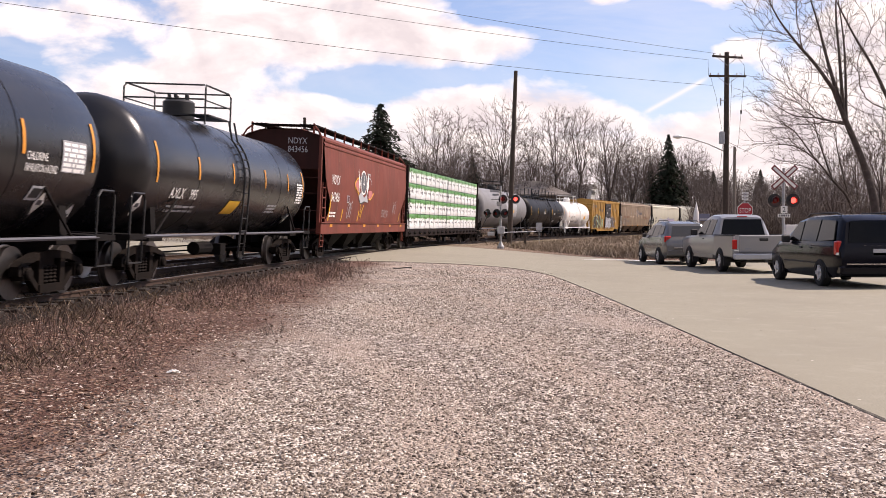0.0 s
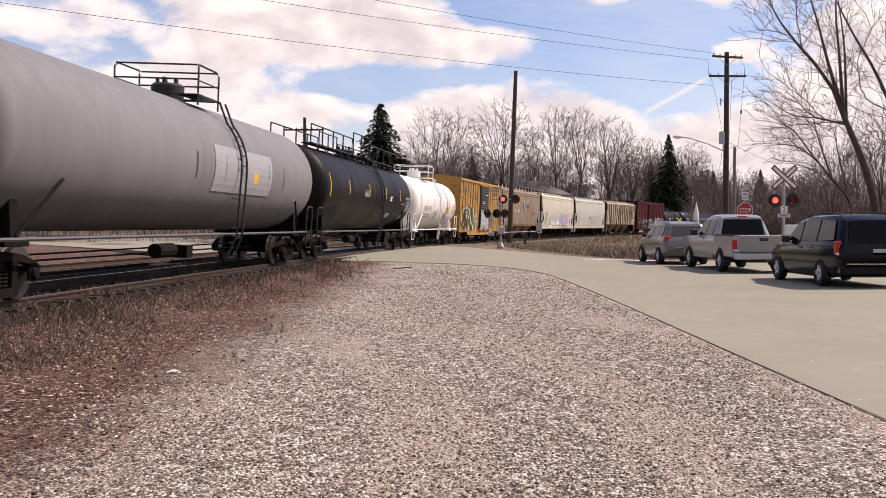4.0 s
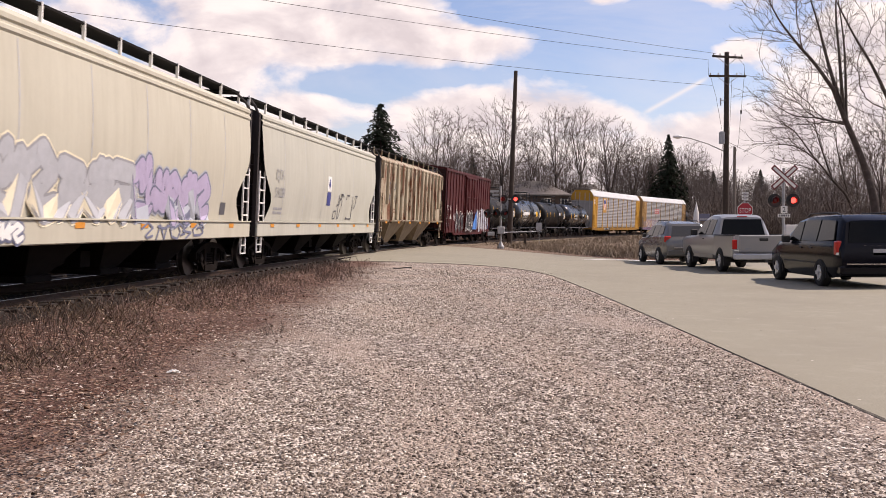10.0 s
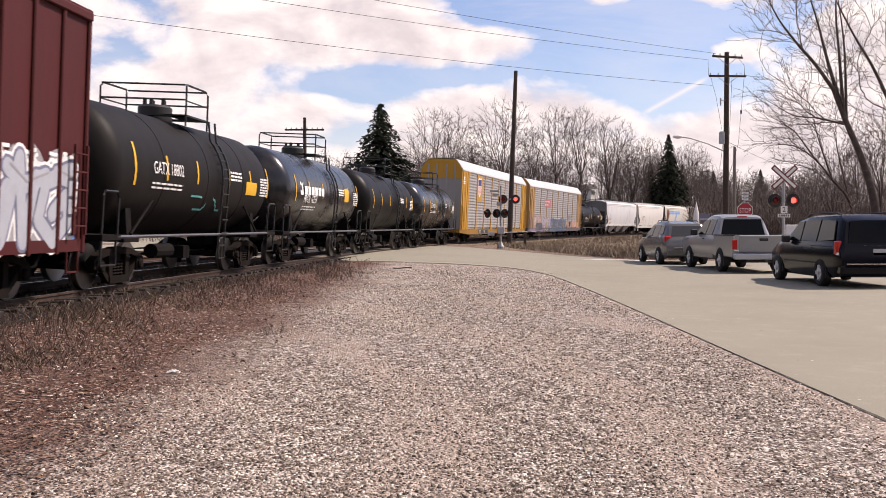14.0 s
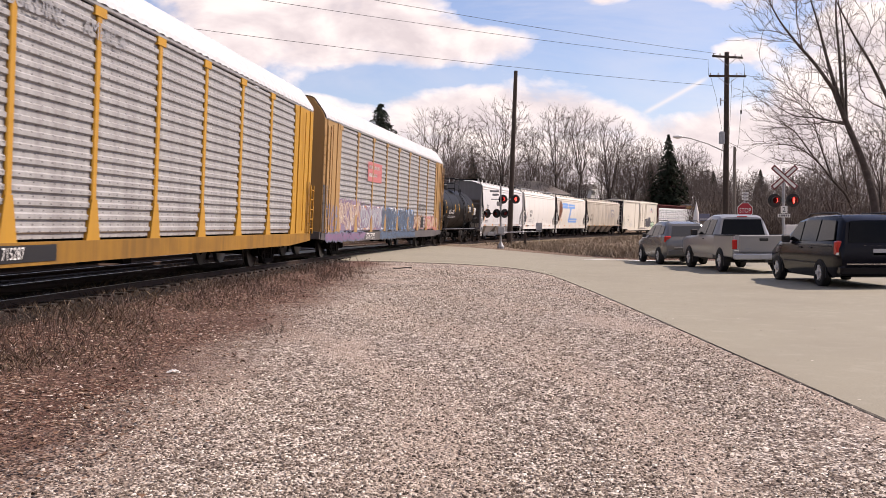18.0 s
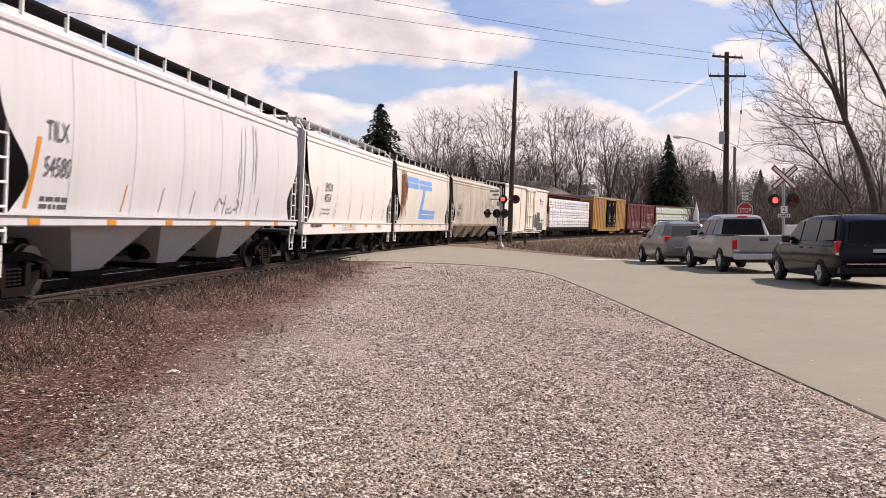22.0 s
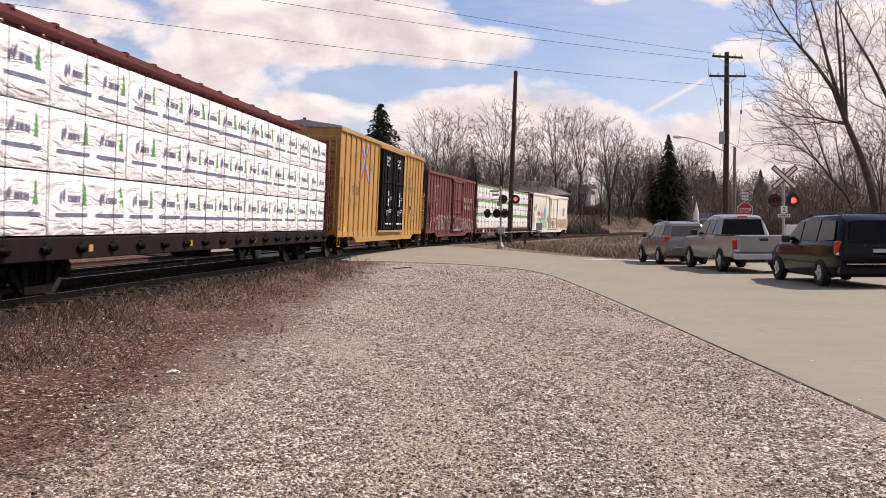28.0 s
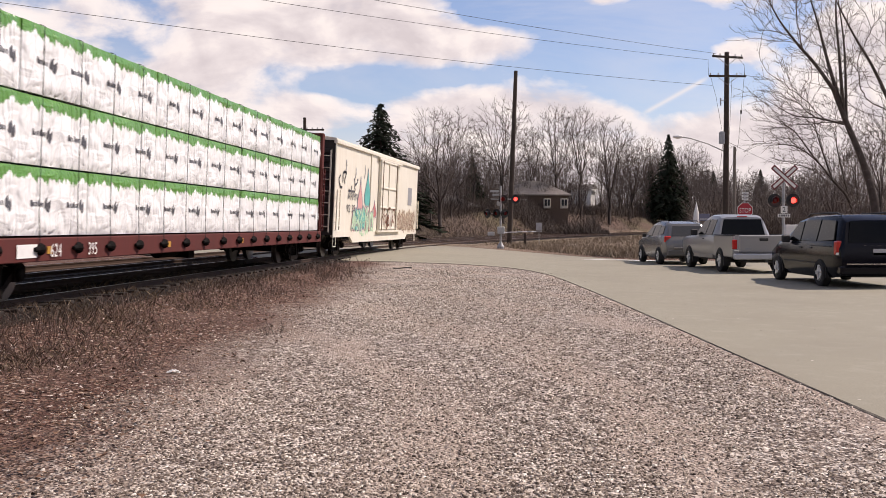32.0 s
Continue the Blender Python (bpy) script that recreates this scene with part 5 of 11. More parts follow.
            hh = (eave - z0) / nr * 0.55
            part("end_rib", Geo().prism([(xe + e * 0.02, z), (xe + e * 0.085, z + hh * 0.3), (xe + e * 0.085, z + hh * 0.7), (xe + e * 0.02, z + hh)], -W + 0.12, W - 0.12, "y"), end_m, ew)
        part("end_ladder", ladder_geo(0, 0, z0, eave - 0.4, 7, 0.44, 0.018).moved(Matrix.Translation((xe + e * 0.11, W - 0.35, 0)) @ Matrix.Rotation(math.pi / 2, 4, "Z")), o.get("railm", body), car)
        part("crossover_platform", Geo().box(xe + e * 0.03, xe + e * 0.33, -0.75, 0.75, 1.0, 1.04), M["steel_dark"], car)
    return car, Decals(car, lambda x, z: W + 0.004, L / 2)


# ------------------------------------------------------------ car-carrying racks


def rack(kind, L, s, o):
    half = 9.9
    car = begin(kind, "autorack", o["label"], "freight car", L, s, half, reach=0.75)
    z0, z1, eave, top, W = 0.62, 0.98, 5.07, 5.84, 1.48
    frame, panel = o["frame"], o["panel"]
    part("deck", Geo().box(-L / 2 + 0.2, L / 2 - 0.2, -W + 0.08, W - 0.08, 0.72, 0.98), M["steel_dark"], car)
    for yy in (-1, 1):
        y0, y1 = sorted((yy * (W - 0.10), yy * (W + 0.03)))
        part("side_sill", Geo().prism([(-L / 2 + 0.1, z1), (L / 2 - 0.1, z1), (L / 2 - 0.1, z0 + 0.12), (L / 2 - 2.8, z0), (-L / 2 + 2.8, z0), (-L / 2 + 0.1, z0 + 0.12)], y0, y1, "y"), o["sillm"], car)
    # corrugated screens between posts
    xs = [L / 2 - 2.45 - (L - 4.9) * k / 8 for k in range(9)]
    zb, zt = z1 + 0.04, eave - 0.10
    prof, nr = [], 19
    for k in range(nr):
        a, h = zb + (zt - zb) * k / nr, (zt - zb) / nr
        prof += [(0.0, a), (0.0, a + h * 0.40), (0.035, a + h * 0.52), (0.035, a + h * 0.86), (0.0, a + h * 0.98)]
    pw = xs[0] - xs[1]
    g = Geo()
    g.loft([[(x, W - 0.06 + d, z) for d, z in prof] + [(x, W - 0.10, zt), (x, W - 0.10, zb)] for x in (-pw / 2 + 0.04, pw / 2 - 0.04)])
    pm = g.mesh("screen_panel", panel)
    for yy in (1, -1):
        for a, b in zip(xs, xs[1:]):
            p = new("screen_panel", pm)
            p.parent = car
            p.matrix_basis = Matrix.Translation(((a + b) / 2, 0, 0)) @ (Matrix.Rotation(math.pi, 4, "Z") if yy < 0 else Matrix())
        y0, y1 = sorted((yy * (W - 0.06), yy * (W - 0.003)))
        for x in xs:
            g = Geo().bevel_box(x - 0.09, x + 0.09, y0, y1, z1, eave - 0.08, 0.02)
            g.prism([(x - 0.26, z1 - 0.03), (x + 0.26, z1 - 0.03), (x + 0.10, z1 + 0.70), (x - 0.10, z1 + 0.70)], y0, y1 + (0.01 if yy > 0 else 0), "y")
            g.box(x - 0.22, x + 0.22, y0, y1 + (0.012 if yy > 0 else 0), eave - 0.24, eave - 0.08)
            part("rack_post", g, o["post"], car)
        part("top_rail", Geo().bevel_box(-L / 2 + 0.25, L / 2 - 0.25, y0, y1, eave - 0.09, eave + 0.02, 0.02), o["railm"], car)
        for e in (-1, 1):
            x0, x1 = sorted((e * (L / 2 - 0.16), e * (L / 2 - 2.38)))
            cp = part("corner_panel", Geo().bevel_box(x0, x1, y0 + (0.01 if yy > 0 else 0), y1 - (0.0 if yy > 0 else 0.01), z1 - 0.02, eave - 0.02, 0.02), frame, car)
            for q in (-0.62, 0.78):
                part("corner_rib", Geo().box(e * (L / 2 - 1.27) + q - 0.03, e * (L / 2 - 1.27) + q + 0.03, min(yy * (W - 0.01), yy * (W + 0.03)), max(yy * (W - 0.01), yy * (W + 0.03)), z1 + 0.02, eave - 0.06), frame, cp)
            part("step_recess", Geo().bevel_box(e * (L / 2 - 0.50) - 0.28, e * (L / 2 - 0.50) + 0.28, min(yy * (W - 0.01), yy * (W + 0.012)), max(yy * (W - 0.01), yy * (W + 0.012)), z1 + 0.02, z1 + 1.7, 0.004), o["sillm"], cp)
            part("corner_rib", Geo().box((x0 + x1) / 2 + 0.15, (x0 + x1) / 2 + 0.20, min(yy * (W + 0.05), yy * (W + 0.075)), max(yy * (W + 0.05), yy * (W + 0.075)), z1 + 0.1, eave - 0.2), frame, cp)
            part("ladder", ladder_geo(e * (L / 2 - 0.42), yy * (W + 0.12), z1 + 0.0, z1 + (3.8 if o.get("tall_ladder") else 1.6), 11 if o.get("tall_ladder") else 5, 0.40, 0.018), o.get("ladm", frame), car)
    # roof of ribbed sheets, rounded at the sides
    arc = [(W + 0.02, eave), (W - 0.02, eave + 0.12), (W - 0.22, eave + 0.40), (W - 0.44, eave + 0.68), (W - 0.58, top - 0.02), (0.3, top + 0.02)]
    rings, nx = [], int((L - 0.5) / 0.11)
    for k in range(nx + 1):
        x = -L / 2 + 0.25 + (L - 0.5) * k / nx
        q = 0.022 if (k // 2) % 2 else 0.0
        r = [(x, y - q * (0.8 if y > 1 else 0.1), z - q * 0.6) for y, z in arc]
        rings.append(r + [(a, -b, c) for a, b, c in reversed(r)])
    part("roof", Geo().loft(rings, closed=False), o["roofm"], car)
    # end doors
    for e in (-1, 1):
        xe = e * (L / 2 - 0.2)
        outline = [(-W + 0.04, 1.0), (W - 0.04, 1.0), (W - 0.04, eave), (W - 0.07, eave + 0.12), (W - 0.26, eave + 0.39), (W - 0.48, eave + 0.66), (W - 0.62, top - 0.05), (-W + 0.62, top - 0.05), (-W + 0.48, eave + 0.66), (-W + 0.26, eave + 0.39), (-W + 0.07, eave + 0.12), (-W + 0.04, eave)]
        ew = part("end_door", Geo().prism(outline, xe - 0.02, xe + 0.02), o["endm"], car)
        cap = [(y, max(z, 4.45)) for y, z in outline]
        part("end_cap", Geo().prism(cap, xe + e * 0.02, xe + e * 0.035), frame, ew)
        for y in (-0.95, -0.35, 0.35, 0.95):
            part("door_stile", Geo().box(xe + e * 0.02, xe + e * 0.07, y - 0.05, y + 0.05, 1.05, top - 0.4), o["endm"], ew)
        part("end_sill", Geo().box(xe - e * 0.1, xe + e * 0.2, -W, W, 0.75, 1.02), o["sillm"], car)
    return car, Decals(car, lambda x, z: (W - 0.018 if z > z1 else W + 0.032), L / 2)


# ------------------------------------------------------------ centre-beam flats with wrapped lumber


def wrap_material(name, white, band, low):
    """Printed plastic wrap: a frayed coloured band along the top, glossy folds."""
    mt, g = surface(name, 0.32, 0, 0.5)
    sep = g.n("ShaderNodeSeparateXYZ")
    g.l(g.co, sep.inputs[0])
    zig = g.noise(g.map(g.co, (3.6, 3.6, 0.4)), 1.6, 6, 0.7)
    f = g.m("SUBTRACT", sep.outputs[2], g.m("MULTIPLY", zig, 0.60))
    grime = g.noise(g.co, 1.7, 5, 0.6, 0.8)
    base = g.mix(g.ramp(grime, [(0.52, 0.0), (0.85, 0.12)]), white, (0.45, 0.45, 0.47))
    c = g.mix(g.ramp(f, [(low, 0.0), (low + 0.006, 1.0)]), base, band) if band else base
    g.l(c, g.bs.inputs["Base Color"])
    # taut sharp folds: upright under the straps of the banded wrap, slanting across the plain one
    v = g.map(g.co, (3.2, 3.2, 0.7)) if band else g.map(g.co, (1.1, 1.1, 3.4))
    crease = g.m("MINIMUM", g.m("MULTIPLY", g.m("ABSOLUTE", g.m("SUBTRACT", g.noise(v, 0.95, 2, 0.45, 0.9), 0.5)), 9.0), 1.0)
    fine = g.m("MINIMUM", g.m("MULTIPLY", g.m("ABSOLUTE", g.m("SUBTRACT", g.noise(g.map(g.co, (1, 1, 1), (5, 3, 1)), 1.3, 2, 0.45, 0.8), 0.5)), 9.0), 1.0)
    slack = g.noise(g.map(g.co, (1.1, 1.1, 2.6)), 1.2, 2, 0.5, 1.4)
    bump(g, g.m("ADD", g.m("ADD", g.m("MULTIPLY", crease, 0.30), g.m("MULTIPLY", fine, 0.16)), g.m("MULTIPLY", slack, 0.5)), 0.62, 0.11)
    return mt


def wrap_face(x, z, w, h, depth, seed):
    """How far the wrapped face stands out at a place on it."""
    edge = max(0.0, min(x + w / 2, w / 2 - x) / w * 2 * min(z, h - z) / h * 2)
    fold = noise.noise((x * 1.6 + seed * 7.1, z * 2.1, seed)) * 0.045 + noise.noise((x * 5.3, z * 3.0 + x * 2.0, seed + 4)) * 0.026
    return depth + min(1, edge * 6) * (0.012 + fold) - (0.03 if edge < 1e-6 else 0)


def package_mesh(w, h, depth, material, seed):
    """One wrapped stack of boards, bulging and creased on its face."""
    nx, nz = max(6, int(w / 0.11)), max(6, int(h / 0.09))
    g = Geo()
    def at(i, k):
        x, z = -w / 2 + w * i / nx, h * k / nz
        return (x, wrap_face(x, z, w, h, depth, seed), z)
    vs = [at(i, k) for k in range(nz + 1) for i in range(nx + 1)]
    n = nx + 1
    fs = [(k * n + i, k * n + i + 1, (k + 1) * n + i + 1, (k + 1) * n + i) for k in range(nz) for i in range(nx)]
    g.add(vs, fs)
    back = [(-w / 2, 0.12, 0), (w / 2, 0.12, 0), (w / 2, 0.12, h), (-w / 2, 0.12, h)]
    o = len(g.v)
    g.v += back
    g.f.append((o + 3, o + 2, o + 1, o))
    low, high = [i for i in range(n)], [nz * n + i for i in range(n)]
    g.f.append(tuple(low[::-1] + [o, o + 1]))
    g.f.append(tuple(high + [o + 2, o + 3]))
    g.f.append(tuple([k * n for k in range(nz + 1)] + [o + 3, o]))
    g.f.append(tuple([k * n + nx for k in range(nz, -1, -1)] + [o + 1, o + 2]))
    me = bpy.data.meshes.new("lumber_package")
    me.from_pydata(g.v, [], g.f)
    bm = bmesh.new()
    bm.from_mesh(me)
    bmesh.ops.recalc_face_normals(bm, faces=bm.faces)
    bm.to_mesh(me)
    bm.free()
    me.shade_smooth()
    me.set_sharp_from_angle(angle=radians(50))
    me.materials.append(material)
    return me


def lumber(kind, L, s, o):
    half = L / 2 - 2.4
    car = begin(kind, "centerbeam_flatcar", o["label"], "freight car", L, s, half, reach=0.6)
    steel, deck, W = o["steel"], 1.04, 1.42
    part("deck", Geo().box(-L / 2, L / 2, -W + 0.02, W - 0.02, deck - 0.12, deck), steel, car)
    for yy in (-1, 1):
        y0, y1 = sorted((yy * (W - 0.12), yy * W))
        part("side_sill", Geo().bevel_box(-L / 2, L / 2, y0, y1, 0.66, deck, 0.015), o.get("sillm", steel), car)
        y2, y3 = sorted((yy * W, yy * (W + 0.05)))
        for k in range(18):
            x = L / 2 - 0.7 - (L - 1.4) * k / 17
            part("winch", Geo().lathe([(-0.12, 0.0), (-0.12, 0.06), (-0.04, 0.10), (0.04, 0.05), (0.14, 0.03), (0.14, 0)], (x, yy * (W + 0.03), 0.86), "x", 9), M["steel_dark"], car)
            if k % 4 == 2:
                part("reflector", Geo().box(x - 0.45, x - 0.30, y2, y2 + 0.012, 0.78, 0.90), C["amber"], car)
    for e in (-1, 1):
        x0, x1 = sorted((e * (L / 2 - 0.0), e * (L / 2 - 0.28)))
        bh = part("bulkhead", Geo().bevel_box(x0, x1, -W, W, deck, o["top"] + 0.08, 0.02), o.get("bulkm", steel), car)
        for y in (-0.9, 0, 0.9):
            part("bulkhead_rib", Geo().box(min(e * L / 2, e * (L / 2 + 0.08)), max(e * L / 2, e * (L / 2 + 0.08)), y - 0.06, y + 0.06, deck, o["top"]), o.get("bulkm", steel), bh)
        part("ladder", ladder_geo(e * (L / 2 - 0.14), W + 0.05, deck, deck + 2.2, 6, 0.3, 0.018), steel, car)
    part("centre_beam", Geo().box(-L / 2 + 0.3, L / 2 - 0.3, -0.06, 0.06, deck, o["top"] + 0.02), steel, car)
    up = o["top"] + o.get("rise", 0.0)
    if o.get("rise"):
        for k in range(31):
            x = -L / 2 + 0.4 + (L - 0.8) * k / 30
            part("beam_post", Geo().cbox((x, 0.0, o["top"] + o["rise"] / 2), (0.10, 0.30, o["rise"] + 0.3)), steel, car)
    for yy in (-1, 1):
        y0, y1 = sorted((yy * 0.10, yy * 0.55))
        tc = part("top_chord", Geo().box(-L / 2 + 0.2, L / 2 - 0.2, y0, y1, up + 0.0, up + 0.05).box(-L / 2 + 0.2, L / 2 - 0.2, min(yy * 0.50, yy * 0.56), max(yy * 0.50, yy * 0.56), up - (0.03 if o.get("rise") else 0.10), up + (0.09 if o.get("rise") else 0.16)), steel, car)
        for k in range(15):
            x = -L / 2 + 0.8 + (L - 1.6) * k / 14
            part("chord_gusset", Geo().cbox((x, yy * 0.40, up + 0.08), (0.16, 0.32, 0.10)), steel, tc)
    # packages: several tiers, in columns of unlike width
    rnd = random.Random(o["seed"])
    tiers = o["tiers"]
    h = (o["top"] - deck - 0.06) / tiers
    widths, span = [], L - 0.70
    while sum(widths) < span - 0.5:
        widths.append(rnd.choice((2.45, 2.45, 3.05, 1.9)))
    k = span / sum(widths)
    widths = [w * k for w in widths]
    cache = {}
    wrap = o["wrap"]
    pk_lab = o["pack_label"]
    for yy in (1, -1):
        for t in range(tiers):
            x = span / 2
            for i, w in enumerate(widths):
                key = (round(w, 2), (i * 3 + t * 2) % 3)
                if key not in cache:
                    cache[key] = (package_mesh(w - 0.012, h - 0.03, 1.36, wrap, 1 + len(cache) * 1.7), print_mesh(o["print"], w - 0.012, h - 0.03, 1.36, 1 + len(cache) * 1.7))
                p = new("lumber_package", cache[key][0])
                p.parent = car
                m = Matrix.Translation((x - w / 2, yy * rnd.uniform(0, 0.03), deck + 0.03 + t * h))
                p.matrix_basis = m if yy > 0 else Matrix.Translation((x - w / 2, 0, deck + 0.03 + t * h)) @ Matrix.Rotation(math.pi, 4, "Z")
                if i == 0 and t == 0 and yy > 0:
                    tagged(p, label=pk_lab)
                if yy > 0:
                    tagged(part("wrap_print", cache[key][1], None, p), kind="stuff")
                x -= w
    # straps
    for yy in (1, -1):
        n = 18
        for k in range(n):
            x = L / 2 - 0.7 - (L - 1.4) * k / (n - 1)
            part("strap", Geo().tube([(x, yy * (W + 0.04), 0.84), (x, yy * (W + 0.01), deck + 0.4), (x, yy * (W + 0.005), o["top"] - 0.075), (x, yy * 1.36, o["top"] - 0.052), (x, yy * 0.55, o["top"] - 0.05)], 0.007, 4), M["cable"], car)
    return car, Decals(car, lambda x, z: W + 0.006, L / 2)

# ------------------------------------------------------------ the train's thirty cars, each with its colours and marks
def screen_material():
    """Galvanised sheet with rows of small dark punched holes and grey streaks."""
    mt, g = surface("punched_galvanised_screen", 0.45, 0.0, 0.2)
    sep = g.n("ShaderNodeSeparateXYZ")
    g.l(g.co, sep.inputs[0])
    run = g.noise(g.map(g.co, (2.0, 2.0, 0.15)), 2.2, 6, 0.65)
    fine = g.noise(g.co, 9, 4, 0.6)
    c = g.mix(g.ramp(run, [(0.38, 0.0), (0.66, 0.75)]), (0.40, 0.395, 0.39), (0.21, 0.20, 0.195))
    c = g.mix(g.m("MULTIPLY", fine, 0.3), c, (0.26, 0.25, 0.24))
    a = g.m("SINE", g.m("MULTIPLY", sep.outputs[0], 19.0))
    b = g.m("SINE", g.m("MULTIPLY", sep.outputs[2], 29.0))
    hole = g.ramp(g.m("MULTIPLY", a, b), [(0.88, 0.0), (0.94, 0.75)])
    g.l(g.mix(hole, c, (0.02, 0.02, 0.02)), g.bs.inputs["Base Color"])
    return mt


P = {
    "gloss_black": paint("gloss_black_tank", (0.008, 0.008, 0.010), (0.03, 0.027, 0.025), 0.25, 0.24, 1.0, spec=0.55),
    "satin_black": paint("satin_black_tank", (0.006, 0.0055, 0.0055), (0.022, 0.017, 0.015), 0.35, 0.45, spec=0.12),
    "dusty_black": paint("dusty_black_tank", (0.010, 0.009, 0.0085), (0.027, 0.021, 0.018), 0.45, 0.55, spec=0.11),
    "dull_grey": paint("dull_grey_tank", (0.20, 0.20, 0.205), (0.11, 0.10, 0.095), 0.45, 0.55),
    "white_tank": paint("white_tank_paint", (0.76, 0.74, 0.70), (0.42, 0.36, 0.30), 0.22, 0.40),
    "red_brown": paint("red_brown_hopper", (0.205, 0.055, 0.038), (0.085, 0.038, 0.030), 0.7, 0.6),
    "tan": paint("tan_hopper", (0.272, 0.205, 0.145), (0.12, 0.085, 0.062), 0.8, 0.65),
    "cream": paint("cream_hopper", (0.52, 0.495, 0.40), (0.30, 0.265, 0.20), 0.35, 0.6),
    "pale": paint("pale_grey_hopper", (0.48, 0.475, 0.405), (0.28, 0.26, 0.21), 0.35, 0.6),
    "rust_rib": paint("rusting_cream_hopper", (0.47, 0.42, 0.315), (0.22, 0.13, 0.075), 0.75, 0.7, 1.0, (0.15, 0.052, 0.026), 0.52),
    "light_grey": paint("light_grey_hopper", (0.64, 0.64, 0.64), (0.45, 0.44, 0.43), 0.35, 0.55),
    "white_hop": paint("white_hopper", (0.74, 0.72, 0.68), (0.52, 0.46, 0.38), 0.22, 0.55),
    "white_rusty": paint("white_rust_streaked_hopper", (0.70, 0.67, 0.60), (0.46, 0.36, 0.27), 0.35, 0.55, 1.0, (0.26, 0.10, 0.06), 0.68),
    "streak": paint("streaked_beige_hopper", (0.56, 0.505, 0.42), (0.22, 0.185, 0.15), 0.75, 0.6),
    "yellow_box": paint("faded_yellow_boxcar", (0.43, 0.245, 0.062), (0.22, 0.125, 0.055), 0.55, 0.6, 1.0, (0.13, 0.055, 0.028), 0.58),
    "amber_box": paint("amber_boxcar", (0.46, 0.265, 0.085), (0.31, 0.175, 0.07), 0.45, 0.55),
    "red_box": paint("oxide_red_boxcar", (0.080, 0.015, 0.015), (0.048, 0.018, 0.017), 0.5, 0.55),
    "maroon_box": paint("maroon_boxcar", (0.175, 0.058, 0.058), (0.095, 0.042, 0.042), 0.5, 0.6),
    "white_box": paint("white_boxcar", (0.78, 0.74, 0.64), (0.50, 0.42, 0.30), 0.28, 0.55, 1.0, (0.32, 0.16, 0.08), 0.72),
    "door_black": paint("black_door", (0.006, 0.0055, 0.0065), (0.018, 0.014, 0.013), 0.35, 0.6, spec=0.08),
    "door_grey": paint("dark_grey_door", (0.055, 0.055, 0.060), (0.10, 0.08, 0.06), 0.35, 0.55),
    "rack_yellow": paint("rack_yellow", (0.50, 0.265, 0.040), (0.26, 0.14, 0.04), 0.35, 0.55),
    # darker copy of the rack yellow: sill shade in the base, grime on top
    "rack_low": paint("grimy_shaded_yellow_sill", (0.33, 0.17, 0.032), (0.10, 0.06, 0.03), 0.7, 0.6),
    "rack_tan": paint("rack_tan", (0.40, 0.245, 0.105), (0.22, 0.135, 0.065), 0.4, 0.6),
    "rack_sheet": paint("galvanised_rack_sheet", (0.31, 0.305, 0.30), (0.17, 0.16, 0.15), 0.5, 0.45),
    "rack_screen": screen_material(),
    "rack_roof": paint("white_rack_roof", (0.56, 0.56, 0.56), (0.36, 0.36, 0.36), 0.4, 0.5),
    "flat_red": paint("oxide_flatcar", (0.12, 0.032, 0.028), (0.06, 0.032, 0.03), 0.4, 0.65),
    # some soot, but mostly the low sill's shade put into the colour
    "flat_dark": paint("sooty_shaded_flatcar", (0.015, 0.010, 0.010), (0.038, 0.025, 0.021), 0.5, 0.75, spec=0.08),
    # shade on the car ends is put into this base colour, grime over it
    "end_dark": paint("shaded_grey_end", (0.050, 0.043, 0.042), (0.022, 0.018, 0.018), 0.6, 0.7),
    "rack_sill": paint("grimy_rack_sill", (0.13, 0.12, 0.12), (0.06, 0.05, 0.048), 0.6, 0.6),
    # red ends likewise: base colour darkened for their shade
    "end_red": paint("shaded_red_end", (0.045, 0.016, 0.013), (0.020, 0.012, 0.011), 0.6, 0.7),
    "wrap_green": wrap_material("green_printed_wrap", (0.86, 0.87, 0.86), (0.075, 0.24, 0.045), 0.25),
    "wrap_plain": wrap_material("white_printed_wrap", (0.90, 0.90, 0.90), None, 0.0),
}


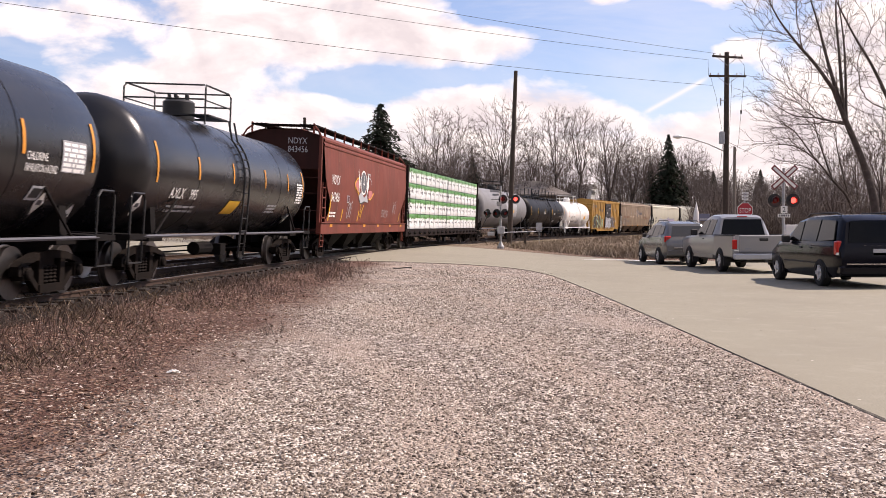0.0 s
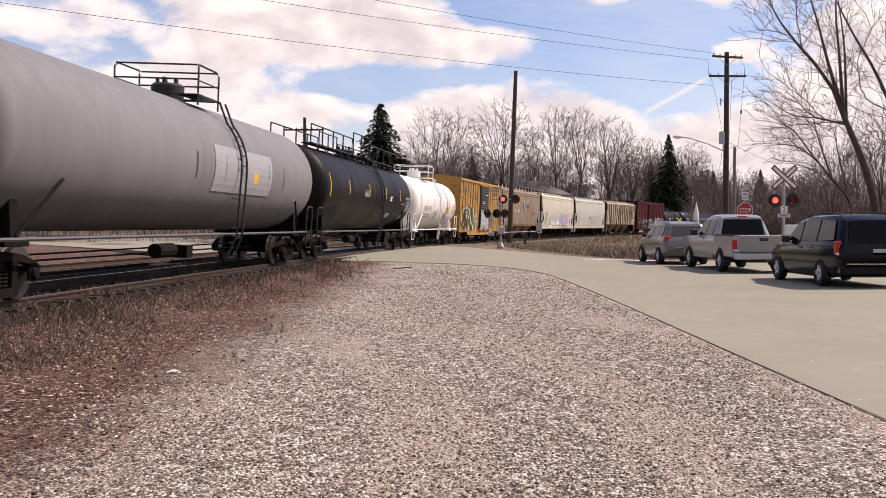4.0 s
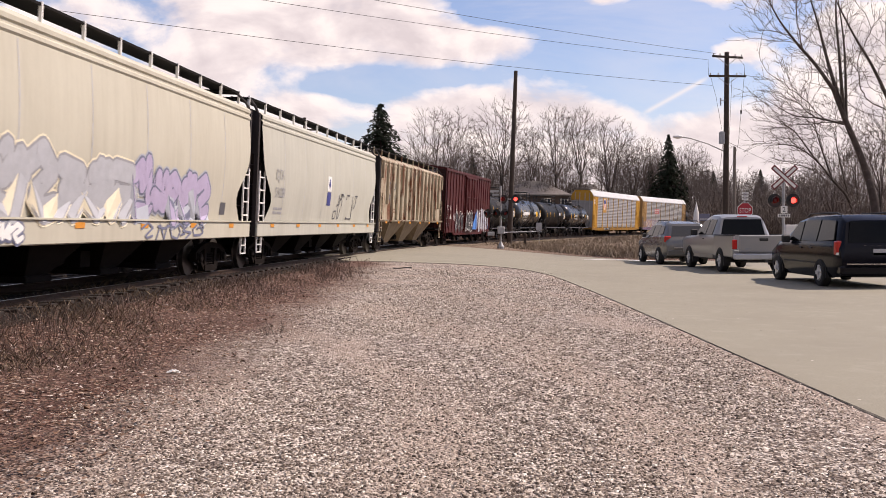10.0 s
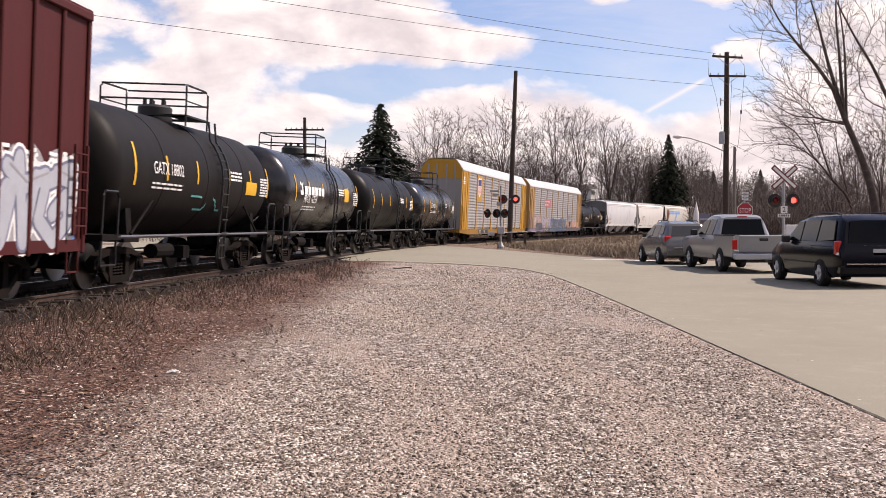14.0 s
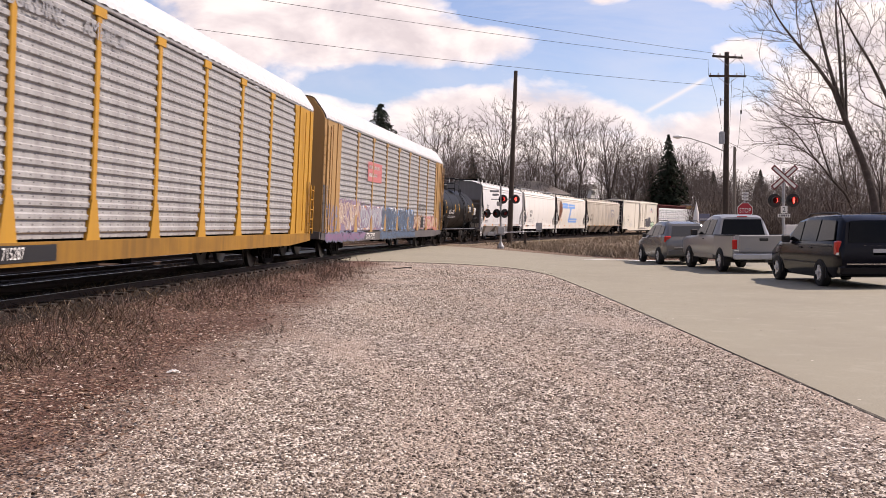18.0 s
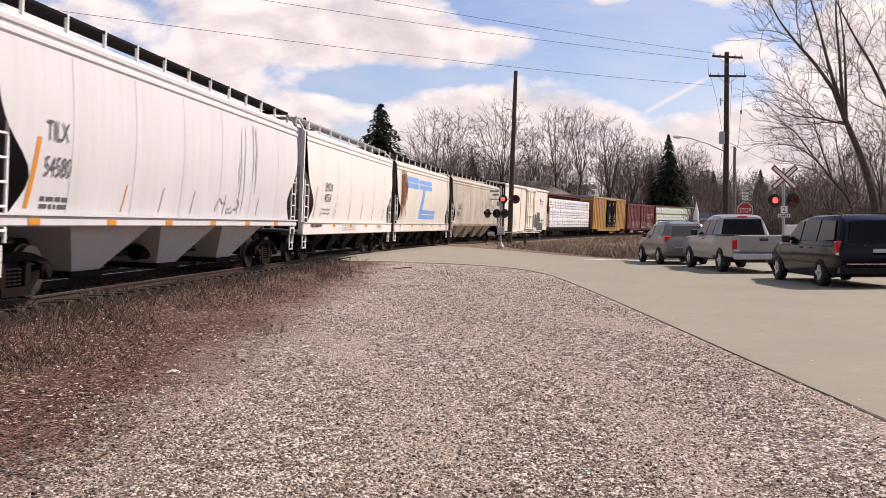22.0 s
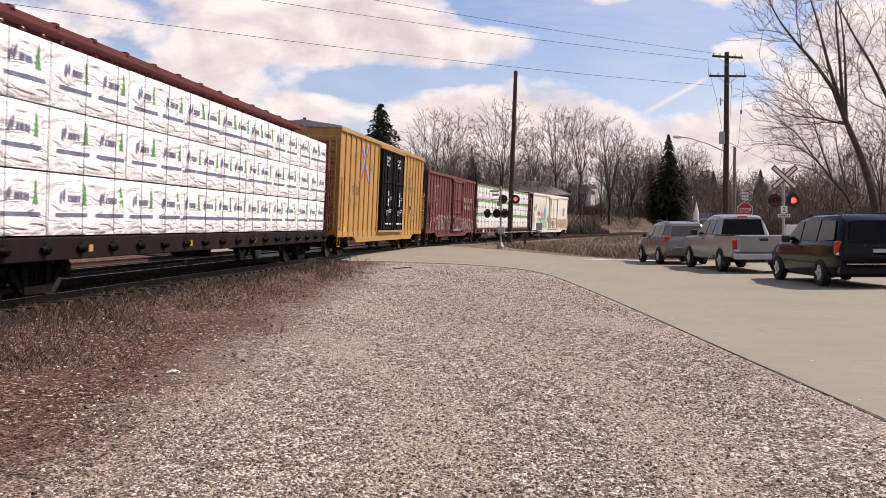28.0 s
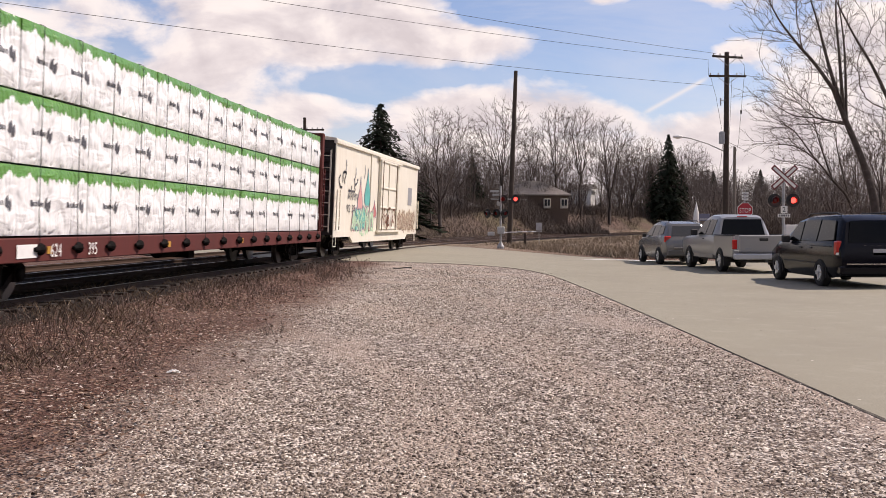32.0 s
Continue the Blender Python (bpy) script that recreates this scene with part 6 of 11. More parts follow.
def print_mesh(kind, w, h, depth, seed):
    """Print that follows the wrap: word blocks with a leaf, or an emblem, word blocks, a small fir and a rule."""
    a, b = Geo(), Geo()
    up, size = (0.43, 0.80) if kind == "leaf" else (0.55, 1.0)

    def lay(g, pts):
        g.add([(x, wrap_face(x, z, w, h, depth, seed) + 0.007, z) for x, z in pts], [tuple(range(len(pts)))])

    def block(g, cx, x0, x1, z0, z1, s=0.0):
        n = max(1, int((x1 - x0) / 0.10))
        for i in range(n):
            p, q = cx + size * (x0 + (x1 - x0) * i / n), cx + size * (x0 + (x1 - x0) * (i + 1) / n)
            e = [(p, h * up + size * z0), (q, h * up + size * z0), (q + s * size, h * up + size * z1), (p + s * size, h * up + size * z1)]
            lay(g, [(min(w / 2 - 0.02, max(0.02 - w / 2, u)), v) for u, v in e])
    n = max(1, round(w / 1.2))
    for k in range(n):
        cx = -w / 2 + w * (k + 0.5) / n
        if kind == "leaf":
            for i, t in enumerate((0.07, 0.05, 0.04, 0.04, 0.05, 0.04, 0.04)):
                block(b, cx, 0.30 - i * 0.075 - t, 0.30 - i * 0.075, 0.0, 0.12 if i in (0, 4) else 0.085)
            for x0, z0 in ((-0.34, -0.06), (-0.45, -0.12)):
                lay(b, [(cx + size * (x0 + u), h * up + size * (z0 + v)) for u, v in ((0.0, 0.0), (0.08, 0.04), (0.06, 0.18), (-0.04, 0.26), (-0.05, 0.10))])
            continue
        for i in range(5):
            block(a, cx, 0.20 - i * 0.082 - 0.062, 0.20 - i * 0.082, 0.0, 0.11)
            block(b, cx, 0.20 - i * 0.082 - 0.050, 0.20 - i * 0.082 - 0.012, 0.16, 0.175)
        for u0, v0 in ((0.30, -0.02), (0.40, -0.06)):
            lay(a, [(cx + u0 + u, h * up + v0 + v) for u, v in ((0.0, 0.0), (0.06, 0.06), (0.05, 0.16), (-0.02, 0.26), (-0.03, 0.12))])
        block(a, cx, -0.57, 0.57, -0.25, -0.185)
        for i in range(4):
            r = 0.10 - 0.016 * i
            lay(b, [(cx - 0.40 - r, h * up - 0.05 + i * 0.085), (cx - 0.40 + r, h * up - 0.05 + i * 0.085), (cx - 0.40, h * up + 0.10 + i * 0.085)])
    return mesh_of("wrap_print", [(b, C["darkgrey"])] if kind == "leaf" else [(a, C["slate"]), (b, C["green"])])


def diamond_plate(d, u, z, r=0.17):
    d.poly([(u - r, z), (u, z + r * 1.3), (u + r, z), (u, z - r * 1.3)], "white", "hazard_placard", "white diamond placard", 0.012)
    d.quad(u - r * 0.5, u + r * 0.5, z - 0.03, z + 0.05, "darkgrey", "placard_mark", lift=0.016)


def shield(d, u, z, w, h):
    d.poly([(u - w / 2, z + h * 0.42), (u - w * 0.25, z + h / 2), (u, z + h * 0.46), (u + w * 0.25, z + h / 2), (u + w / 2, z + h * 0.42), (u + w * 0.46, z - h * 0.1), (u + w * 0.3, z - h * 0.35), (u, z - h / 2), (u - w * 0.3, z - h * 0.35), (u - w * 0.46, z - h * 0.1)], "white", "shield_emblem", "red, white and blue shield", 0.012)
    d.quad(u - w * 0.44, u + w * 0.44, z + h * 0.08, z + h * 0.40, "navy", "shield_field", lift=0.016)
    for k in range(5):
        uu = u - w * 0.32 + w * 0.16 * k
        d.quad(uu - w * 0.035, uu + w * 0.035, z - h * (0.40 - abs(k - 2) * 0.07), z + h * 0.05, "red", "shield_stripe", lift=0.016)


def end_text(car, x, lines, y, z, h, material):
    """Lettering on the front end of a car."""
    for i, word in enumerate(lines):
        v, f = text_geo(word, h)
        part("end_lettering", Geo().add([(x, y + a * 0.8, z - i * h * 1.35 + b) for a, b in v], f), C[material], car, "painted letters on the car's end")


def rust_runs(d, u0, u1, z_top, z_low, n, seed, mat="brown"):
    rnd = random.Random(seed)
    for k in range(n):
        u, w = rnd.uniform(u0, u1), rnd.uniform(0.02, 0.10)
        zb = rnd.uniform(z_low, (z_low + z_top) / 2)
        za = z_top - rnd.random() ** 2 * (z_top - z_low) * 0.45
        m = 8
        v = [(u + w * (i - 0.5) * (0.35 + 2.2 * (q / m) * (1 - q / m)) + 0.03 * math.sin(q * 1.3 + k), za - (za - zb) * q / m - rnd.uniform(0, 0.03)) for q in range(m + 1) for i in (0, 1)]
        d.lay(v, [(2 * q, 2 * q + 1, 2 * q + 3, 2 * q + 2) for q in range(m)], mat, "rust_run", "brown rust run", 0.001 + 0.0004 * k)


def build_train():
    at = {k: (k, l, s) for (k, l, _), s in zip(CARS, CAR_MID)}
    # ---- tanks at the head
    c, d = tank(*at["tank_a"], dict(paint=P["gloss_black"], label="glossy black tank car with orange reflective stripes and white stencils", r=1.50, zc=2.45, stripe="orange", dome_x=0.0, stripes=(0.09, 0.24, 0.40, 0.58, 0.755, 0.93)))
    d.text("CHLORINE", 10.35, 2.24, 0.13, "white", squeeze=0.75)
    d.text("INHALATION HAZARD", 10.35, 2.06, 0.13, "white", squeeze=0.55)
    d.quad(11.5, 12.35, 2.10, 2.62, "grey", "data_plate", "grey data panel")
    d.bars(11.55, 2.53, 0.76, 6, "white", 0.055, 0.028, 11)
    d.quad(10.75, 11.15, 1.62, 1.85, "silver", "data_plate", slant=0.05)
    d.quad(10.80, 11.10, 1.66, 1.81, "black", "plate_field", slant=0.05, lift=0.004)
    diamond_plate(d, 12.48, 1.37)
    diamond_plate(d, 11.26, 1.58, 0.15)
    c, d = tank(*at["tank_b"], dict(paint=P["gloss_black"], label="shiny black tank car with dark railed platform on top", r=1.45, zc=2.42, stripe="orange", dome_x=1.2, dome=0.4, rail_span=0.95, stripes=(0.077, 0.25, 0.427, 0.627, 0.80, 0.93)))
    d.text("AXLX", 1.95, 1.82, 0.24, "white", squeeze=0.95)
    d.text("995", 3.1, 1.82, 0.24, "white", squeeze=0.95)
    d.bars(2.1, 1.62, 1.7, 2, "silver", 0.05, 0.05, 5)
    d.quad(5.75, 6.65, 1.52, 1.86, "yellow", "yellow_placard", slant=0.25)
    d.bars(9.5, 1.78, 0.9, 3, "silver", 0.05, 0.04, 6)
    d.bars(12.25, 2.5, 0.7, 8, "white", 0.05, 0.03, 7)
    diamond_plate(d, 12.3, 1.45, 0.16)
    diamond_plate(d, 0.55, 1.62, 0.17)
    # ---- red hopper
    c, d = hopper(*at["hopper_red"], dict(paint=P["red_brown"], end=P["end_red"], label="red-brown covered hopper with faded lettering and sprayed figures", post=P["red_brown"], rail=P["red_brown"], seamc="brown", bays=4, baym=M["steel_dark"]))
    roman_mark(d, "NDYX", "843456", 1.2, 2.75, 0.36, "white")
    end_text(c, at["hopper_red"][1] / 2 - 0.268, ("NDYX", "843456"), 0.15, 4.08, 0.22, "silver")
    for u in (1.1, 3.0, 5.75, 14.7):
        d.quad(u, u + 0.11, 1.42, 1.85 + 0.5 * (u < 1.5), "yellow", "sill_stripe", slant=0.10)
    # sprayed bird-like figure: dark disc, pale horns and tail, ragged wings
    def ring(cx, cz, rx, rz, n=18):
        return [(cx + rx * math.cos(6.283 * i / n), cz + rz * math.sin(6.283 * i / n)) for i in range(n)]
    d.poly([(5.55, 3.35), (5.95, 3.15), (6.9, 3.15), (7.15, 3.4), (7.05, 2.6), (6.7, 2.2), (6.1, 2.1), (5.6, 2.25)], "black", "graffiti_blot", "dark sprayed body")
    d.poly(ring(6.38, 3.0, 0.56, 0.50), "white", "graffiti_ring", "white sprayed ring", 0.004)
    d.poly(ring(6.38, 3.0, 0.49, 0.43), "darkgrey", "graffiti_disc", lift=0.008)
    d.stroke([[(6.38, 3.28), (6.36, 2.78)], [(6.22, 2.95), (6.50, 2.95)]], 0.05, "white", "graffiti_line", "", 0.014)
    d.poly([(5.45, 3.55), (5.75, 2.95), (5.62, 2.55), (5.50, 2.9)], "white", "graffiti_horn", "white sprayed horn", 0.006)
    d.poly([(7.25, 3.45), (6.95, 2.95), (7.0, 2.5), (7.35, 2.9)], "white", "graffiti_horn", lift=0.006)
    d.poly([(5.5, 2.45), (6.0, 2.62), (6.5, 2.38), (7.0, 2.55), (7.3, 2.2), (6.6, 2.25), (5.9, 2.15)], "silver", "graffiti_shade", "pale sprayed shading", 0.010)
    d.poly([(4.75, 2.88), (5.4, 3.12), (5.5, 2.6), (5.2, 2.62), (5.0, 2.75)], "rose", "graffiti_wing", "dull red spotted wing", 0.003)
    d.stroke([[(4.75, 2.88), (4.95, 2.68), (5.05, 2.78), (5.2, 2.55), (5.3, 2.66), (5.5, 2.45)], [(4.75, 2.9), (5.2, 3.12), (5.45, 3.15)]], 0.06, "yellow", "graffiti_edge", "yellow-green sprayed edge", 0.012)
    d.poly([(7.3, 2.7), (7.9, 2.72), (8.25, 2.55), (7.8, 2.35), (7.4, 2.35)], "rose", "graffiti_wing", lift=0.003)
    d.stroke([[(7.4, 2.35), (7.8, 2.35), (8.3, 2.62)], [(6.0, 2.1), (6.15, 1.9), (6.05, 1.6)], [(6.6, 2.1), (6.35, 1.85), (6.2, 1.5)]], 0.06, "yellow", "graffiti_edge", "", 0.012)
    d.scrawl(7.3, 8.2, 3.0, 3.4, "silver", 5, 0.04)
    d.graffiti(3.75, 4.55, 1.45, 2.2, 2, None, "silver", None, None, 3, "pale sprayed tag")
    d.quad(3.66, 4.05, 2.12, 2.40, "silver", "card_frame", "small framed white card")
    d.quad(3.70, 4.01, 2.15, 2.37, "maroon", "card_field", lift=0.004)
    d.graffiti(10.4, 11.9, 1.6, 1.95, 4, None, "silver", None, None, 4, "pale sprayed tag")
    d.graffiti(12.9, 13.6, 1.75, 2.4, 2, None, "silver", None, None, 6, "pale sprayed tag")
    # ---- lumber in green and white wrap
    c, d = lumber(*at["lumber_green"], dict(steel=P["flat_dark"], bulkm=P["flat_dark"], label="dark centre-beam flatcar stacked with green and white wrapped lumber", top=4.36, tiers=4, seed=4, wrap=P["wrap_green"], pack_label="lumber bundle in white plastic with a green top band", print="leaf"))
    # ---- grey, black and white tanks
    c, d = tank(*at["tank_grey"], dict(paint=P["dull_grey"], label="long dull grey tank car with a paler panel on its side", r=1.60, zc=2.66, stripes=(), dome_x=-0.5, bands=()))
    d.quad(9.5, 14.3, 2.05, 3.15, "grey", "patch_panel", "paler repainted panel")
    d.quad(12.6, 13.0, 2.35, 2.62, "yellow", "yellow_placard")
    for u in (8.3, 10.3, 11.8, 14.0, 15.6):
        d.quad(u, u + 0.04, 2.3, 2.9, "black", "stencil_mark")
    c, d = tank(*at["tank_long"], dict(paint=P["satin_black"], label="long black tank car with full-length railed walkway on top", r=1.55, zc=2.60, long_walk=True, dome_x=0.0, stripes=(0.06, 0.22, 0.42, 0.613, 0.805, 0.977), railm=M["black"]))
    d.text("66181", 6.6, 2.45, 0.30, "silver", squeeze=0.85)
    d.bars(12.0, 2.55, 0.5, 3, "white", 0.05, 0.03, 9)
    d.text("NOT ODORIZED", 14.86, 2.26, 0.10, "silver", squeeze=0.95)
    d.bars(16.1, 2.62, 0.9, 2, "silver", 0.05, 0.03, 10)
    d.bars(16.25, 2.42, 0.75, 7, "silver", 0.045, 0.03, 12)
    d.quad(11.9, 12.8, 1.62, 1.82, "grey", "data_plate", slant=0.12)
    d.quad(15.6, 16.1, 1.55, 1.75, "grey", "data_plate", slant=0.1)
    c, d = tank(*at["tank_white"], dict(paint=P["white_tank"], label="white tank car with orange stripes and black stencils", r=1.50, zc=2.52, railm=C["white"], domem=C["white"], platm=C["white"], pipem=C["white"], ladderm=C["white"], sillm=C["white"], stripe="orange", dome_x=0.6, dome=0.4, stripes=(0.128, 0.41, 0.63, 0.78, 0.93)))
    d.text("OLNX", 2.6, 2.12, 0.26, "black", squeeze=0.85)
    d.text("718252", 3.6, 2.12, 0.26, "black", squeeze=0.85)
    d.bars(2.6, 1.86, 1.9, 2, "grey", 0.06, 0.09, 13)
    d.bars(5.5, 2.05, 1.2, 6, "silver", 0.05, 0.04, 14)
    d.bars(8.6, 1.9, 1.0, 5, "grey", 0.05, 0.04, 15)
    d.quad(9.25, 10.1, 2.02, 2.40, "yellow", "yellow_placard", "yellow instruction panel")
    d.bars(9.3, 2.30, 0.7, 4, "orange", 0.04, 0.04, 17)
    d.bars(11.4, 2.55, 0.7, 7, "silver", 0.05, 0.03, 16)
    diamond_plate(d, 12.3, 1.45, 0.13)
    # ---- yellow boxcar
    c, d = boxcar(*at["box_yellow"], dict(paint=P["yellow_box"], doorm=P["door_grey"], eave=4.46, door=(6.95, 10.05), door_ribs="across", label="faded yellow boxcar with a dark ribbed door and black graffiti", roofm=P["yellow_box"], step=0.86))
    for u, z in ((1.35, 3.72), (2.05, 3.72), (2.62, 3.72), (3.08, 3.74), (3.62, 3.28), (4.6, 3.24), (5.55, 3.22)):
        d.quad(u, u + (0.32 if z < 3.5 or u < 2.4 else 0.12), z - 0.13, z + 0.20, "darkgrey", "emblem_block", "dark emblem blocks")
    d.stroke([[(1.2, 3.48), (2.3, 3.42), (2.3, 3.05), (1.25, 3.05)]], 0.06, "brown", "emblem_frame", "faded brown emblem frame", 0.003)
    d.quad(2.05, 3.78, 1.10, 2.72, "black", "number_panel", "black number panel", lift=-0.004)
    d.text("RB", 2.18, 2.42, 0.27, "white", squeeze=0.9)
    d.text("OX", 3.22, 2.42, 0.27, "white", squeeze=0.9)
    d.text("347", 2.10, 2.04, 0.27, "white", squeeze=0.9)
    d.text("61", 3.22, 2.04, 0.27, "white", squeeze=0.9)
    d.bars(2.2, 1.35, 0.6, 2, "white", 0.06, 0.08, 20)
    d.bars(3.3, 1.35, 0.4, 2, "white", 0.06, 0.08, 26)
    d.graffiti(0.85, 4.7, 1.02, 2.25, 3, "black", "black", None, "mint", 22, "black block letters with pale green edges", "mint")
    d.graffiti(0.45, 1.25, 3.0, 4.1, 2, None, "darkgrey", None, None, 21, "thin black sprayed tag")
    d.graffiti(0.30, 0.80, 3.2, 4.2, 1, None, "white", None, None, 27, "thin white sprayed tag")
    d.graffiti(5.0, 6.1, 1.0, 2.2, 2, "mint", "black", "mint", None, 28)
    dd = Decals(c, lambda x, z: 1.62, at["box_yellow"][1] / 2)
    dd.graffiti(7.0, 9.95, 1.05, 2.25, 4, "haze", "black", "white", "darkgrey", 23, "silver and black sprayed letters", "white")
    dd.bars(7.6, 3.0, 0.5, 2, "white", 0.05, 0.06, 30)
    dd.bars(8.6, 3.55, 0.7, 1, "white", 0.06, 0.06, 33)
    d.graffiti(10.15, 12.9, 1.02, 2.3, 3, "darkgrey", "black", None, None, 24, "dark letters with pale edges", "silver")
    d.quad(13.15, 13.45, 1.75, 2.05, "white", "route_card", "framed white card")
    d.quad(13.19, 13.41, 1.79, 2.01, "darkgrey", "card_field", lift=0.004)
    for a, b in ((12.9, 13.35), (13.35, 12.9)):
        d.poly([(a, 3.70), (a + 0.12, 3.70), (b + 0.12, 3.12), (b, 3.12)], "slate" if a < 13 else "faded", "crossed_emblem", "faded crossed stripes", 0.001 if a < 13 else 0.004)
    d.text("next", 11.75, 3.55, 0.20, "darkgrey", squeeze=0.75)
    d.text("load", 11.75, 3.32, 0.20, "darkgrey", squeeze=0.75)
    d.text("any", 14.1, 3.40, 0.18, "brown", squeeze=0.75)
    d.text("road", 14.1, 3.20, 0.18, "brown", squeeze=0.75)
    d.scrawl(13.6, 15.0, 1.5, 2.3, "brown", 25)
    rust_runs(d, 0.5, 15.0, 1.6, 1.0, 30, 29, "rust")
    rust_runs(d, 0.4, 15.1, 4.35, 3.2, 16, 31, "rust")
    # ---- hoppers
    c, d = hopper(*at["hopper_tan"], dict(paint=P["tan"], end=P["end_dark"], label="weathered tan covered hopper with rust patches and a dark emblem", bays=3, z0=1.42, sill=(1.24, 1.42), ripple=True, straight=True, bulge=0.06, seams=9, seamc="brown"))
    d.text("54009", 2.02, 1.98, 0.30, "darkgrey")
    d.bars(1.7, 1.72, 1.1, 2, "grey", 0.06, 0.05, 31)
    d.graffiti(3.2, 4.9, 1.72, 2.12, 4, None, "darkgrey", None, None, 32, "thin dark sprayed tag")
    for u, w, z in ((1.8, 1.45, 2.52), (3.6, 1.2, 2.52), (12.3, 1.3, 2.48), (13.9, 1.2, 2.46), (6.6, 0.9, 2.60), (5.3, 0.6, 2.62)):
        rnd = random.Random(int(u * 10))
        d.poly([(u + w * k / 9, z - 0.05 - rnd.random() * 0.12) for k in range(10)] + [(u + w * k / 9, z + 0.07 + rnd.uniform(-0.03, 0.05)) for k in range(9, -1, -1)], "brown" if u < 5 or u > 12 else "faded", "rust_patch", "brown rust patch")
    dm = lambda k: [(9.5 - 0.50 * k, 3.2), (9.5, 3.2 + 0.66 * k), (9.5 + 0.50 * k, 3.2), (9.5, 3.2 - 0.66 * k)]
    d.poly(dm(1.0), "grey", "diamond_emblem", "dark grey diamond emblem", 0.020)
    d.poly(dm(0.92), "darkgrey", "emblem_field", lift=0.025)
    d.poly(dm(0.66), "faded", "emblem_field", lift=0.030)
    for a, b in ((0, 0.16), (0, -0.16), (0.14, 0), (-0.14, 0), (0, 0)):
        d.poly([(9.5 + a + 0.085 * math.cos(t), 3.2 + b + 0.10 * math.sin(t)) for t in np.linspace(0, 5.9, 9).tolist()], "darkgrey", "emblem_petal", lift=0.035)
    for i in range(3):
        d.quad(10.42 + i * 0.54, 10.82 + i * 0.54, 2.92, 3.26, "darkgrey", "emblem_block", "dark grey letter blocks", lift=0.022)
    rust_runs(d, 2.0, 16.5, 4.0, 1.6, 26, 35, "faded")
    rust_runs(d, 4.5, 14.0, 4.0, 2.0, 8, 36, "grey")
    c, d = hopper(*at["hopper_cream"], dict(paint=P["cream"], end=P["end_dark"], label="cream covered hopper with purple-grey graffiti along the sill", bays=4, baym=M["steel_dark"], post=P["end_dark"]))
    d.text("CEFX", 1.78, 2.36, 0.32, "black", squeeze=0.85)
    d.text("13870", 1.68, 1.84, 0.32, "black", squeeze=0.85)
    d.bars(1.6, 1.60, 1.0, 2, "grey", 0.06, 0.06, 3)
    d.bubbles(4.1, 9.0, 1.40, 2.30, 5, "silver", "grey", "cream", 42, "faded grey bubble letters")
    d.bubbles(9.0, 13.2, 1.40, 2.36, 5, "lilac", "slate", "haze", 41, "purple-grey bubble letters")
    d.graffiti(9.4, 13.0, 0.95, 1.30, 5, None, "slate", None, None, 45, "thin dark sprayed tag")
    d.graffiti(3.6, 5.0, 0.98, 1.28, 4, "white", "slate", "white", None, 43, "small white sprayed tag")
    d.quad(3.9, 4.2, 2.2, 2.45, "grey", "card_frame", "small framed card")
    d.quad(3.94, 4.16, 2.24, 2.41, "cream", "card_field", lift=0.004)
    d.quad(14.3, 14.7, 1.5, 1.8, "darkgrey", "data_card", "small dark card")
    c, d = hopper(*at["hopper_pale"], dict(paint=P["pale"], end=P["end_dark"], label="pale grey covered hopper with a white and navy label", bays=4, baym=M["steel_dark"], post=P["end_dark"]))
    roman_mark(d, "DJTX", "516209", 1.5, 2.6, 0.30, "grey")
    d.quad(7.75, 8.3, 2.45, 2.98, "white", "advert_label", "white label with a diamond")
    d.poly([(7.9, 2.7), (8.03, 2.92), (8.16, 2.7), (8.03, 2.5)], "navy", "label_diamond", lift=0.006)
    d.quad(7.75, 8.3, 1.95, 2.42, "navy", "advert_label", "navy lower label")
    d.scrawl(9.2, 12.6, 1.5, 2.4, "darkgrey", 51, 0.05)
    c, d = hopper(*at["hopper_rib"], dict(paint=P["rust_rib"], end=P["end_dark"], label="rusting cream ribbed hopper with bare rust streaks", ribs=15, bulge=0.0, z0=1.52, sill=(1.42, 1.52), straight=True, square=True, rail=P["rust_rib"], bays=3, baym=P["tan"], eave=4.30, seams=0, ribm=P["rust_rib"]))
    for q, u, z in (("IT", 1.95, 2.95), ("LX", 3.02, 2.95), ("40", 1.95, 2.38), ("8", 3.25, 2.38)):
        d.text(q, u, z, 0.36, "darkgrey", squeeze=0.8)
    d.bars(1.95, 2.0, 0.7, 2, "brown", 0.06, 0.08, 63)
    d.bars(3.0, 2.0, 0.6, 2, "brown", 0.06, 0.08, 64)
    rust_runs(d, 6.0, 14.5, 4.2, 1.6, 26, 61)
    rust_runs(d, 1.0, 6.0, 4.2, 2.2, 9, 62)
    # ---- red boxcar
    c, d = boxcar(*at["box_red"], dict(paint=P["red_box"], end=P["end_red"], doorm=P["red_box"], eave=4.84, door=(6.3, 10.3), doors=2, label="dark red boxcar with black, white and blue graffiti", roofm=P["red_box"], step=0.92, post0=0.55, belly=0.62))
    end_text(c, at["box_red"][1] / 2 + 0.04, ("NOKL  550073",), -0.3, 4.60, 0.18, "silver")
    d.text("NO", 0.72, 2.24, 0.33, "white", squeeze=0.75)
    d.text("KL", 1.60, 2.22, 0.33, "white", squeeze=0.75)
    for i, q in enumerate(("55", "00", "73")):
        d.text(q, 0.70 + i * 0.90, 1.66 - 0.01 * i, 0.33, "white", squeeze=0.75)
    d.bars(0.7, 1.35, 0.6, 2, "silver", 0.05, 0.1, 65)
    d.quad(3.55, 3.85, 2.30, 2.62, "faded", "card_frame", "small framed card")
    d.quad(3.60, 3.80, 2.34, 2.58, "maroon", "card_field", lift=0.004)
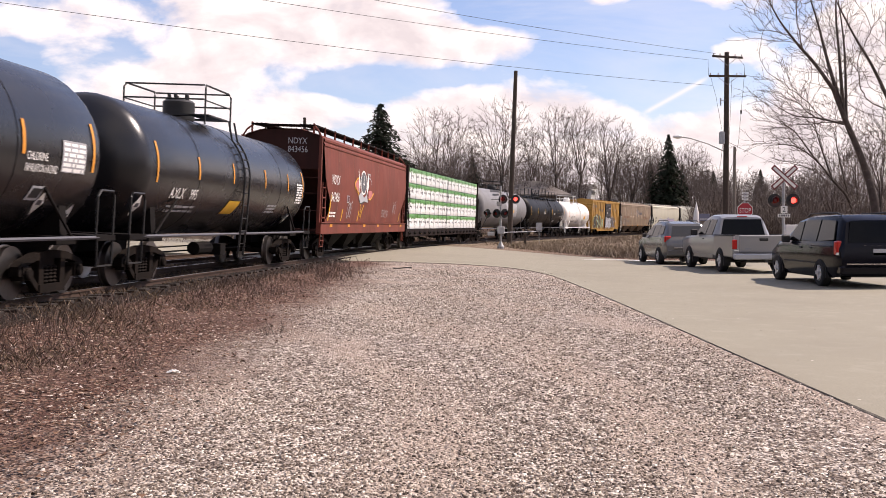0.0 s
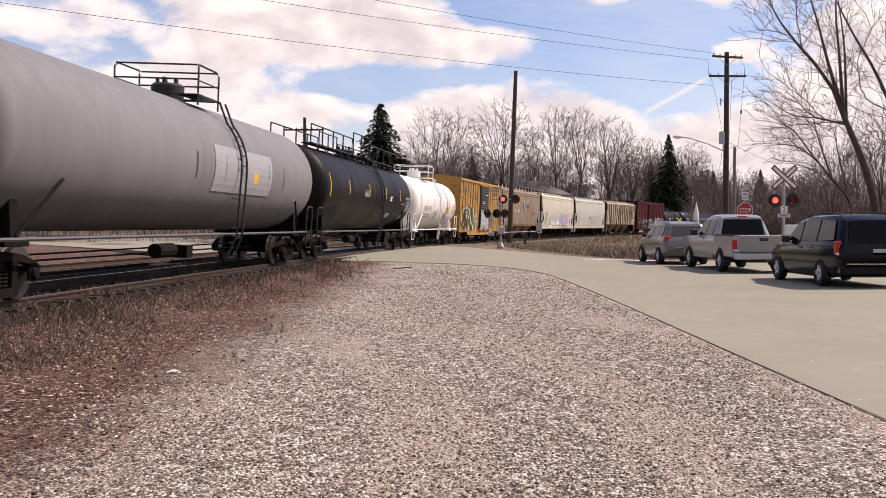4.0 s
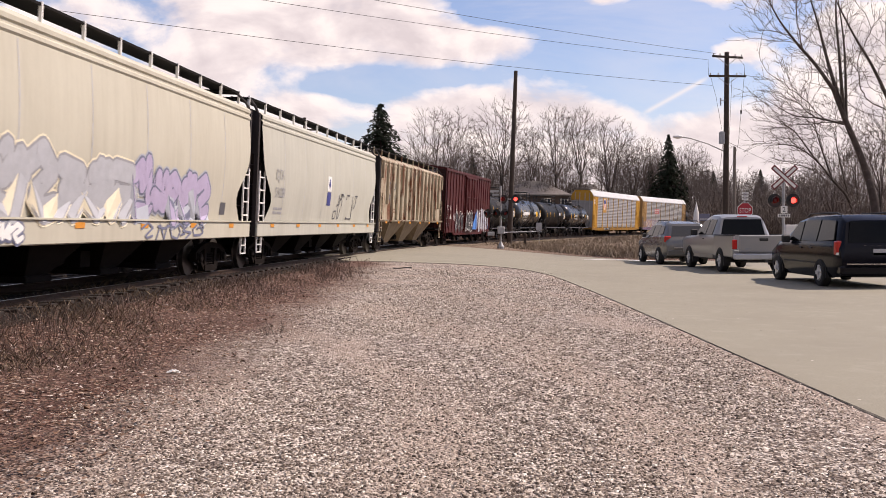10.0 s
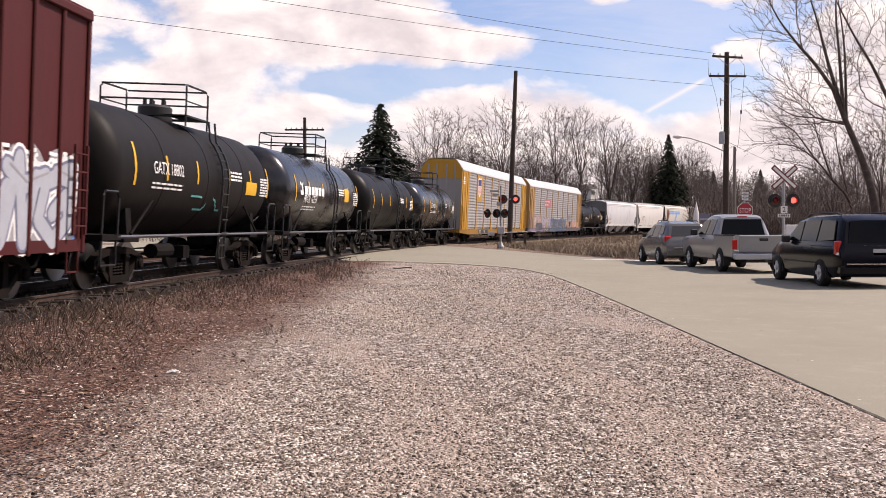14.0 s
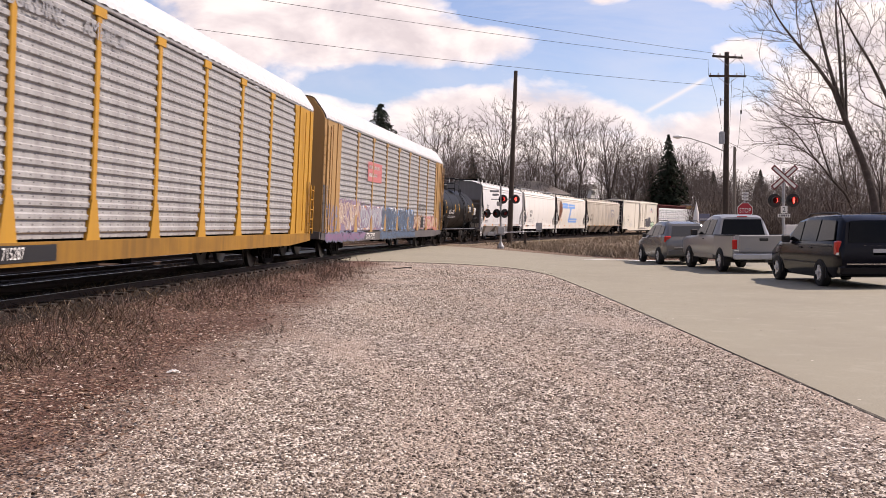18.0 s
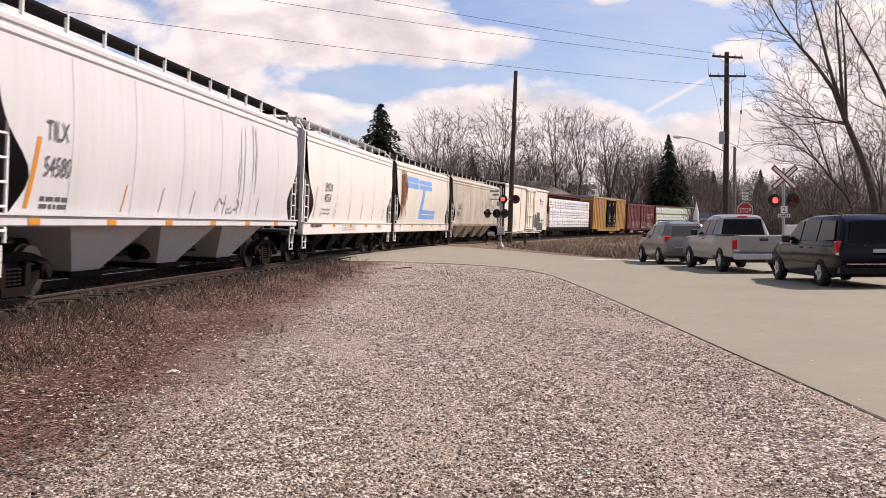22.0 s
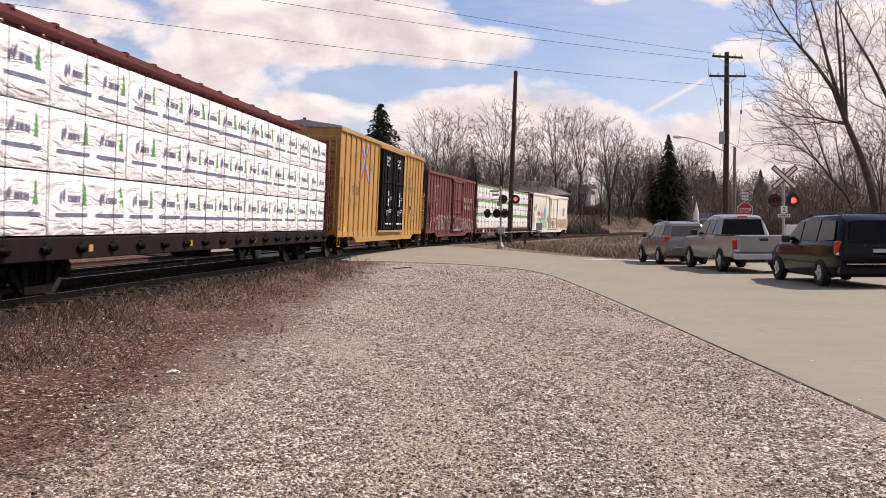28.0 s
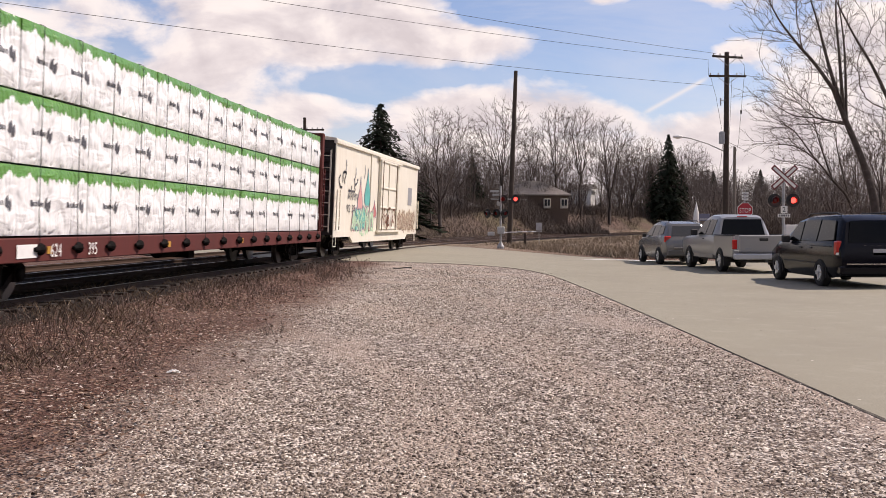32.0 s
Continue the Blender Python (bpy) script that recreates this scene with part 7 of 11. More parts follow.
    d.bars(6.9, 4.35, 0.7, 3, "white", 0.05, 0.05, 66)
    d.bars(8.9, 4.3, 0.8, 3, "white", 0.05, 0.05, 67)
    dd = Decals(c, lambda x, z: 1.625, at["box_red"][1] / 2)
    d.graffiti(3.15, 6.2, 0.85, 2.10, 4, "black", "black", "silver", None, 71, "black letters with thick white outlines", "white")
    d.graffiti(3.2, 6.2, 0.85, 1.6, 6, None, "white", None, None, 76, "thin white sprayed lines")
    dd.graffiti(6.3, 8.6, 0.95, 2.05, 3, "black", "black", "silver", None, 72, "black letters with thick white outlines", "white")
    dd.graffiti(6.6, 8.4, 1.0, 1.9, 3, None, "white", None, None, 75, "thin white sprayed lines")
    dd.poly([(8.7, 0.98), (10.25, 0.98), (10.25, 1.95), (9.9, 2.25), (9.5, 1.75), (9.1, 1.6), (8.9, 1.3)], "blue", "graffiti_blot", "blue sprayed patch")
    d.poly([(10.4, 0.86), (11.5, 0.86), (11.5, 2.2), (11.0, 2.35), (10.7, 2.0), (10.4, 2.1)], "blue", "graffiti_blot", "blue sprayed patch")
    d.poly([(15.2, 0.86), (15.9, 0.86), (15.9, 1.7), (15.75, 2.25), (15.4, 2.0)], "blue", "graffiti_blot", "blue sprayed patch")
    d.graffiti(11.2, 15.7, 0.88, 2.25, 4, "haze", "slate", "grey", "grey", 73, "silver letters with blue and white edges", "white")
    d.scrawl(11.2, 15.6, 2.15, 2.4, "white", 74, 0.06)
    # ---- four small tanks
    rows = [("tank_c", "dusty_black", "dusty dark grey tank car with yellow stripes", "GATX 18802", 2.2), ("tank_d", "gloss_black", "black tank car with a white emblem and yellow stripes", "PROX 16259", 2.3),
            ("tank_e", "satin_black", "soot-black tank car with a railed dome platform", "", 0), ("tank_f", "gloss_black", "small black tank car with white number and scratches", "GATX 6154", 3.0)]
    for k, (key, pt, lab, tx, u) in enumerate(rows):
        c, d = tank(*at[key], dict(paint=P[pt], label=lab, r=1.38, zc=2.32, dome_x=0.0, dome=0.26, stripes=(0.12, 0.268, 0.434, 0.637, 0.80, 0.95)))
        if tx:
            d.text(tx, u, 2.30 if k != 1 else 2.0, 0.26, "white", squeeze=0.85)
            d.bars(u, 2.08 if k != 1 else 1.84, 1.7, 2, "white", 0.04, 0.05, 80 + k)
        d.bars(7.2, 2.55, 0.9, 3, "white", 0.05, 0.04, 90 + k)
        d.bars(9.8, 2.5, 0.7, 7, "white", 0.045, 0.03, 95 + k)
        if k == 1:
            for i in range(6):
                d.quad(2.35 + i * 0.45, 2.70 + i * 0.45, 2.26, 2.54, "white", "emblem_block", "white emblem blocks")
            d.poly([(1.88, 2.24), (2.22, 2.24), (2.22, 2.68), (2.05, 2.57), (1.88, 2.68)], "white", "emblem_mark")
            d.quad(8.2, 8.9, 2.15, 2.65, "yellow", "yellow_placard")
        if k == 0:
            d.quad(8.5, 9.45, 2.05, 2.40, "yellow", "data_plate", "yellow instruction panel")
            d.scrawl(5.2, 6.4, 1.6, 1.9, "teal", 77)
        if k == 3:
            d.scrawl(4.6, 5.8, 1.45, 2.1, "grey", 78)
            d.quad(6.9, 7.9, 1.7, 1.95, "grey", "data_plate")
        diamond_plate(d, 10.6, 1.35, 0.12)
    # ---- racks
    c, d = rack(*at["rack_yellow"], dict(frame=P["rack_yellow"], panel=P["rack_screen"], post=P["rack_yellow"], sillm=P["rack_low"], railm=P["rack_sheet"], roofm=P["rack_roof"], endm=P["rack_sheet"], label="yellow-framed autorack with galvanised corrugated sides and a shield"))
    d.quad(5.22, 7.05, 3.0, 4.92, "amber", "emblem_plate", "yellow plate behind the shield", lift=0.0)
    shield(d, 6.0, 4.06, 1.25, 1.45)
    d.text("BUILDING", 7.75, 4.42, 0.32, "grey", squeeze=0.9)
    d.text("AMERICA", 10.15, 4.42, 0.32, "grey", squeeze=0.9)
    d.quad(6.0, 9.4, 0.68, 0.94, "black", "number_plate", "black number plate")
    d.text("ETTX", 6.2, 0.73, 0.19, "white")
    d.text("715287", 7.75, 0.73, 0.19, "white")
    dd = Decals(c, lambda x, z: 1.535, at["rack_yellow"][1] / 2)
    dd.bars(0.35, 4.55, 0.5, 2, "white", 0.08, 0.05, 101)
    dd.bars(0.35, 4.25, 0.6, 2, "white", 0.10, 0.03, 102)
    c, d = rack(*at["rack_grey"], dict(frame=P["rack_tan"], panel=P["rack_screen"], post=P["rack_tan"], sillm=P["rack_sill"], railm=P["rack_sheet"], roofm=P["rack_roof"], endm=P["rack_tan"], tall_ladder=True, label="tan-framed grey autorack with a long band of graffiti"))
    d.quad(7.0, 9.7, 3.12, 3.95, "rose", "red_placard", "faded red placard")
    d.bars(7.2, 3.66, 2.1, 1, "white", 0.15, 0.02, 103)
    d.bars(7.2, 3.33, 1.6, 1, "white", 0.15, 0.02, 104)
    # crowded spray from the first panel to the last, fading towards the tail
    for a, b, z, n, f1, l1, s1, bk, sd in ((0.4, 2.4, 2.0, 4, "slate", "plum", "orange", None, 110), (2.5, 5.9, 2.15, 10, "faded", "plum", "white", "mauve", 111), (5.9, 9.9, 2.0, 12, "haze", "plum", "white", "mauve", 112), (10.1, 17.8, 1.95, 19, "steelblue", "darkgrey", "haze", "dustblue", 113), (17.9, 20.2, 1.72, 5, "faded", "brown", "cream", None, 115), (21.4, 25.6, 1.70, 8, "faded", "rose", "pink", None, 114)):
        d.graffiti(a, b, 1.08, z, n, f1, l1, s1, bk, sd, "crowded multicoloured sprayed letters")
    for a, b, m, sd in ((2.0, 10.0, "white", 116), (2.0, 10.0, "orange", 120), (10.0, 17.8, "skyblue", 117), (10.0, 17.6, "white", 121), (17.8, 25.0, "pink", 122)):
        d.scrawl(a, b, 1.1, 2.05 if a < 15 else 1.75, m, sd, 0.045)
    d.graffiti(18.9, 21.2, 2.05, 2.45, 4, None, "black", None, None, 123, "small black sprayed tag")
    d.quad(19.9, 20.7, 1.15, 1.72, "black", "dark_placard", "dark green framed placard", lift=0.012)
    d.text("ETTX 702897", 6.9, 0.68, 0.26, "white")
    d.graffiti(0.6, 6.6, 0.70, 0.93, 14, "plum", "slate", None, None, 118)
    d.graffiti(9.8, 18.0, 0.68, 0.93, 20, "steelblue", "darkgrey", "dustblue", "steelblue", 119)
    # ---- black tank
    c, d = tank(*at["tank_g"], dict(paint=P["satin_black"], label="black tank car with yellow stripes and an open-frame top railing", r=1.38, zc=2.32, dome_x=0.0, dome=0.26, stripes=(0.106, 0.346, 0.45, 0.607, 0.75, 0.90)))
    d.text("GATX 6065", 2.02, 2.02, 0.27, "white", squeeze=0.85)
    d.bars(1.9, 1.84, 2.3, 2, "silver", 0.04, 0.05, 120)
    d.bars(8.8, 2.5, 0.8, 4, "white", 0.04, 0.04, 121)
    d.bars(10.8, 2.5, 0.7, 7, "white", 0.045, 0.03, 122)
    diamond_plate(d, 11.6, 1.4, 0.12)
    # ---- white and grey hoppers
    # end paints here are darker than the sides, holding the ends' shade
    c, d = hopper(*at["hopper_grey"], dict(paint=P["light_grey"], end=P["dull_grey"], label="light grey covered hopper with dark grey end", bays=3, z0=1.42, sill=(1.22, 1.42), straight=False, seamc="silver"))
    roman_mark(d, "TILX", "54580", 1.62, 2.58, 0.32, "darkgrey")
    d.quad(1.15, 1.28, 1.5, 2.6, "orange", "orange_stripe", slant=0.22)
    for u in (4.6, 6.4, 8.2, 10.4, 13.2):
        d.quad(u, u + 0.05, 1.5, 2.0, "orange" if u < 5 else "grey", "sill_stripe", slant=0.15)
    d.scrawl(10.5, 11.8, 1.55, 1.95, "grey", 130)
    rust_runs(d, 11.2, 13.4, 3.9, 1.5, 7, 131, "silver")
    c, d = hopper(*at["hopper_white"], dict(paint=P["white_hop"], end=P["light_grey"], label="clean white covered hopper with black lettering", bays=4, baym=M["steel_dark"], walkm=M["galv"], post=P["white_hop"]))
    end_text(c, at["hopper_white"][1] / 2 - 0.268, ("ENDX", "48524"), 0.2, 4.05, 0.22, "black")
    d.text("ENDX", 2.58, 2.46, 0.30, "black", squeeze=0.9)
    d.text("48524", 2.52, 2.08, 0.30, "black", squeeze=0.9)
    d.bars(2.3, 1.78, 1.2, 2, "grey", 0.06, 0.08, 3)
    d.text("CENTER FLOW", 1.05, 1.17, 0.12, "black", squeeze=0.8)
    d.bars(0.9, 1.20, 1.5, 1, "darkgrey", 0.09, 0.02, 140)
    d.bars(5.4, 1.22, 2.3, 3, "silver", 0.04, 0.04, 141)
    d.bars(11.9, 1.2, 1.2, 2, "silver", 0.04, 0.04, 142)
    for u in (1.35, 4.1, 6.5, 8.7, 10.9, 13.3):
        d.quad(u, u + 0.06, 1.5, 2.05 + 0.5 * (u < 2), "rose" if u < 2 else "grey", "sill_stripe", slant=0.12)
    c, d = hopper(*at["hopper_blue"], dict(paint=P["white_rusty"], end=P["end_dark"], label="white covered hopper with a pale blue striped emblem and rust", bays=4, baym=M["steel_dark"], post=P["end_dark"]))
    for a, b, z0_, z1_ in ((2.7, 5.4, 3.52, 3.78), (2.7, 5.4, 3.20, 3.46), (5.7, 9.2, 3.52, 3.72), (5.7, 9.2, 3.22, 3.46), (6.2, 10.4, 1.90, 2.10), (5.9, 10.4, 1.62, 1.84)):
        d.quad(a, b, z0_, z1_, "skyblue", "emblem_stripe", "pale blue emblem stripe")
    for k in (0.0, 0.38):
        d.quad(5.7 + k, 6.0 + k, 1.85, 3.25, "skyblue", "emblem_stripe", slant=1.0)
    d.quad(5.55, 5.62, 3.2, 3.75, "white", "emblem_gap", lift=0.003)
    rust_runs(d, 1.15, 2.0, 4.1, 1.5, 46, 151, "rust")
    rust_runs(d, 1.3, 2.6, 4.1, 2.4, 30, 152, "rust")
    rust_runs(d, 1.2, 2.3, 4.0, 1.6, 24, 153, "brown")
    d.poly([(2.5 + 0.14 * math.cos(t), 1.85 + 0.16 * math.sin(t)) for t in np.linspace(0, 5.9, 12).tolist()], "yellow", "yellow_dot")
    d.quad(1.45, 1.85, 0.98, 1.3, "white", "data_card", lift=0.004)
    c, d = hopper(*at["hopper_streak"], dict(paint=P["streak"], end=P["end_dark"], label="beige covered hopper streaked with grey grime", bays=4, z0=1.40, sill=(1.24, 1.40), ripple=True, straight=False, bulge=0.07, seams=9, seamc="grey"))
    d.text("CHSX", 1.88, 2.38, 0.36, "black")
    d.text("580111", 1.72, 1.88, 0.36, "black")
    d.bars(1.75, 1.70, 1.2, 1, "grey", 0.06, 0.05, 3)
    for i in range(3):
        d.quad(13.3 + i * 0.60, 13.72 + i * 0.60, 2.78, 3.38, "slate", "emblem_block", "slate emblem letters")
        d.quad(13.42 + i * 0.60, 13.62 + i * 0.60, 2.90, 3.28, "cream", "emblem_gap", lift=0.005)
    d.stroke([[(14.15 + 0.95 * math.cos(t), 2.80 + 0.42 * math.sin(t)) for t in np.linspace(3.3, 6.3, 14).tolist()]], 0.10, "slate", "emblem_arc", "dark grey arc")
    rust_runs(d, 3.0, 16.5, 4.0, 1.5, 14, 161, "grey")
    rust_runs(d, 3.0, 16.5, 4.0, 1.5, 16, 162, "faded")
    # ---- white insulated boxcar
    c, d = boxcar(*at["box_white"], dict(paint=P["white_box"], end=P["end_dark"], doorm=P["white_box"], eave=4.84, door=(9.0, 12.3), label="cream-white insulated boxcar with a shield and dark graffiti", roofm=P["white_box"], step=6.6, barm=P["tan"], flat_sill=True))
    d.text("ARMN", 2.6, 2.45, 0.30, "darkgrey")
    d.text("110281", 2.5, 1.95, 0.30, "darkgrey")
    shield(d, 16.3, 3.6, 0.62, 0.95)
    d.text("BUILDING", 16.85, 3.62, 0.19, "black")
    d.text("AMERICA", 16.85, 3.35, 0.19, "black")
    d.bubbles(12.8, 16.2, 0.95, 2.35, 4, "darkgrey", "black", "white", 171, "dark grey bubble letters with black edges")
    d.graffiti(16.2, 18.4, 0.95, 1.75, 2, "mint", "black", "white", None, 172)
    d.scrawl(0.8, 5.5, 1.0, 1.9, "silver", 173)
    d.bars(18.4, 2.5, 0.5, 6, "grey", 0.05, 0.07, 174)
    # ---- plain wrapped lumber
    # sillm is the dark paint, so the sill's shade is in its colour
    c, d = lumber(*at["lumber_white"], dict(steel=P["flat_red"], sillm=P["flat_dark"], bulkm=P["flat_red"], label="oxide-red centre-beam flatcar loaded with white wrapped lumber", top=4.22, rise=0.42, tiers=3, seed=9, wrap=P["wrap_plain"], pack_label="lumber bundle in glossy white printed plastic", print="fir"))
    # ---- amber boxcar
    c, d = boxcar(*at["box_amber"], dict(paint=P["amber_box"], end=P["amber_box"], doorm=P["door_black"], eave=4.94, door=(7.1, 12.2), doors=2, label="amber boxcar with black double doors and a crossed emblem", roofm=M["galv"], step=0.84, belly=0.56, ladder_h=2.1))
    d.text("TB OX", 2.1, 2.48, 0.36, "darkgrey", squeeze=0.92)
    for i, q in enumerate(("6", "68", "16", "2")):
        d.text(q, 0.95 + (0, 0.72, 1.55, 2.55)[i], 1.98, 0.36, "darkgrey")
    d.text("next", 2.35, 4.00, 0.24, "darkgrey", squeeze=0.75)
    d.text("load", 2.35, 3.72, 0.24, "darkgrey", squeeze=0.75)
    d.text("any", 5.15, 3.85, 0.20, "brown", squeeze=0.75)
    d.text("road", 5.15, 3.60, 0.20, "brown", squeeze=0.75)
    for a, b, col in ((3.35, 4.85, "red"), (4.65, 3.15, "skyblue"), (3.55, 5.0, "skyblue"), (4.85, 3.4, "red")):
        d.poly([(a, 4.65), (a + 0.22, 4.65), (b + 0.22, 3.05), (b, 3.05)], col, "crossed_emblem", "red and blue crossed stripes", 0.001 * (1 + [3.35, 4.65, 3.55, 4.85].index(a)))
    d.quad(0.9, 1.35, 0.98, 1.2, "yellow", "yellow_placard")
    dd = Decals(c, lambda x, z: 1.62, at["box_amber"][1] / 2)
    for q, (u, z) in enumerate(((7.75, 4.28), (10.25, 4.28))):
        for i, word in enumerate(("CLOSE DOORS", "BEFORE", "MOVING CAR")):
            dd.text(word, u + 0.1 * (i == 1), z - i * 0.16, 0.12, "white", squeeze=0.7, label="white stencilled warning")
    for u in (7.62, 10.2):
        dd.poly([(u + 0.75 + 0.10 * math.cos(t), 2.72 + 0.13 * math.sin(t)) for t in np.linspace(0, 5.9, 14).tolist()], "white", "door_disc", "white ring on the door", 0.03)
        dd.poly([(u + 0.75 + 0.045 * math.cos(t), 2.72 + 0.07 * math.sin(t)) for t in np.linspace(0, 5.9, 10).tolist()], "black", "disc_centre", lift=0.034)
        dd.quad(u + 0.66, u + 0.84, 2.15, 2.50, "white", "door_card", "white instruction card", lift=0.03)
        dd.quad(u + 0.74, u + 0.83, 2.22, 2.34, "green", "card_mark", lift=0.034)
        dd.bars(u + 1.15, 2.55, 0.45, 2, "silver", 0.04, 0.05, 183)
        dd.bars(u + 1.05, 1.95, 0.55, 2, "silver", 0.07, 0.03, 184)
        dd.bars(u + 0.3, 1.30, 0.7, 1, "white", 0.06, 0.05, 186)
        dd.bars(u + 1.2, 1.30, 0.7, 1, "white", 0.06, 0.05, 187)
        dd.quad(u + 0.35, u + 0.85, 1.72, 1.95, "silver", "stencil_frame", lift=0.028)
        dd.quad(u + 0.38, u + 0.82, 1.74, 1.93, "black", "stencil_field", lift=0.032)
    for k in range(26):
        d.quad(3.4 + k * 0.38, 3.52 + k * 0.38, 0.70, 0.78, "faded", "sill_rivet", lift=0.022)
    part("vent_box", Geo().bevel_box(at["box_amber"][1] / 2 - 14.9, at["box_amber"][1] / 2 - 14.55, 1.46, 1.60, 2.05, 2.27, 0.015), P["amber_box"], c)
    d.quad(15.6, 15.85, 1.6, 1.95, "white", "route_card", "small framed white card", lift=0.004)
    d.quad(15.63, 15.82, 1.63, 1.92, "grey", "card_field", lift=0.008)
    for q, u in (("RAI", 12.75), ("LCAR", 13.3), ("POO", 14.15), ("LING", 14.62), ("EXP", 15.35), ("ERTS", 15.80)):
        d.text(q, u, 3.02, 0.26, "darkgrey", squeeze=0.62)
    d.stroke([[(13.9, 3.4), (13.95, 3.75), (14.5, 3.78)], [(14.2, 3.75), (14.2, 3.35)], [(14.6, 3.4), (14.95, 3.75)], [(14.6, 3.75), (14.95, 3.42)]], 0.08, "rose", "graffiti_scrawl", "red sprayed mark", 0.004)
    # ---- maroon boxcar
    c, d = boxcar(*at["box_maroon"], dict(paint=P["maroon_box"], end=P["end_dark"], doorm=P["maroon_box"], eave=4.40, door=(7.3, 10.4), label="maroon boxcar with white graffiti along the sill", roofm=P["maroon_box"], step=0.80, belly=0.56))
    for zz, n in ((2.86, 9), (2.34, 7)):
        for i in range(n):
            d.quad(10.70 + i * 0.56, 10.94 + i * 0.56, zz, zz + 0.30, "faded", "emblem_block", "faded cream letter blocks")
    d.stroke([[(2.15, 3.55), (2.35, 3.68), (2.75, 3.58), (3.15, 3.68), (3.38, 3.52), (3.30, 2.95), (3.05, 2.62), (2.78, 2.42), (2.45, 2.65), (2.20, 3.0), (2.15, 3.55)]], 0.06, "faded", "shield_outline", "faded cream shield outline", 0.003)
    d.text("WC", 1.35, 1.92, 0.28, "faded")
    d.text("21", 1.38, 1.46, 0.30, "faded")
    d.text("06", 2.05, 1.46, 0.30, "faded")
    d.graffiti(2.7, 7.2, 0.80, 1.85, 9, "maroon", "silver", "pink", None, 191, "white-edged sprayed letters", "faded")
    d.graffiti(3.3, 4.6, 1.35, 1.95, 2, None, "mint", None, None, 198, "pale green sprayed loops")
    d.graffiti(10.5, 15.8, 0.80, 1.62, 11, "maroon", "silver", "pink", None, 192, "white-edged sprayed letters", "faded")
    d.scrawl(10.6, 13.0, 1.4, 1.8, "mint", 194, 0.05)
    d.scrawl(3.0, 7.0, 0.9, 1.7, "orange", 196, 0.06)
    d.scrawl(2.8, 7.2, 0.8, 1.2, "white", 195, 0.06)
    d.graffiti(0.3, 1.3, 0.85, 1.5, 3, None, "silver", None, None, 197, "thin pale sprayed tag")
    dd = Decals(c, lambda x, z: 1.62, at["box_maroon"][1] / 2)
    dd.graffiti(7.5, 10.3, 1.0, 1.7, 4, "maroon", "maroon", None, None, 193, "white outlined sprayed letters", "silver")
    dd.bars(7.5, 1.05, 2.6, 2, "silver", 0.08, 0.05, 199)
    # ---- second green wrapped load
    c, d = lumber(*at["lumber_green2"], dict(steel=P["flat_red"], bulkm=P["flat_red"], label="oxide-red centre-beam flatcar with green-topped white lumber bundles", top=4.40, tiers=3, seed=14, wrap=wrap_material("green_topped_wrap", (0.86, 0.87, 0.86), (0.10, 0.26, 0.05), 0.58), pack_label="lumber bundle in white plastic with a green top band", print="leaf"))
    d.text("624", 3.6, 0.73, 0.22, "white")
    d.text("395", 4.9, 0.73, 0.22, "white")
    d.quad(2.6, 3.2, 0.73, 0.94, "white", "emblem_block", "white painted block")
    # ---- last car
    c, d = boxcar(*at["reefer_white"], dict(paint=P["white_box"], end=P["end_dark"], doorm=P["white_box"], eave=4.42, door=(7.6, 11.4), label="cream-white refrigerated boxcar with green and pink graffiti", roofm=P["white_box"], step=6.0, barm=P["tan"], flat_sill=True))
    d.text("ARMN", 2.1, 2.26, 0.30, "darkgrey", squeeze=1.5)
    d.text("92 39", 2.0, 1.78, 0.30, "darkgrey", squeeze=1.5)
    def drop(u, z, w, h, material, label):
        side = [(0.0, 1.0), (0.10, 0.72), (0.30, 0.50), (0.46, 0.30), (0.42, 0.12), (0.20, 0.0)]
        d.poly([(u + w * a, z + h * b) for a, b in side] + [(u - w * a, z + h * b) for a, b in reversed(side[1:])], material, "graffiti_blot", label, 0.003)
        d.stroke([[(u + w * 1.1 * a, z - 0.03 + h * 1.06 * b) for a, b in side], [(u - w * 1.1 * a, z - 0.03 + h * 1.06 * b) for a, b in side]], 0.05, "slate", "graffiti_outline", "", 0.005)
    drop(5.55, 2.05, 1.15, 1.55, "teal", "green sprayed drop")
    drop(4.25, 1.75, 0.90, 1.45, "pink", "faded pink sprayed drop")
    drop(7.0, 1.60, 0.8, 0.75, "rose", "dull red sprayed drop")
    for u, z, h in ((1.7, 3.35, 0.42), (3.3, 3.15, 0.40), (4.9, 3.20, 0.55), (6.1, 2.95, 0.85)):
        d.stroke([[(u, z), (u + 0.10, z + h * 0.5), (u + 0.02, z + h)]], 0.10, "grey", "graffiti_scrawl", "thin grey sprayed flame", 0.002)
    d.graffiti(2.9, 6.9, 0.88, 1.85, 7, "mint", "slate", "white", None, 201, "pale green and pink sprayed letters", "pink")
    d.graffiti(3.4, 5.2, 1.0, 1.9, 3, "teal", "slate", "mint", None, 205, "blue-green sprayed letters", "haze")
    d.scrawl(0.8, 1.9, 2.7, 3.3, "black", 202, 0.09)
    d.scrawl(2.3, 3.7, 2.6, 3.1, "darkgrey", 206, 0.08)
    d.graffiti(11.7, 17.0, 0.92, 1.95, 10, "faded", "brown", "cream", None, 203, "brown-edged sprayed letters", "cream")
    d.graffiti(11.9, 16.8, 0.95, 1.55, 12, None, "brown", None, None, 207, "thin brown sprayed strokes")
    d.quad(14.9, 16.0, 2.3, 3.2, "grey", "vent_panel", "grey louvred vent")
    e = Decals(c, lambda x, z: 1.62, at["reefer_white"][1] / 2)
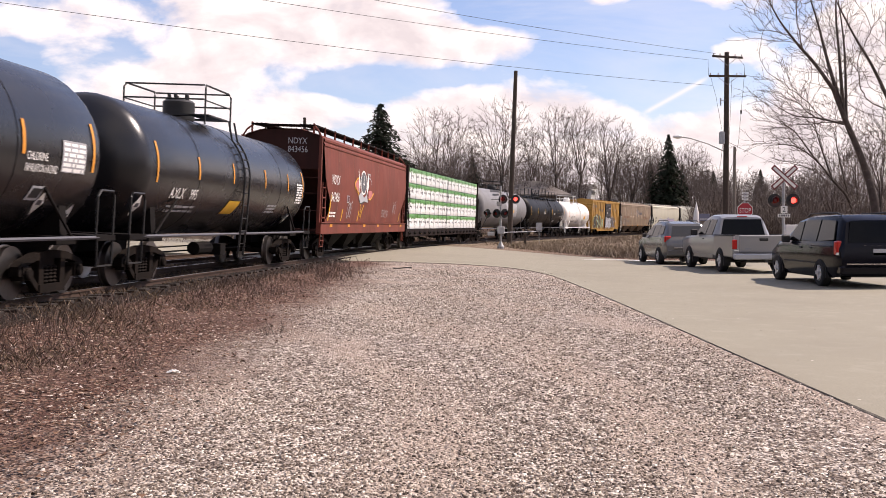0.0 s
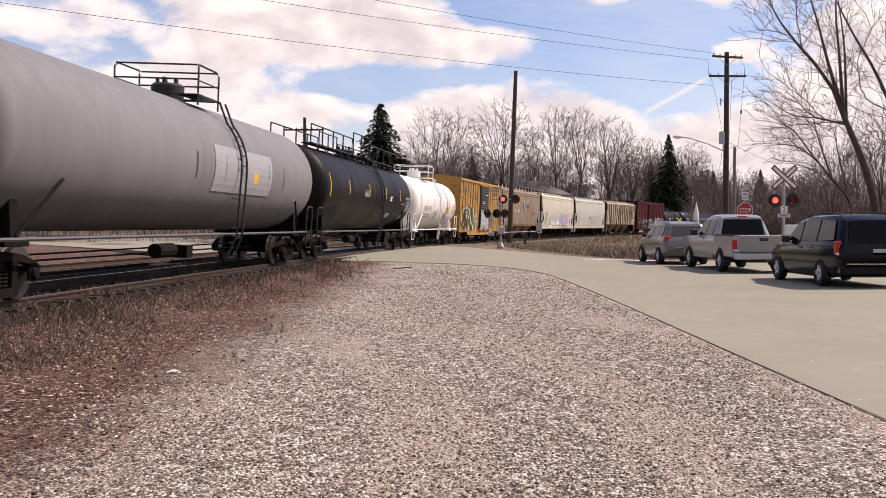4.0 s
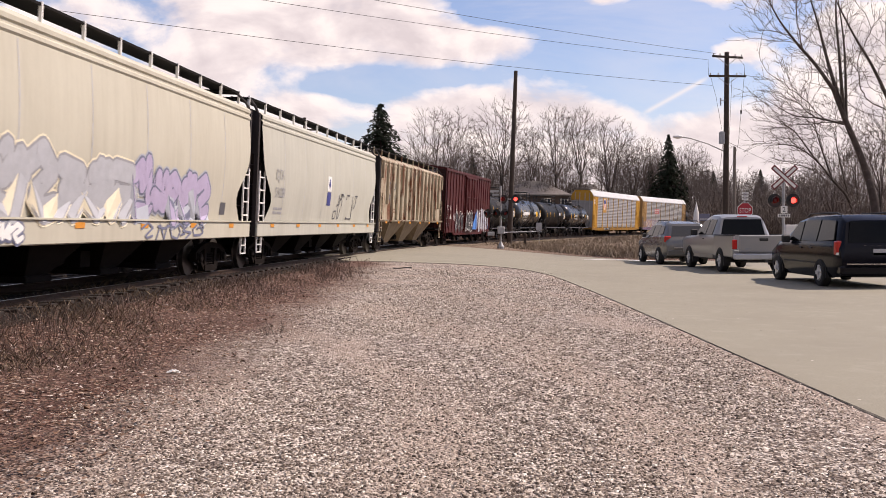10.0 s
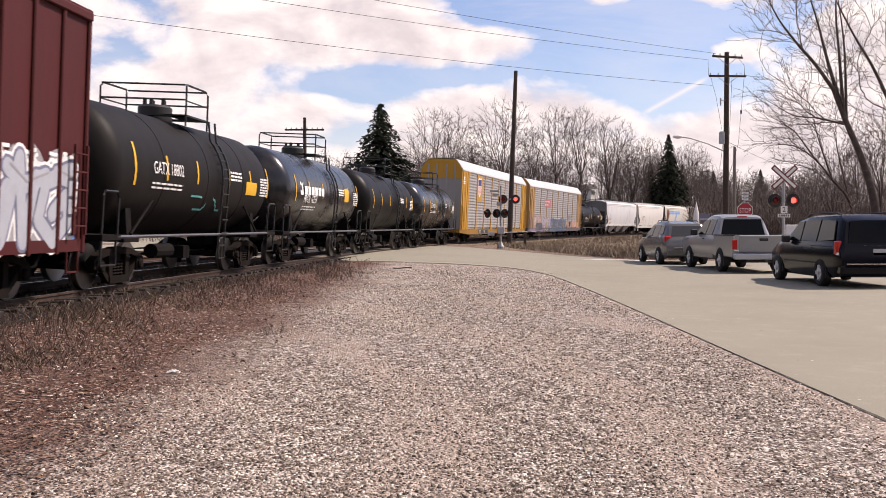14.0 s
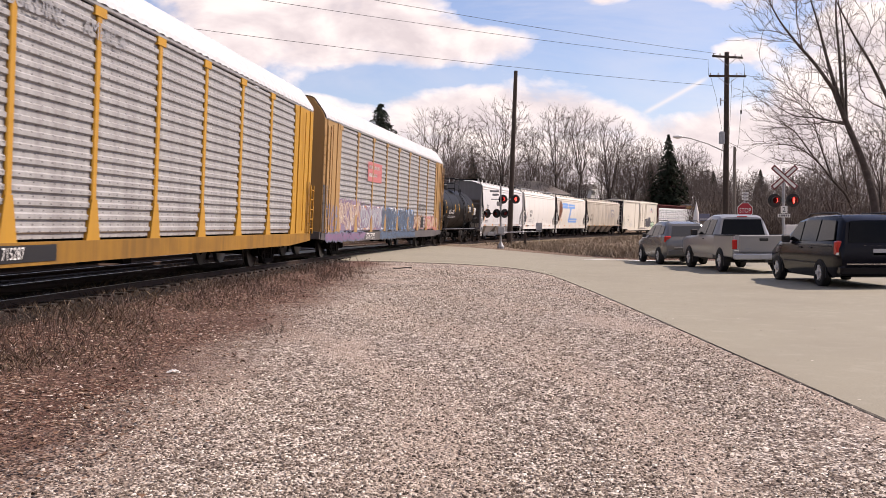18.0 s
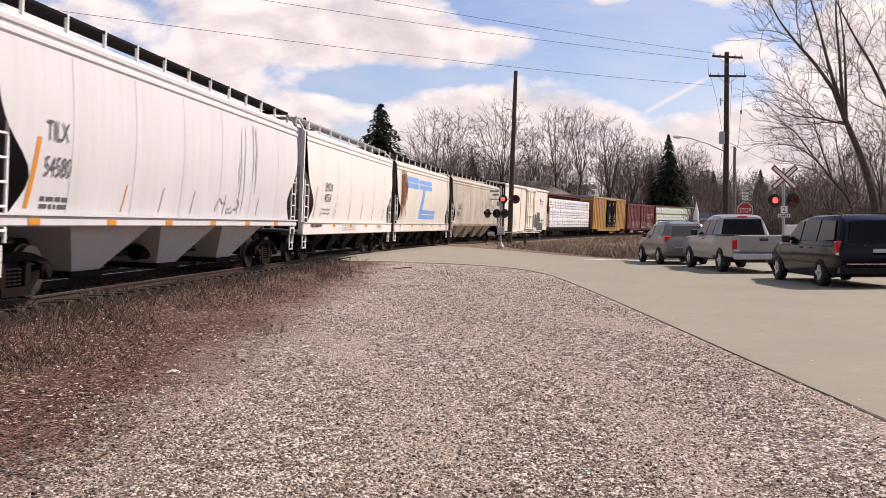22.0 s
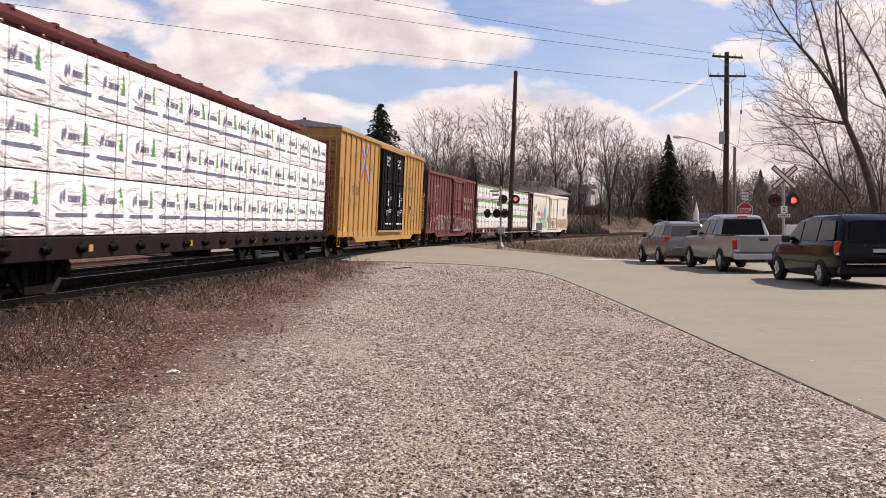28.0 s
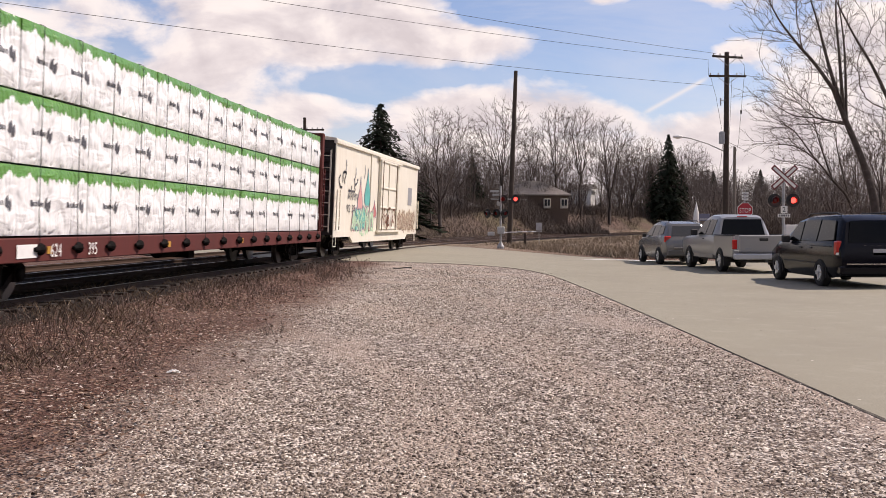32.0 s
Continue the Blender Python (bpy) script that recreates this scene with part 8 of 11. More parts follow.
    e.scrawl(7.8, 11.0, 1.1, 2.0, "brown", 204, 0.09)


build_train()

# ------------------------------------------------------------ trees


class Grown:
    """A bare tree grown towards points of its crown: each point joins the wood nearest to it."""
    def __init__(self, seed):
        self.rnd, self.p, self.up, self.dir = random.Random(seed), [], [], []

    def chain(self, pts, parent=-1):
        for i, q in enumerate(pts):
            q = Vector(q)
            d = (Vector(pts[min(i + 1, len(pts) - 1)]) - Vector(pts[max(i - 1, 0)])).normalized()
            self.p.append(q)
            self.up.append(parent)
            self.dir.append(d)
            parent = len(self.p) - 1
        return parent

    def reach(self, targets, step, lift=0.12, wob=0.05):
        n0 = len(self.p)
        cap = n0 + len(targets) * 12
        P, D = np.zeros((cap, 3)), np.zeros((cap, 3))
        P[:n0], D[:n0] = [tuple(q) for q in self.p], [tuple(q) for q in self.dir]
        n, rnd = n0, self.rnd
        for t in targets:
            v = np.array(t) - P[:n]
            dist = np.sqrt((v * v).sum(1)) + 1e-6
            turn = (v * D[:n]).sum(1) / dist
            k = int(np.argmin(dist * (1.0 + 2.2 * np.clip(0.92 - turn, 0, 2)) + np.where(v[:, 2] < -0.1 * dist, 0.8 * dist, 0)))
            a, b, L = Vector(P[k]), Vector(t), float(dist[k])
            if L < step * 0.5 or turn[k] < 0.35:
                continue
            c = a + (Vector(D[k]) * 0.32 + (b - a).normalized() * 0.68) * L * 0.5 + Vector((0, 0, lift * L * 0.15))
            m, prev = min(10, max(1, int(L / step))), k
            for i in range(1, m + 1):
                u = i / m
                q = a * (1 - u) ** 2 + c * (2 * u * (1 - u)) + b * u * u
                if i < m:
                    q += Vector((rnd.gauss(0, wob), rnd.gauss(0, wob), rnd.gauss(0, wob))) * step
                d = (q - Vector(P[prev])).normalized()
                P[n], D[n] = q, d
                self.p.append(q)
                self.up.append(prev)
                self.dir.append(d)
                prev = n
                n += 1

    def solid(self, r_tip, power, r_most, twig_len, twigs, thick=4):
        """Wood and twigs as two meshes' worth of faces."""
        n, rnd = len(self.p), self.rnd
        count, kids = [0] * n, [0] * n
        for i in range(n - 1, -1, -1):
            count[i] = max(1, count[i])
            if self.up[i] >= 0:
                count[self.up[i]] += count[i]
                kids[self.up[i]] += 1
        rad = [min(r_most, r_tip * c ** power) for c in count]
        tk, tw = Geo(), Geo()
        for i in range(n):
            j = self.up[i]
            if j >= 0:
                r0 = min(rad[j], rad[i] * 1.35)
                big = rad[i] > r_tip * thick
                (tk if big else tw).tube([self.p[j], self.p[i]], [r0, rad[i]], 6 if big else 3, caps=False)
            if count[i] <= 4:
                for _ in range(twigs + (2 if kids[i] == 0 else 0)):
                    d = (self.dir[i] + Vector((rnd.gauss(0, 0.55), rnd.gauss(0, 0.55), rnd.gauss(0.10, 0.45)))).normalized()
                    q = self.dir[i].cross(Vector((rnd.gauss(0, 1), rnd.gauss(0, 1), rnd.gauss(0, 1)))).normalized() * r_tip * 0.8
                    o, e = self.p[i], self.p[i] + d * twig_len * rnd.uniform(0.4, 1.2)
                    h = d.cross(q)
                    tw.add([tuple(o + q), tuple(o - q * 0.5 + h * 0.87), tuple(o - q * 0.5 - h * 0.87), tuple(e)], [(0, 1, 3), (1, 2, 3), (2, 0, 3)])
        return tk, tw


def tree_of(name, label, tk, tw, twig):
    t = thing(name, label, "tree")
    part("trunk", tk, M["bark"], t, smooth=60)
    me = bpy.data.meshes.new("crown")
    me.from_pydata(tw.v, [], tw.f)
    me.materials.append(M[twig])
    part("crown", me, None, t, "fine bare branches and twigs")
    return t


def bare_tree(name, label, seed, width, base, n, stems=1, leader=0.0, twig="twig", low=0.0, r_tip=0.014, twigs=2):
    """Ten metres high; width and base of the crown as shares of the height; several stems give a vase, a leader a tall crown."""
    g = Grown(seed)
    rnd = g.rnd
    k = g.chain([(0, 0, -0.3), (0.03, 0.02, base * 3), (rnd.gauss(0, 0.08), rnd.gauss(0, 0.08), base * 6.5), (rnd.gauss(0, 0.15), rnd.gauss(0, 0.15), base * 10)])
    cz, rz = 10 * (base + low + 1) / 2, 10 * (1 - base - low) / 2
    # main limbs fan out from the fork and sweep up towards the crown's rim
    for i in range(stems):
        a = 2.4 * i + rnd.uniform(-0.3, 0.3)
        lean = (0.12 + 0.62 * ((i + 0.5) / stems) ** 0.8) * rnd.uniform(0.9, 1.1) if stems > 1 else 0.03
        rim = Vector((math.cos(a) * math.sin(lean * 1.5) * width * 5, math.sin(a) * math.sin(lean * 1.5) * width * 5, cz + math.cos(lean * 1.5) * rz)) * 1.0
        top = Vector((rim.x * 0.86, rim.y * 0.86, base * 10 + (rim.z - base * 10) * (0.90 if not leader else leader)))
        z = base * 10
        g.chain([(top.x * t ** 0.85 + rnd.gauss(0, 0.04), top.y * t ** 0.85 + rnd.gauss(0, 0.04), z + (top.z - z) * t ** 1.12) for t in (0.06, 0.16, 0.28, 0.4, 0.52, 0.64, 0.76, 0.88, 1.0)], k - rnd.randint(0, 1))
    pts = []
    while len(pts) < n:
        q = Vector((rnd.gauss(0, 1), rnd.gauss(0, 1), rnd.gauss(0, 1))).normalized() * rnd.random() ** 0.42
        z = q.z
        pinch = 1.0 if z > 0 else 1.0 - 0.35 * z * z
        lump = 1 + 0.14 * noise.noise((q.x * 2.2 + seed, q.y * 2.2, q.z * 2.2))
        pts.append((q.x * width * 5 * pinch * lump, q.y * width * 5 * pinch * lump, cz + z * rz * lump))
    root = Vector((0, 0, base * 10))
    pts.sort(key=lambda q: (Vector(q) - root).length)
    g.reach(pts, 0.42)
    tk, tw = g.solid(r_tip * 0.8, 0.46, 0.30, 0.70, twigs + 1)
    return tree_of(name, label, tk, tw, twig)


def conifer(name, label, seed, height, width):
    """A spruce: tapered stem, whorls of drooping boughs carrying many needle sprays."""
    rnd = random.Random(seed)
    stem, nee = Geo(), Geo()
    stem.tube([(0, 0, -0.2), (0.05, 0, height * 0.5), (0, 0, height)], [height * 0.016, height * 0.010, 0.02], 7)
    z = height * 0.12
    while z < height * 0.985:
        z0 = z
        for k in range(rnd.randint(12, 14)):
            z = min(height * 0.99, z0 + rnd.uniform(-0.045, 0.045) * height)
            taper = 0.28 + 0.72 * (1 - z / height)
            a = rnd.uniform(0, 6.283)
            R = max(0.1, width * max(0.01, 1 - z / height) ** 0.85 * rnd.uniform(0.62, 1.12) + 0.04)
            ca, sa = math.cos(a), math.sin(a)
            m = max(3, int(R / 0.28))
            for i in range(m):
                t = (i + 0.6) / m
                px, pz = R * t, z - 0.28 * R * t * t + 0.10 * R * t
                for _ in range(3):
                    w, l = rnd.uniform(0.24, 0.48) * taper, rnd.uniform(0.38, 0.80) * taper
                    sd = rnd.uniform(-1.1, 1.1)
                    dx, dy = math.cos(a + sd), math.sin(a + sd)
                    c = Vector((px * ca, px * sa, pz + rnd.uniform(-0.06, 0.05)))
                    e = c + Vector((dx * l, dy * l, rnd.uniform(-0.22, 0.04)))
                    n = Vector((-dy * w, dx * w, rnd.uniform(-0.05, 0.05)))
                    nee.add([tuple(c - n * 0.6), tuple(c + n * 0.6), tuple(e + n * 0.25 + Vector((0, 0, -0.03))), tuple(e - n * 0.25)], [(0, 1, 2, 3)])
            stem.tube([(0, 0, z), (R * 0.55 * ca, R * 0.55 * sa, z + 0.0), (R * 0.95 * ca, R * 0.95 * sa, z - 0.2 * R)], [0.03, 0.02, 0.008], 3, False)
        z = z0 + height * 0.020 + 0.06
    t = thing(name, label, "tree")
    part("trunk", stem, M["bark"], t)
    me = bpy.data.meshes.new("crown")
    me.from_pydata(nee.v, [], nee.f)
    me.materials.append(M["needle"])
    part("crown", me, None, t, "dark green needle boughs")
    return t


def place(ob, x, y, turn=0.0, k=1.0, sink=0.0):
    ob.matrix_basis = Matrix.Translation((x, y, ground_z(x, y) - sink)) @ Matrix.Rotation(turn, 4, "Z")
    ob.scale = (k, k, k)
    return ob


def seen(px, y_depth):
    """The X of a direction, given as its offset across the view, at a depth."""
    return (px - 784.0) / 1747.0 * y_depth


REAR_PX = [784 + 1747 * p.x / p.y for p in (track(q, -7.0) for q in range(30, 330, 2))]
REAR_Y = [track(q, -7.0).y for q in range(30, 330, 2)]


def rear(px, extra):
    """Depth of a place behind the rails in a direction."""
    return float(np.interp(px, REAR_PX, REAR_Y)) + extra


def house_gap(p):
    """Clear ground in front of the two houses."""
    px = 784 + 1747 * p.x / p.y
    return (abs(px - 1049) < 13 and p.y < 206) or (915 < px < 1010 and 120 < p.y < 153)


def build_trees():
    lab = ["bare deciduous tree with a rounded grey-brown crown", "tall bare maple with upswept limbs", "slender bare tree with fine twigs", "broad bare tree with forked trunk", "bare roadside tree with tangled twigs"]
    # crown width, crown base, points, stems, leader
    shapes = ((0.74, 0.26, 760, 11, 0.0), (0.58, 0.36, 460, 7, 0.0), (0.38, 0.34, 420, 6, 0.0), (0.56, 0.28, 600, 8, 0.0), (0.62, 0.24, 520, 9, 0.0))
    kinds = [bare_tree("bare_tree", lab[i], 40 + i * 7, *sh) for i, sh in enumerate(shapes)]
    kinds += [bare_tree("bare_tree", lab[i], 140 + i * 5, (0.55, 0.42, 0.36)[i], (0.20, 0.25, 0.30)[i], (260, 220, 190)[i], (6, 5, 4)[i], 0.0, twig="wood_twig", r_tip=0.016) for i in range(3)]
    used = [False] * 8

    def put(k, x, y, h, turn):
        if not used[k]:
            used[k] = True
            return place(kinds[k], x, y, turn, h / 10.0)
        c = copy_thing(kinds[k], Matrix())
        return place(c, x, y, turn, h / 10.0)
    rnd = random.Random(77)
    # crowns that stand out against the sky: direction, depth behind the rails, height of the tip as a slope
    def tip(px, py, extra):
        dep = rear(px, extra)
        x = seen(px, dep)
        return x, dep, 1.195 + (400 - py) / 1747 * dep - ground_z(x, dep)
    for px, py, k, extra in ((778, 188, 0, 9), (838, 250, 2, 22), (890, 174, 1, 12), (940, 222, 2, 26), (984, 184, 2, 14), (1026, 186, 2, 20), (1078, 204, 3, 10), (1120, 238, 4, 18), (1146, 243, 3, 24), (1222, 250, 3, 25), (1004, 262, 4, 34), (950, 268, 3, 36), (862, 268, 4, 34),
                             (442, 262, 0, 12), (410, 275, 4, 14), (622, 290, 2, 10), (700, 262, 3, 20), (812, 232, 4, 26), (1094, 250, 4, 30), (1290, 300, 0, 30), (1330, 304, 3, 30), (1365, 308, 4, 30), (1170, 262, 4, 34), (1258, 290, 4, 28)):
        x, dep, h = tip(px, py, extra)
        put(k, x, dep, h, rnd.uniform(0, 6.28))
    # woods behind the line
    for i in range(50):
        s = rnd.uniform(40, 330)
        p = track(s, -rnd.uniform(14, 50))
        if house_gap(p):
            continue
        put(rnd.randint(5, 7), p.x, p.y, rnd.uniform(3.6, 6.0) * (1 + 0.0018 * s), rnd.uniform(0, 6.28))
    for i in range(150):
        px = 560 + 690 * (i + rnd.random()) / 150
        x, dep, h = tip(px, rnd.uniform(262, 328), rnd.uniform(14, 60))
        if not house_gap(Vector((x, dep, 0))):
            put(rnd.randint(5, 7), x, dep, h, rnd.uniform(0, 6.28))
    # woods that close the view beyond the road
    for i in range(70):
        px, dep = rnd.uniform(1235, 1600), rnd.uniform(150, 235)
        put(rnd.randint(5, 7), seen(px, dep), dep, dep * rnd.uniform(0.045, 0.068), rnd.uniform(0, 6.28))
    # thicket inside the bend, beyond the waiting vehicles
    for px, dep, h, k in ((1430, 70, 6.5, 5), (1475, 76, 8, 4), (1520, 82, 10, 6), (1560, 78, 11, 1), (1600, 70, 11, 7), (1450, 92, 7, 6), (1400, 100, 7, 5), (1360, 115, 7, 7), (1385, 108, 6, 6), (1500, 100, 9, 5), (1540, 110, 10, 6), (1420, 120, 8, 7), (1340, 130, 8, 5), (1460, 130, 9, 5)):
        put(k, seen(px, dep), dep, h, rnd.uniform(0, 6.28))
    # trees by the road: bent trunks that fork, limbs sweeping left and up, long thin twigs
    def leaning(label, seed, limbs, x, y, n, twig="twig"):
        g = Grown(seed)
        rnd = g.rnd
        ends = []
        for pts, r0, r1, share in limbs:
            c = [tuple(q) for q in curve_pts([Vector(q) for q in pts], 0.45)]
            near = -1
            if g.p:
                near = min(range(len(g.p)), key=lambda i: (g.p[i] - Vector(c[0])).length)
            g.chain(c[1:] if near >= 0 else c, near)
            ends.append((c, r0, r1, share))
        tk = Geo()
        for c, r0, r1, _ in ends:
            tk.tube(c, [r0 + (r1 - r0) * i / (len(c) - 1) for i in range(len(c))], 8, caps=False)
        pts = []
        for c, r0, r1, share in ends:
            for _ in range(int(n * share)):
                u = rnd.uniform(0.18, 1.0)
                o = Vector(c[min(len(c) - 1, int(u * len(c)))])
                w = 1.9 - 0.9 * u
                pts.append((u + rnd.random() * 0.2, tuple(o + Vector((rnd.gauss(-0.25, 0.75), rnd.gauss(0, 0.8), rnd.gauss(0.25, 0.7))) * w)))
        pts.sort()
        g.reach([q for _, q in pts], 0.24, 0.2, 0.12)
        # the limbs are drawn above; what grew from them is drawn here
        _, tw = g.solid(0.0075, 0.40, 0.06, 0.50, 2, thick=30)
        t = tree_of("leaning_tree", label, tk, tw, twig)
        return place(t, x, y)
    leaning("large bare tree leaning over the road with long upswept limbs", 311, [
        ([(0, 0, -0.3), (-0.27, 0, 2.65), (-0.89, 0.05, 4.89), (-1.76, 0.1, 6.97), (-2.5, 0.1, 8.8)], 0.27, 0.12, 0.10),
        ([(-2.4, 0.1, 8.6), (-3.49, -0.1, 9.95), (-4.47, -0.3, 10.94), (-5.57, -0.4, 12.3), (-6.3, -0.4, 13.8)], 0.11, 0.02, 0.26),
        ([(-1.97, 0.1, 7.6), (-2.68, 0.4, 10.3), (-3.1, 0.6, 12.2), (-3.6, 0.7, 13.9)], 0.13, 0.03, 0.18),
        ([(-1.9, 0.1, 7.4), (-2.38, -0.4, 10.58), (-2.62, -0.6, 12.2), (-2.68, -0.7, 13.9)], 0.11, 0.03, 0.14),
        ([(-1.76, 0.1, 7.1), (-1.82, 0.2, 10.3), (-2.0, 0.3, 12.4), (-2.26, 0.3, 13.9)], 0.09, 0.02, 0.14),
        ([(-1.67, 0.1, 6.8), (-3.25, 0.5, 7.24), (-4.23, 0.8, 7.36), (-5.45, 1.0, 8.1)], 0.06, 0.012, 0.18)], seen(1556, 52), 52, 760)
    leaning("bare tree with one long limb reaching over the road", 97, [
        ([(0, 0, -0.3), (-0.3, 0, 3.0), (-1.2, 0, 5.66), (-2.15, 0, 8.2), (-3.0, 0, 9.95), (-4.0, 0, 11.6), (-5.1, 0, 13.7)], 0.20, 0.03, 0.6),
        ([(-1.2, 0, 5.7), (-1.3, 0.3, 8.0), (-1.9, 0.6, 10.5), (-2.0, 0.6, 13.0)], 0.10, 0.02, 0.4)], seen(1640, 52), 52, 330)
    leaning("low grey bare tree with drooping side limbs", 53, [
        ([(0, 0, -0.3), (-0.15, 0, 2.65), (-1.13, 0.1, 4.0), (-2.0, 0.2, 5.1), (-3.1, 0.3, 5.87), (-4.35, 0.4, 6.0)], 0.13, 0.02, 0.34),
        ([(-1.13, 0.1, 4.0), (-1.8, 0.4, 6.26), (-2.1, 0.5, 7.75)], 0.06, 0.012, 0.24),
        ([(-2.0, 0.2, 5.1), (-3.3, 0.0, 6.7), (-4.0, -0.2, 7.0)], 0.05, 0.010, 0.22),
        ([(-0.15, 0, 2.65), (-0.6, 0.3, 4.8), (-0.9, 0.5, 6.6)], 0.06, 0.012, 0.20)], seen(1510, 54), 54, 520, "wood_twig")
    # conifers
    a = conifer("spruce", "tall dark green spruce with drooping boughs", 5, 10.0, 4.9)
    first = True
    for px, py, extra, girth in ((674, 184, 6, 1.0), (1182, 238, 8, 0.62), (1150, 282, 24, 0.5), (1206, 290, 20, 0.5), (1262, 303, 20, 0.6), (836, 275, 30, 0.7), (752, 288, 24, 0.5), (1345, 300, 24, 0.6), (1402, 312, 20, 0.6)):
        x, dep, h = tip(px, py, extra)
        c = a if first else copy_thing(a, Matrix())
        place(c, x, dep, px * 0.7, h / 10.0)
        c.scale = (girth * h / 10.0, girth * h / 10.0, h / 10.0)
        if not first:
            tagged(c, label="dark spruce among bare trees behind the line")
        first = False
    # undergrowth of thin stems on the bank and in the field
    g = Geo()
    rnd = random.Random(4)
    for i in range(34000):
        if i % 3:
            s = rnd.uniform(40, 330)
            p = track(s, -rnd.uniform(7.5, 22))
        else:
            s = rnd.uniform(90, 330)
            p = track(s, -rnd.uniform(9, 30))
        z = ground_z(p.x, p.y) - 0.05
        h = rnd.uniform(0.12, 0.75) if i % 3 else rnd.uniform(0.1, 0.5)
        a = Vector((rnd.gauss(0, 0.28), rnd.gauss(0, 0.28), 1)) * h
        w = rnd.uniform(0.006, 0.014) * (1 + s / 150)
        o = Vector((p.x, p.y, z))
        t = rnd.uniform(0, 3.14)
        n = Vector((math.cos(t) * w, math.sin(t) * w, 0))
        for q in range(3):
            e = o + a * (0.5 + 0.25 * q) + Vector((rnd.gauss(0, 0.25), rnd.gauss(0, 0.25), 0)) * h
            b = o + a * (0.28 * q)
            g.add([tuple(b - n), tuple(b + n), tuple(e)], [(0, 1, 2)])
    for i in range(12000):
        s = rnd.uniform(55, 340)
        p = track(s, -rnd.uniform(12, 60))
        if house_gap(p):
            continue
        o = Vector((p.x, p.y, ground_z(p.x, p.y) - 0.05))
        h = rnd.uniform(1.6, 5.5)
        w = rnd.uniform(0.012, 0.030) * (0.7 + s / 130)
        q = o.copy()
        d = Vector((rnd.gauss(0, 0.12), rnd.gauss(0, 0.12), 1)) * h
        for k in range(6):
            t = rnd.uniform(0, 3.14)
            n = Vector((math.cos(t) * w, math.sin(t) * w, 0)) * (1.0 if k == 0 else 0.7)
            b = o + d * (0.14 * k)
            e = o + d if k == 0 else b + Vector((rnd.gauss(0, 0.26), rnd.gauss(0, 0.26), rnd.uniform(0.15, 0.45))) * h
            g.add([tuple(b - n), tuple(b + n), tuple(e)], [(0, 1, 2)])
    for i in range(9000):
        px, dep = rnd.uniform(1225, 1620), rnd.uniform(110, 210)
        o = Vector((seen(px, dep), dep, ground_z(seen(px, dep), dep) - 0.05))
        h, w = rnd.uniform(1.5, 6.0), rnd.uniform(0.02, 0.05)
        d = Vector((rnd.gauss(0, 0.12), rnd.gauss(0, 0.12), 1)) * h
        for k in range(5):
            t = rnd.uniform(0, 3.14)
            n = Vector((math.cos(t) * w, math.sin(t) * w, 0))
            b = o + d * (0.16 * k)
            e = o + d if k == 0 else b + Vector((rnd.gauss(0, 0.26), rnd.gauss(0, 0.26), rnd.uniform(0.15, 0.45))) * h
            g.add([tuple(b - n), tuple(b + n), tuple(e)], [(0, 1, 2)])
    # scrub before the bungalow
    for i in range(2600):
        px, dep = rnd.uniform(890, 1075), rnd.uniform(138, 150.5)
        o = Vector((seen(px, dep), dep, ground_z(seen(px, dep), dep) - 0.05))
        h, w = rnd.uniform(0.5, 1.1) * (1.6 + 0.9 * math.sin(px * 0.11) * math.sin(px * 0.043)), rnd.uniform(0.015, 0.035)
        for k in range(5):
            t = rnd.uniform(0, 3.14)
            n = Vector((math.cos(t) * w, math.sin(t) * w, 0))
            b = o + Vector((rnd.gauss(0, 0.2), rnd.gauss(0, 0.2), 0.15 * k * h))
            g.add([tuple(b - n), tuple(b + n), tuple(b + Vector((rnd.gauss(0, 0.35), rnd.gauss(0, 0.35), rnd.uniform(0.4, 1.0))) * h)], [(0, 1, 2)])
    # low scrub on the slope of the bank
    for i in range(11000):
        s = rnd.uniform(75, 280)
        p = track(s, -rnd.uniform(6.2, 15))
        o = Vector((p.x, p.y, ground_z(p.x, p.y) - 0.05))
        h = rnd.uniform(0.25, 0.95)
        for k in range(3):
            t = rnd.uniform(0, 3.14)
            n = Vector((math.cos(t), math.sin(t), 0)) * rnd.uniform(0.015, 0.04)
            b = o + Vector((rnd.gauss(0, 0.2), rnd.gauss(0, 0.2), 0.15 * k * h))
            g.add([tuple(b - n), tuple(b + n), tuple(b + Vector((rnd.gauss(0, 0.5), rnd.gauss(0, 0.5), rnd.uniform(0.4, 1.0))) * h)], [(0, 1, 2)])
    # low hedge along the top of the bank
    for i in range(9000):
        s = rnd.uniform(90, 190)
        p = track(s, -rnd.uniform(12.5, 19))
        o = Vector((p.x, p.y, ground_z(p.x, p.y) - 0.05))
        h = rnd.uniform(0.5, 1.5)
        for k in range(4):
            t = rnd.uniform(0, 3.14)
            n = Vector((math.cos(t), math.sin(t), 0)) * rnd.uniform(0.02, 0.05)
            b = o + Vector((rnd.gauss(0, 0.15), rnd.gauss(0, 0.15), 0.2 * k * h))
            g.add([tuple(b - n), tuple(b + n), tuple(b + Vector((rnd.gauss(0, 0.4), rnd.gauss(0, 0.4), rnd.uniform(0.4, 1.0))) * h)], [(0, 1, 2)])
    # dry grass of the field and the bank
    dg = Geo()
    for i in range(42000):
        s = rnd.uniform(50, 170)
        p = track(s, rnd.uniform(3.2, 40) if i % 4 else -rnd.uniform(6.5, 15))
        if i % 6 == 1:
            p = Vector((rnd.uniform(4, 15), rnd.uniform(44.6, 64), 0))
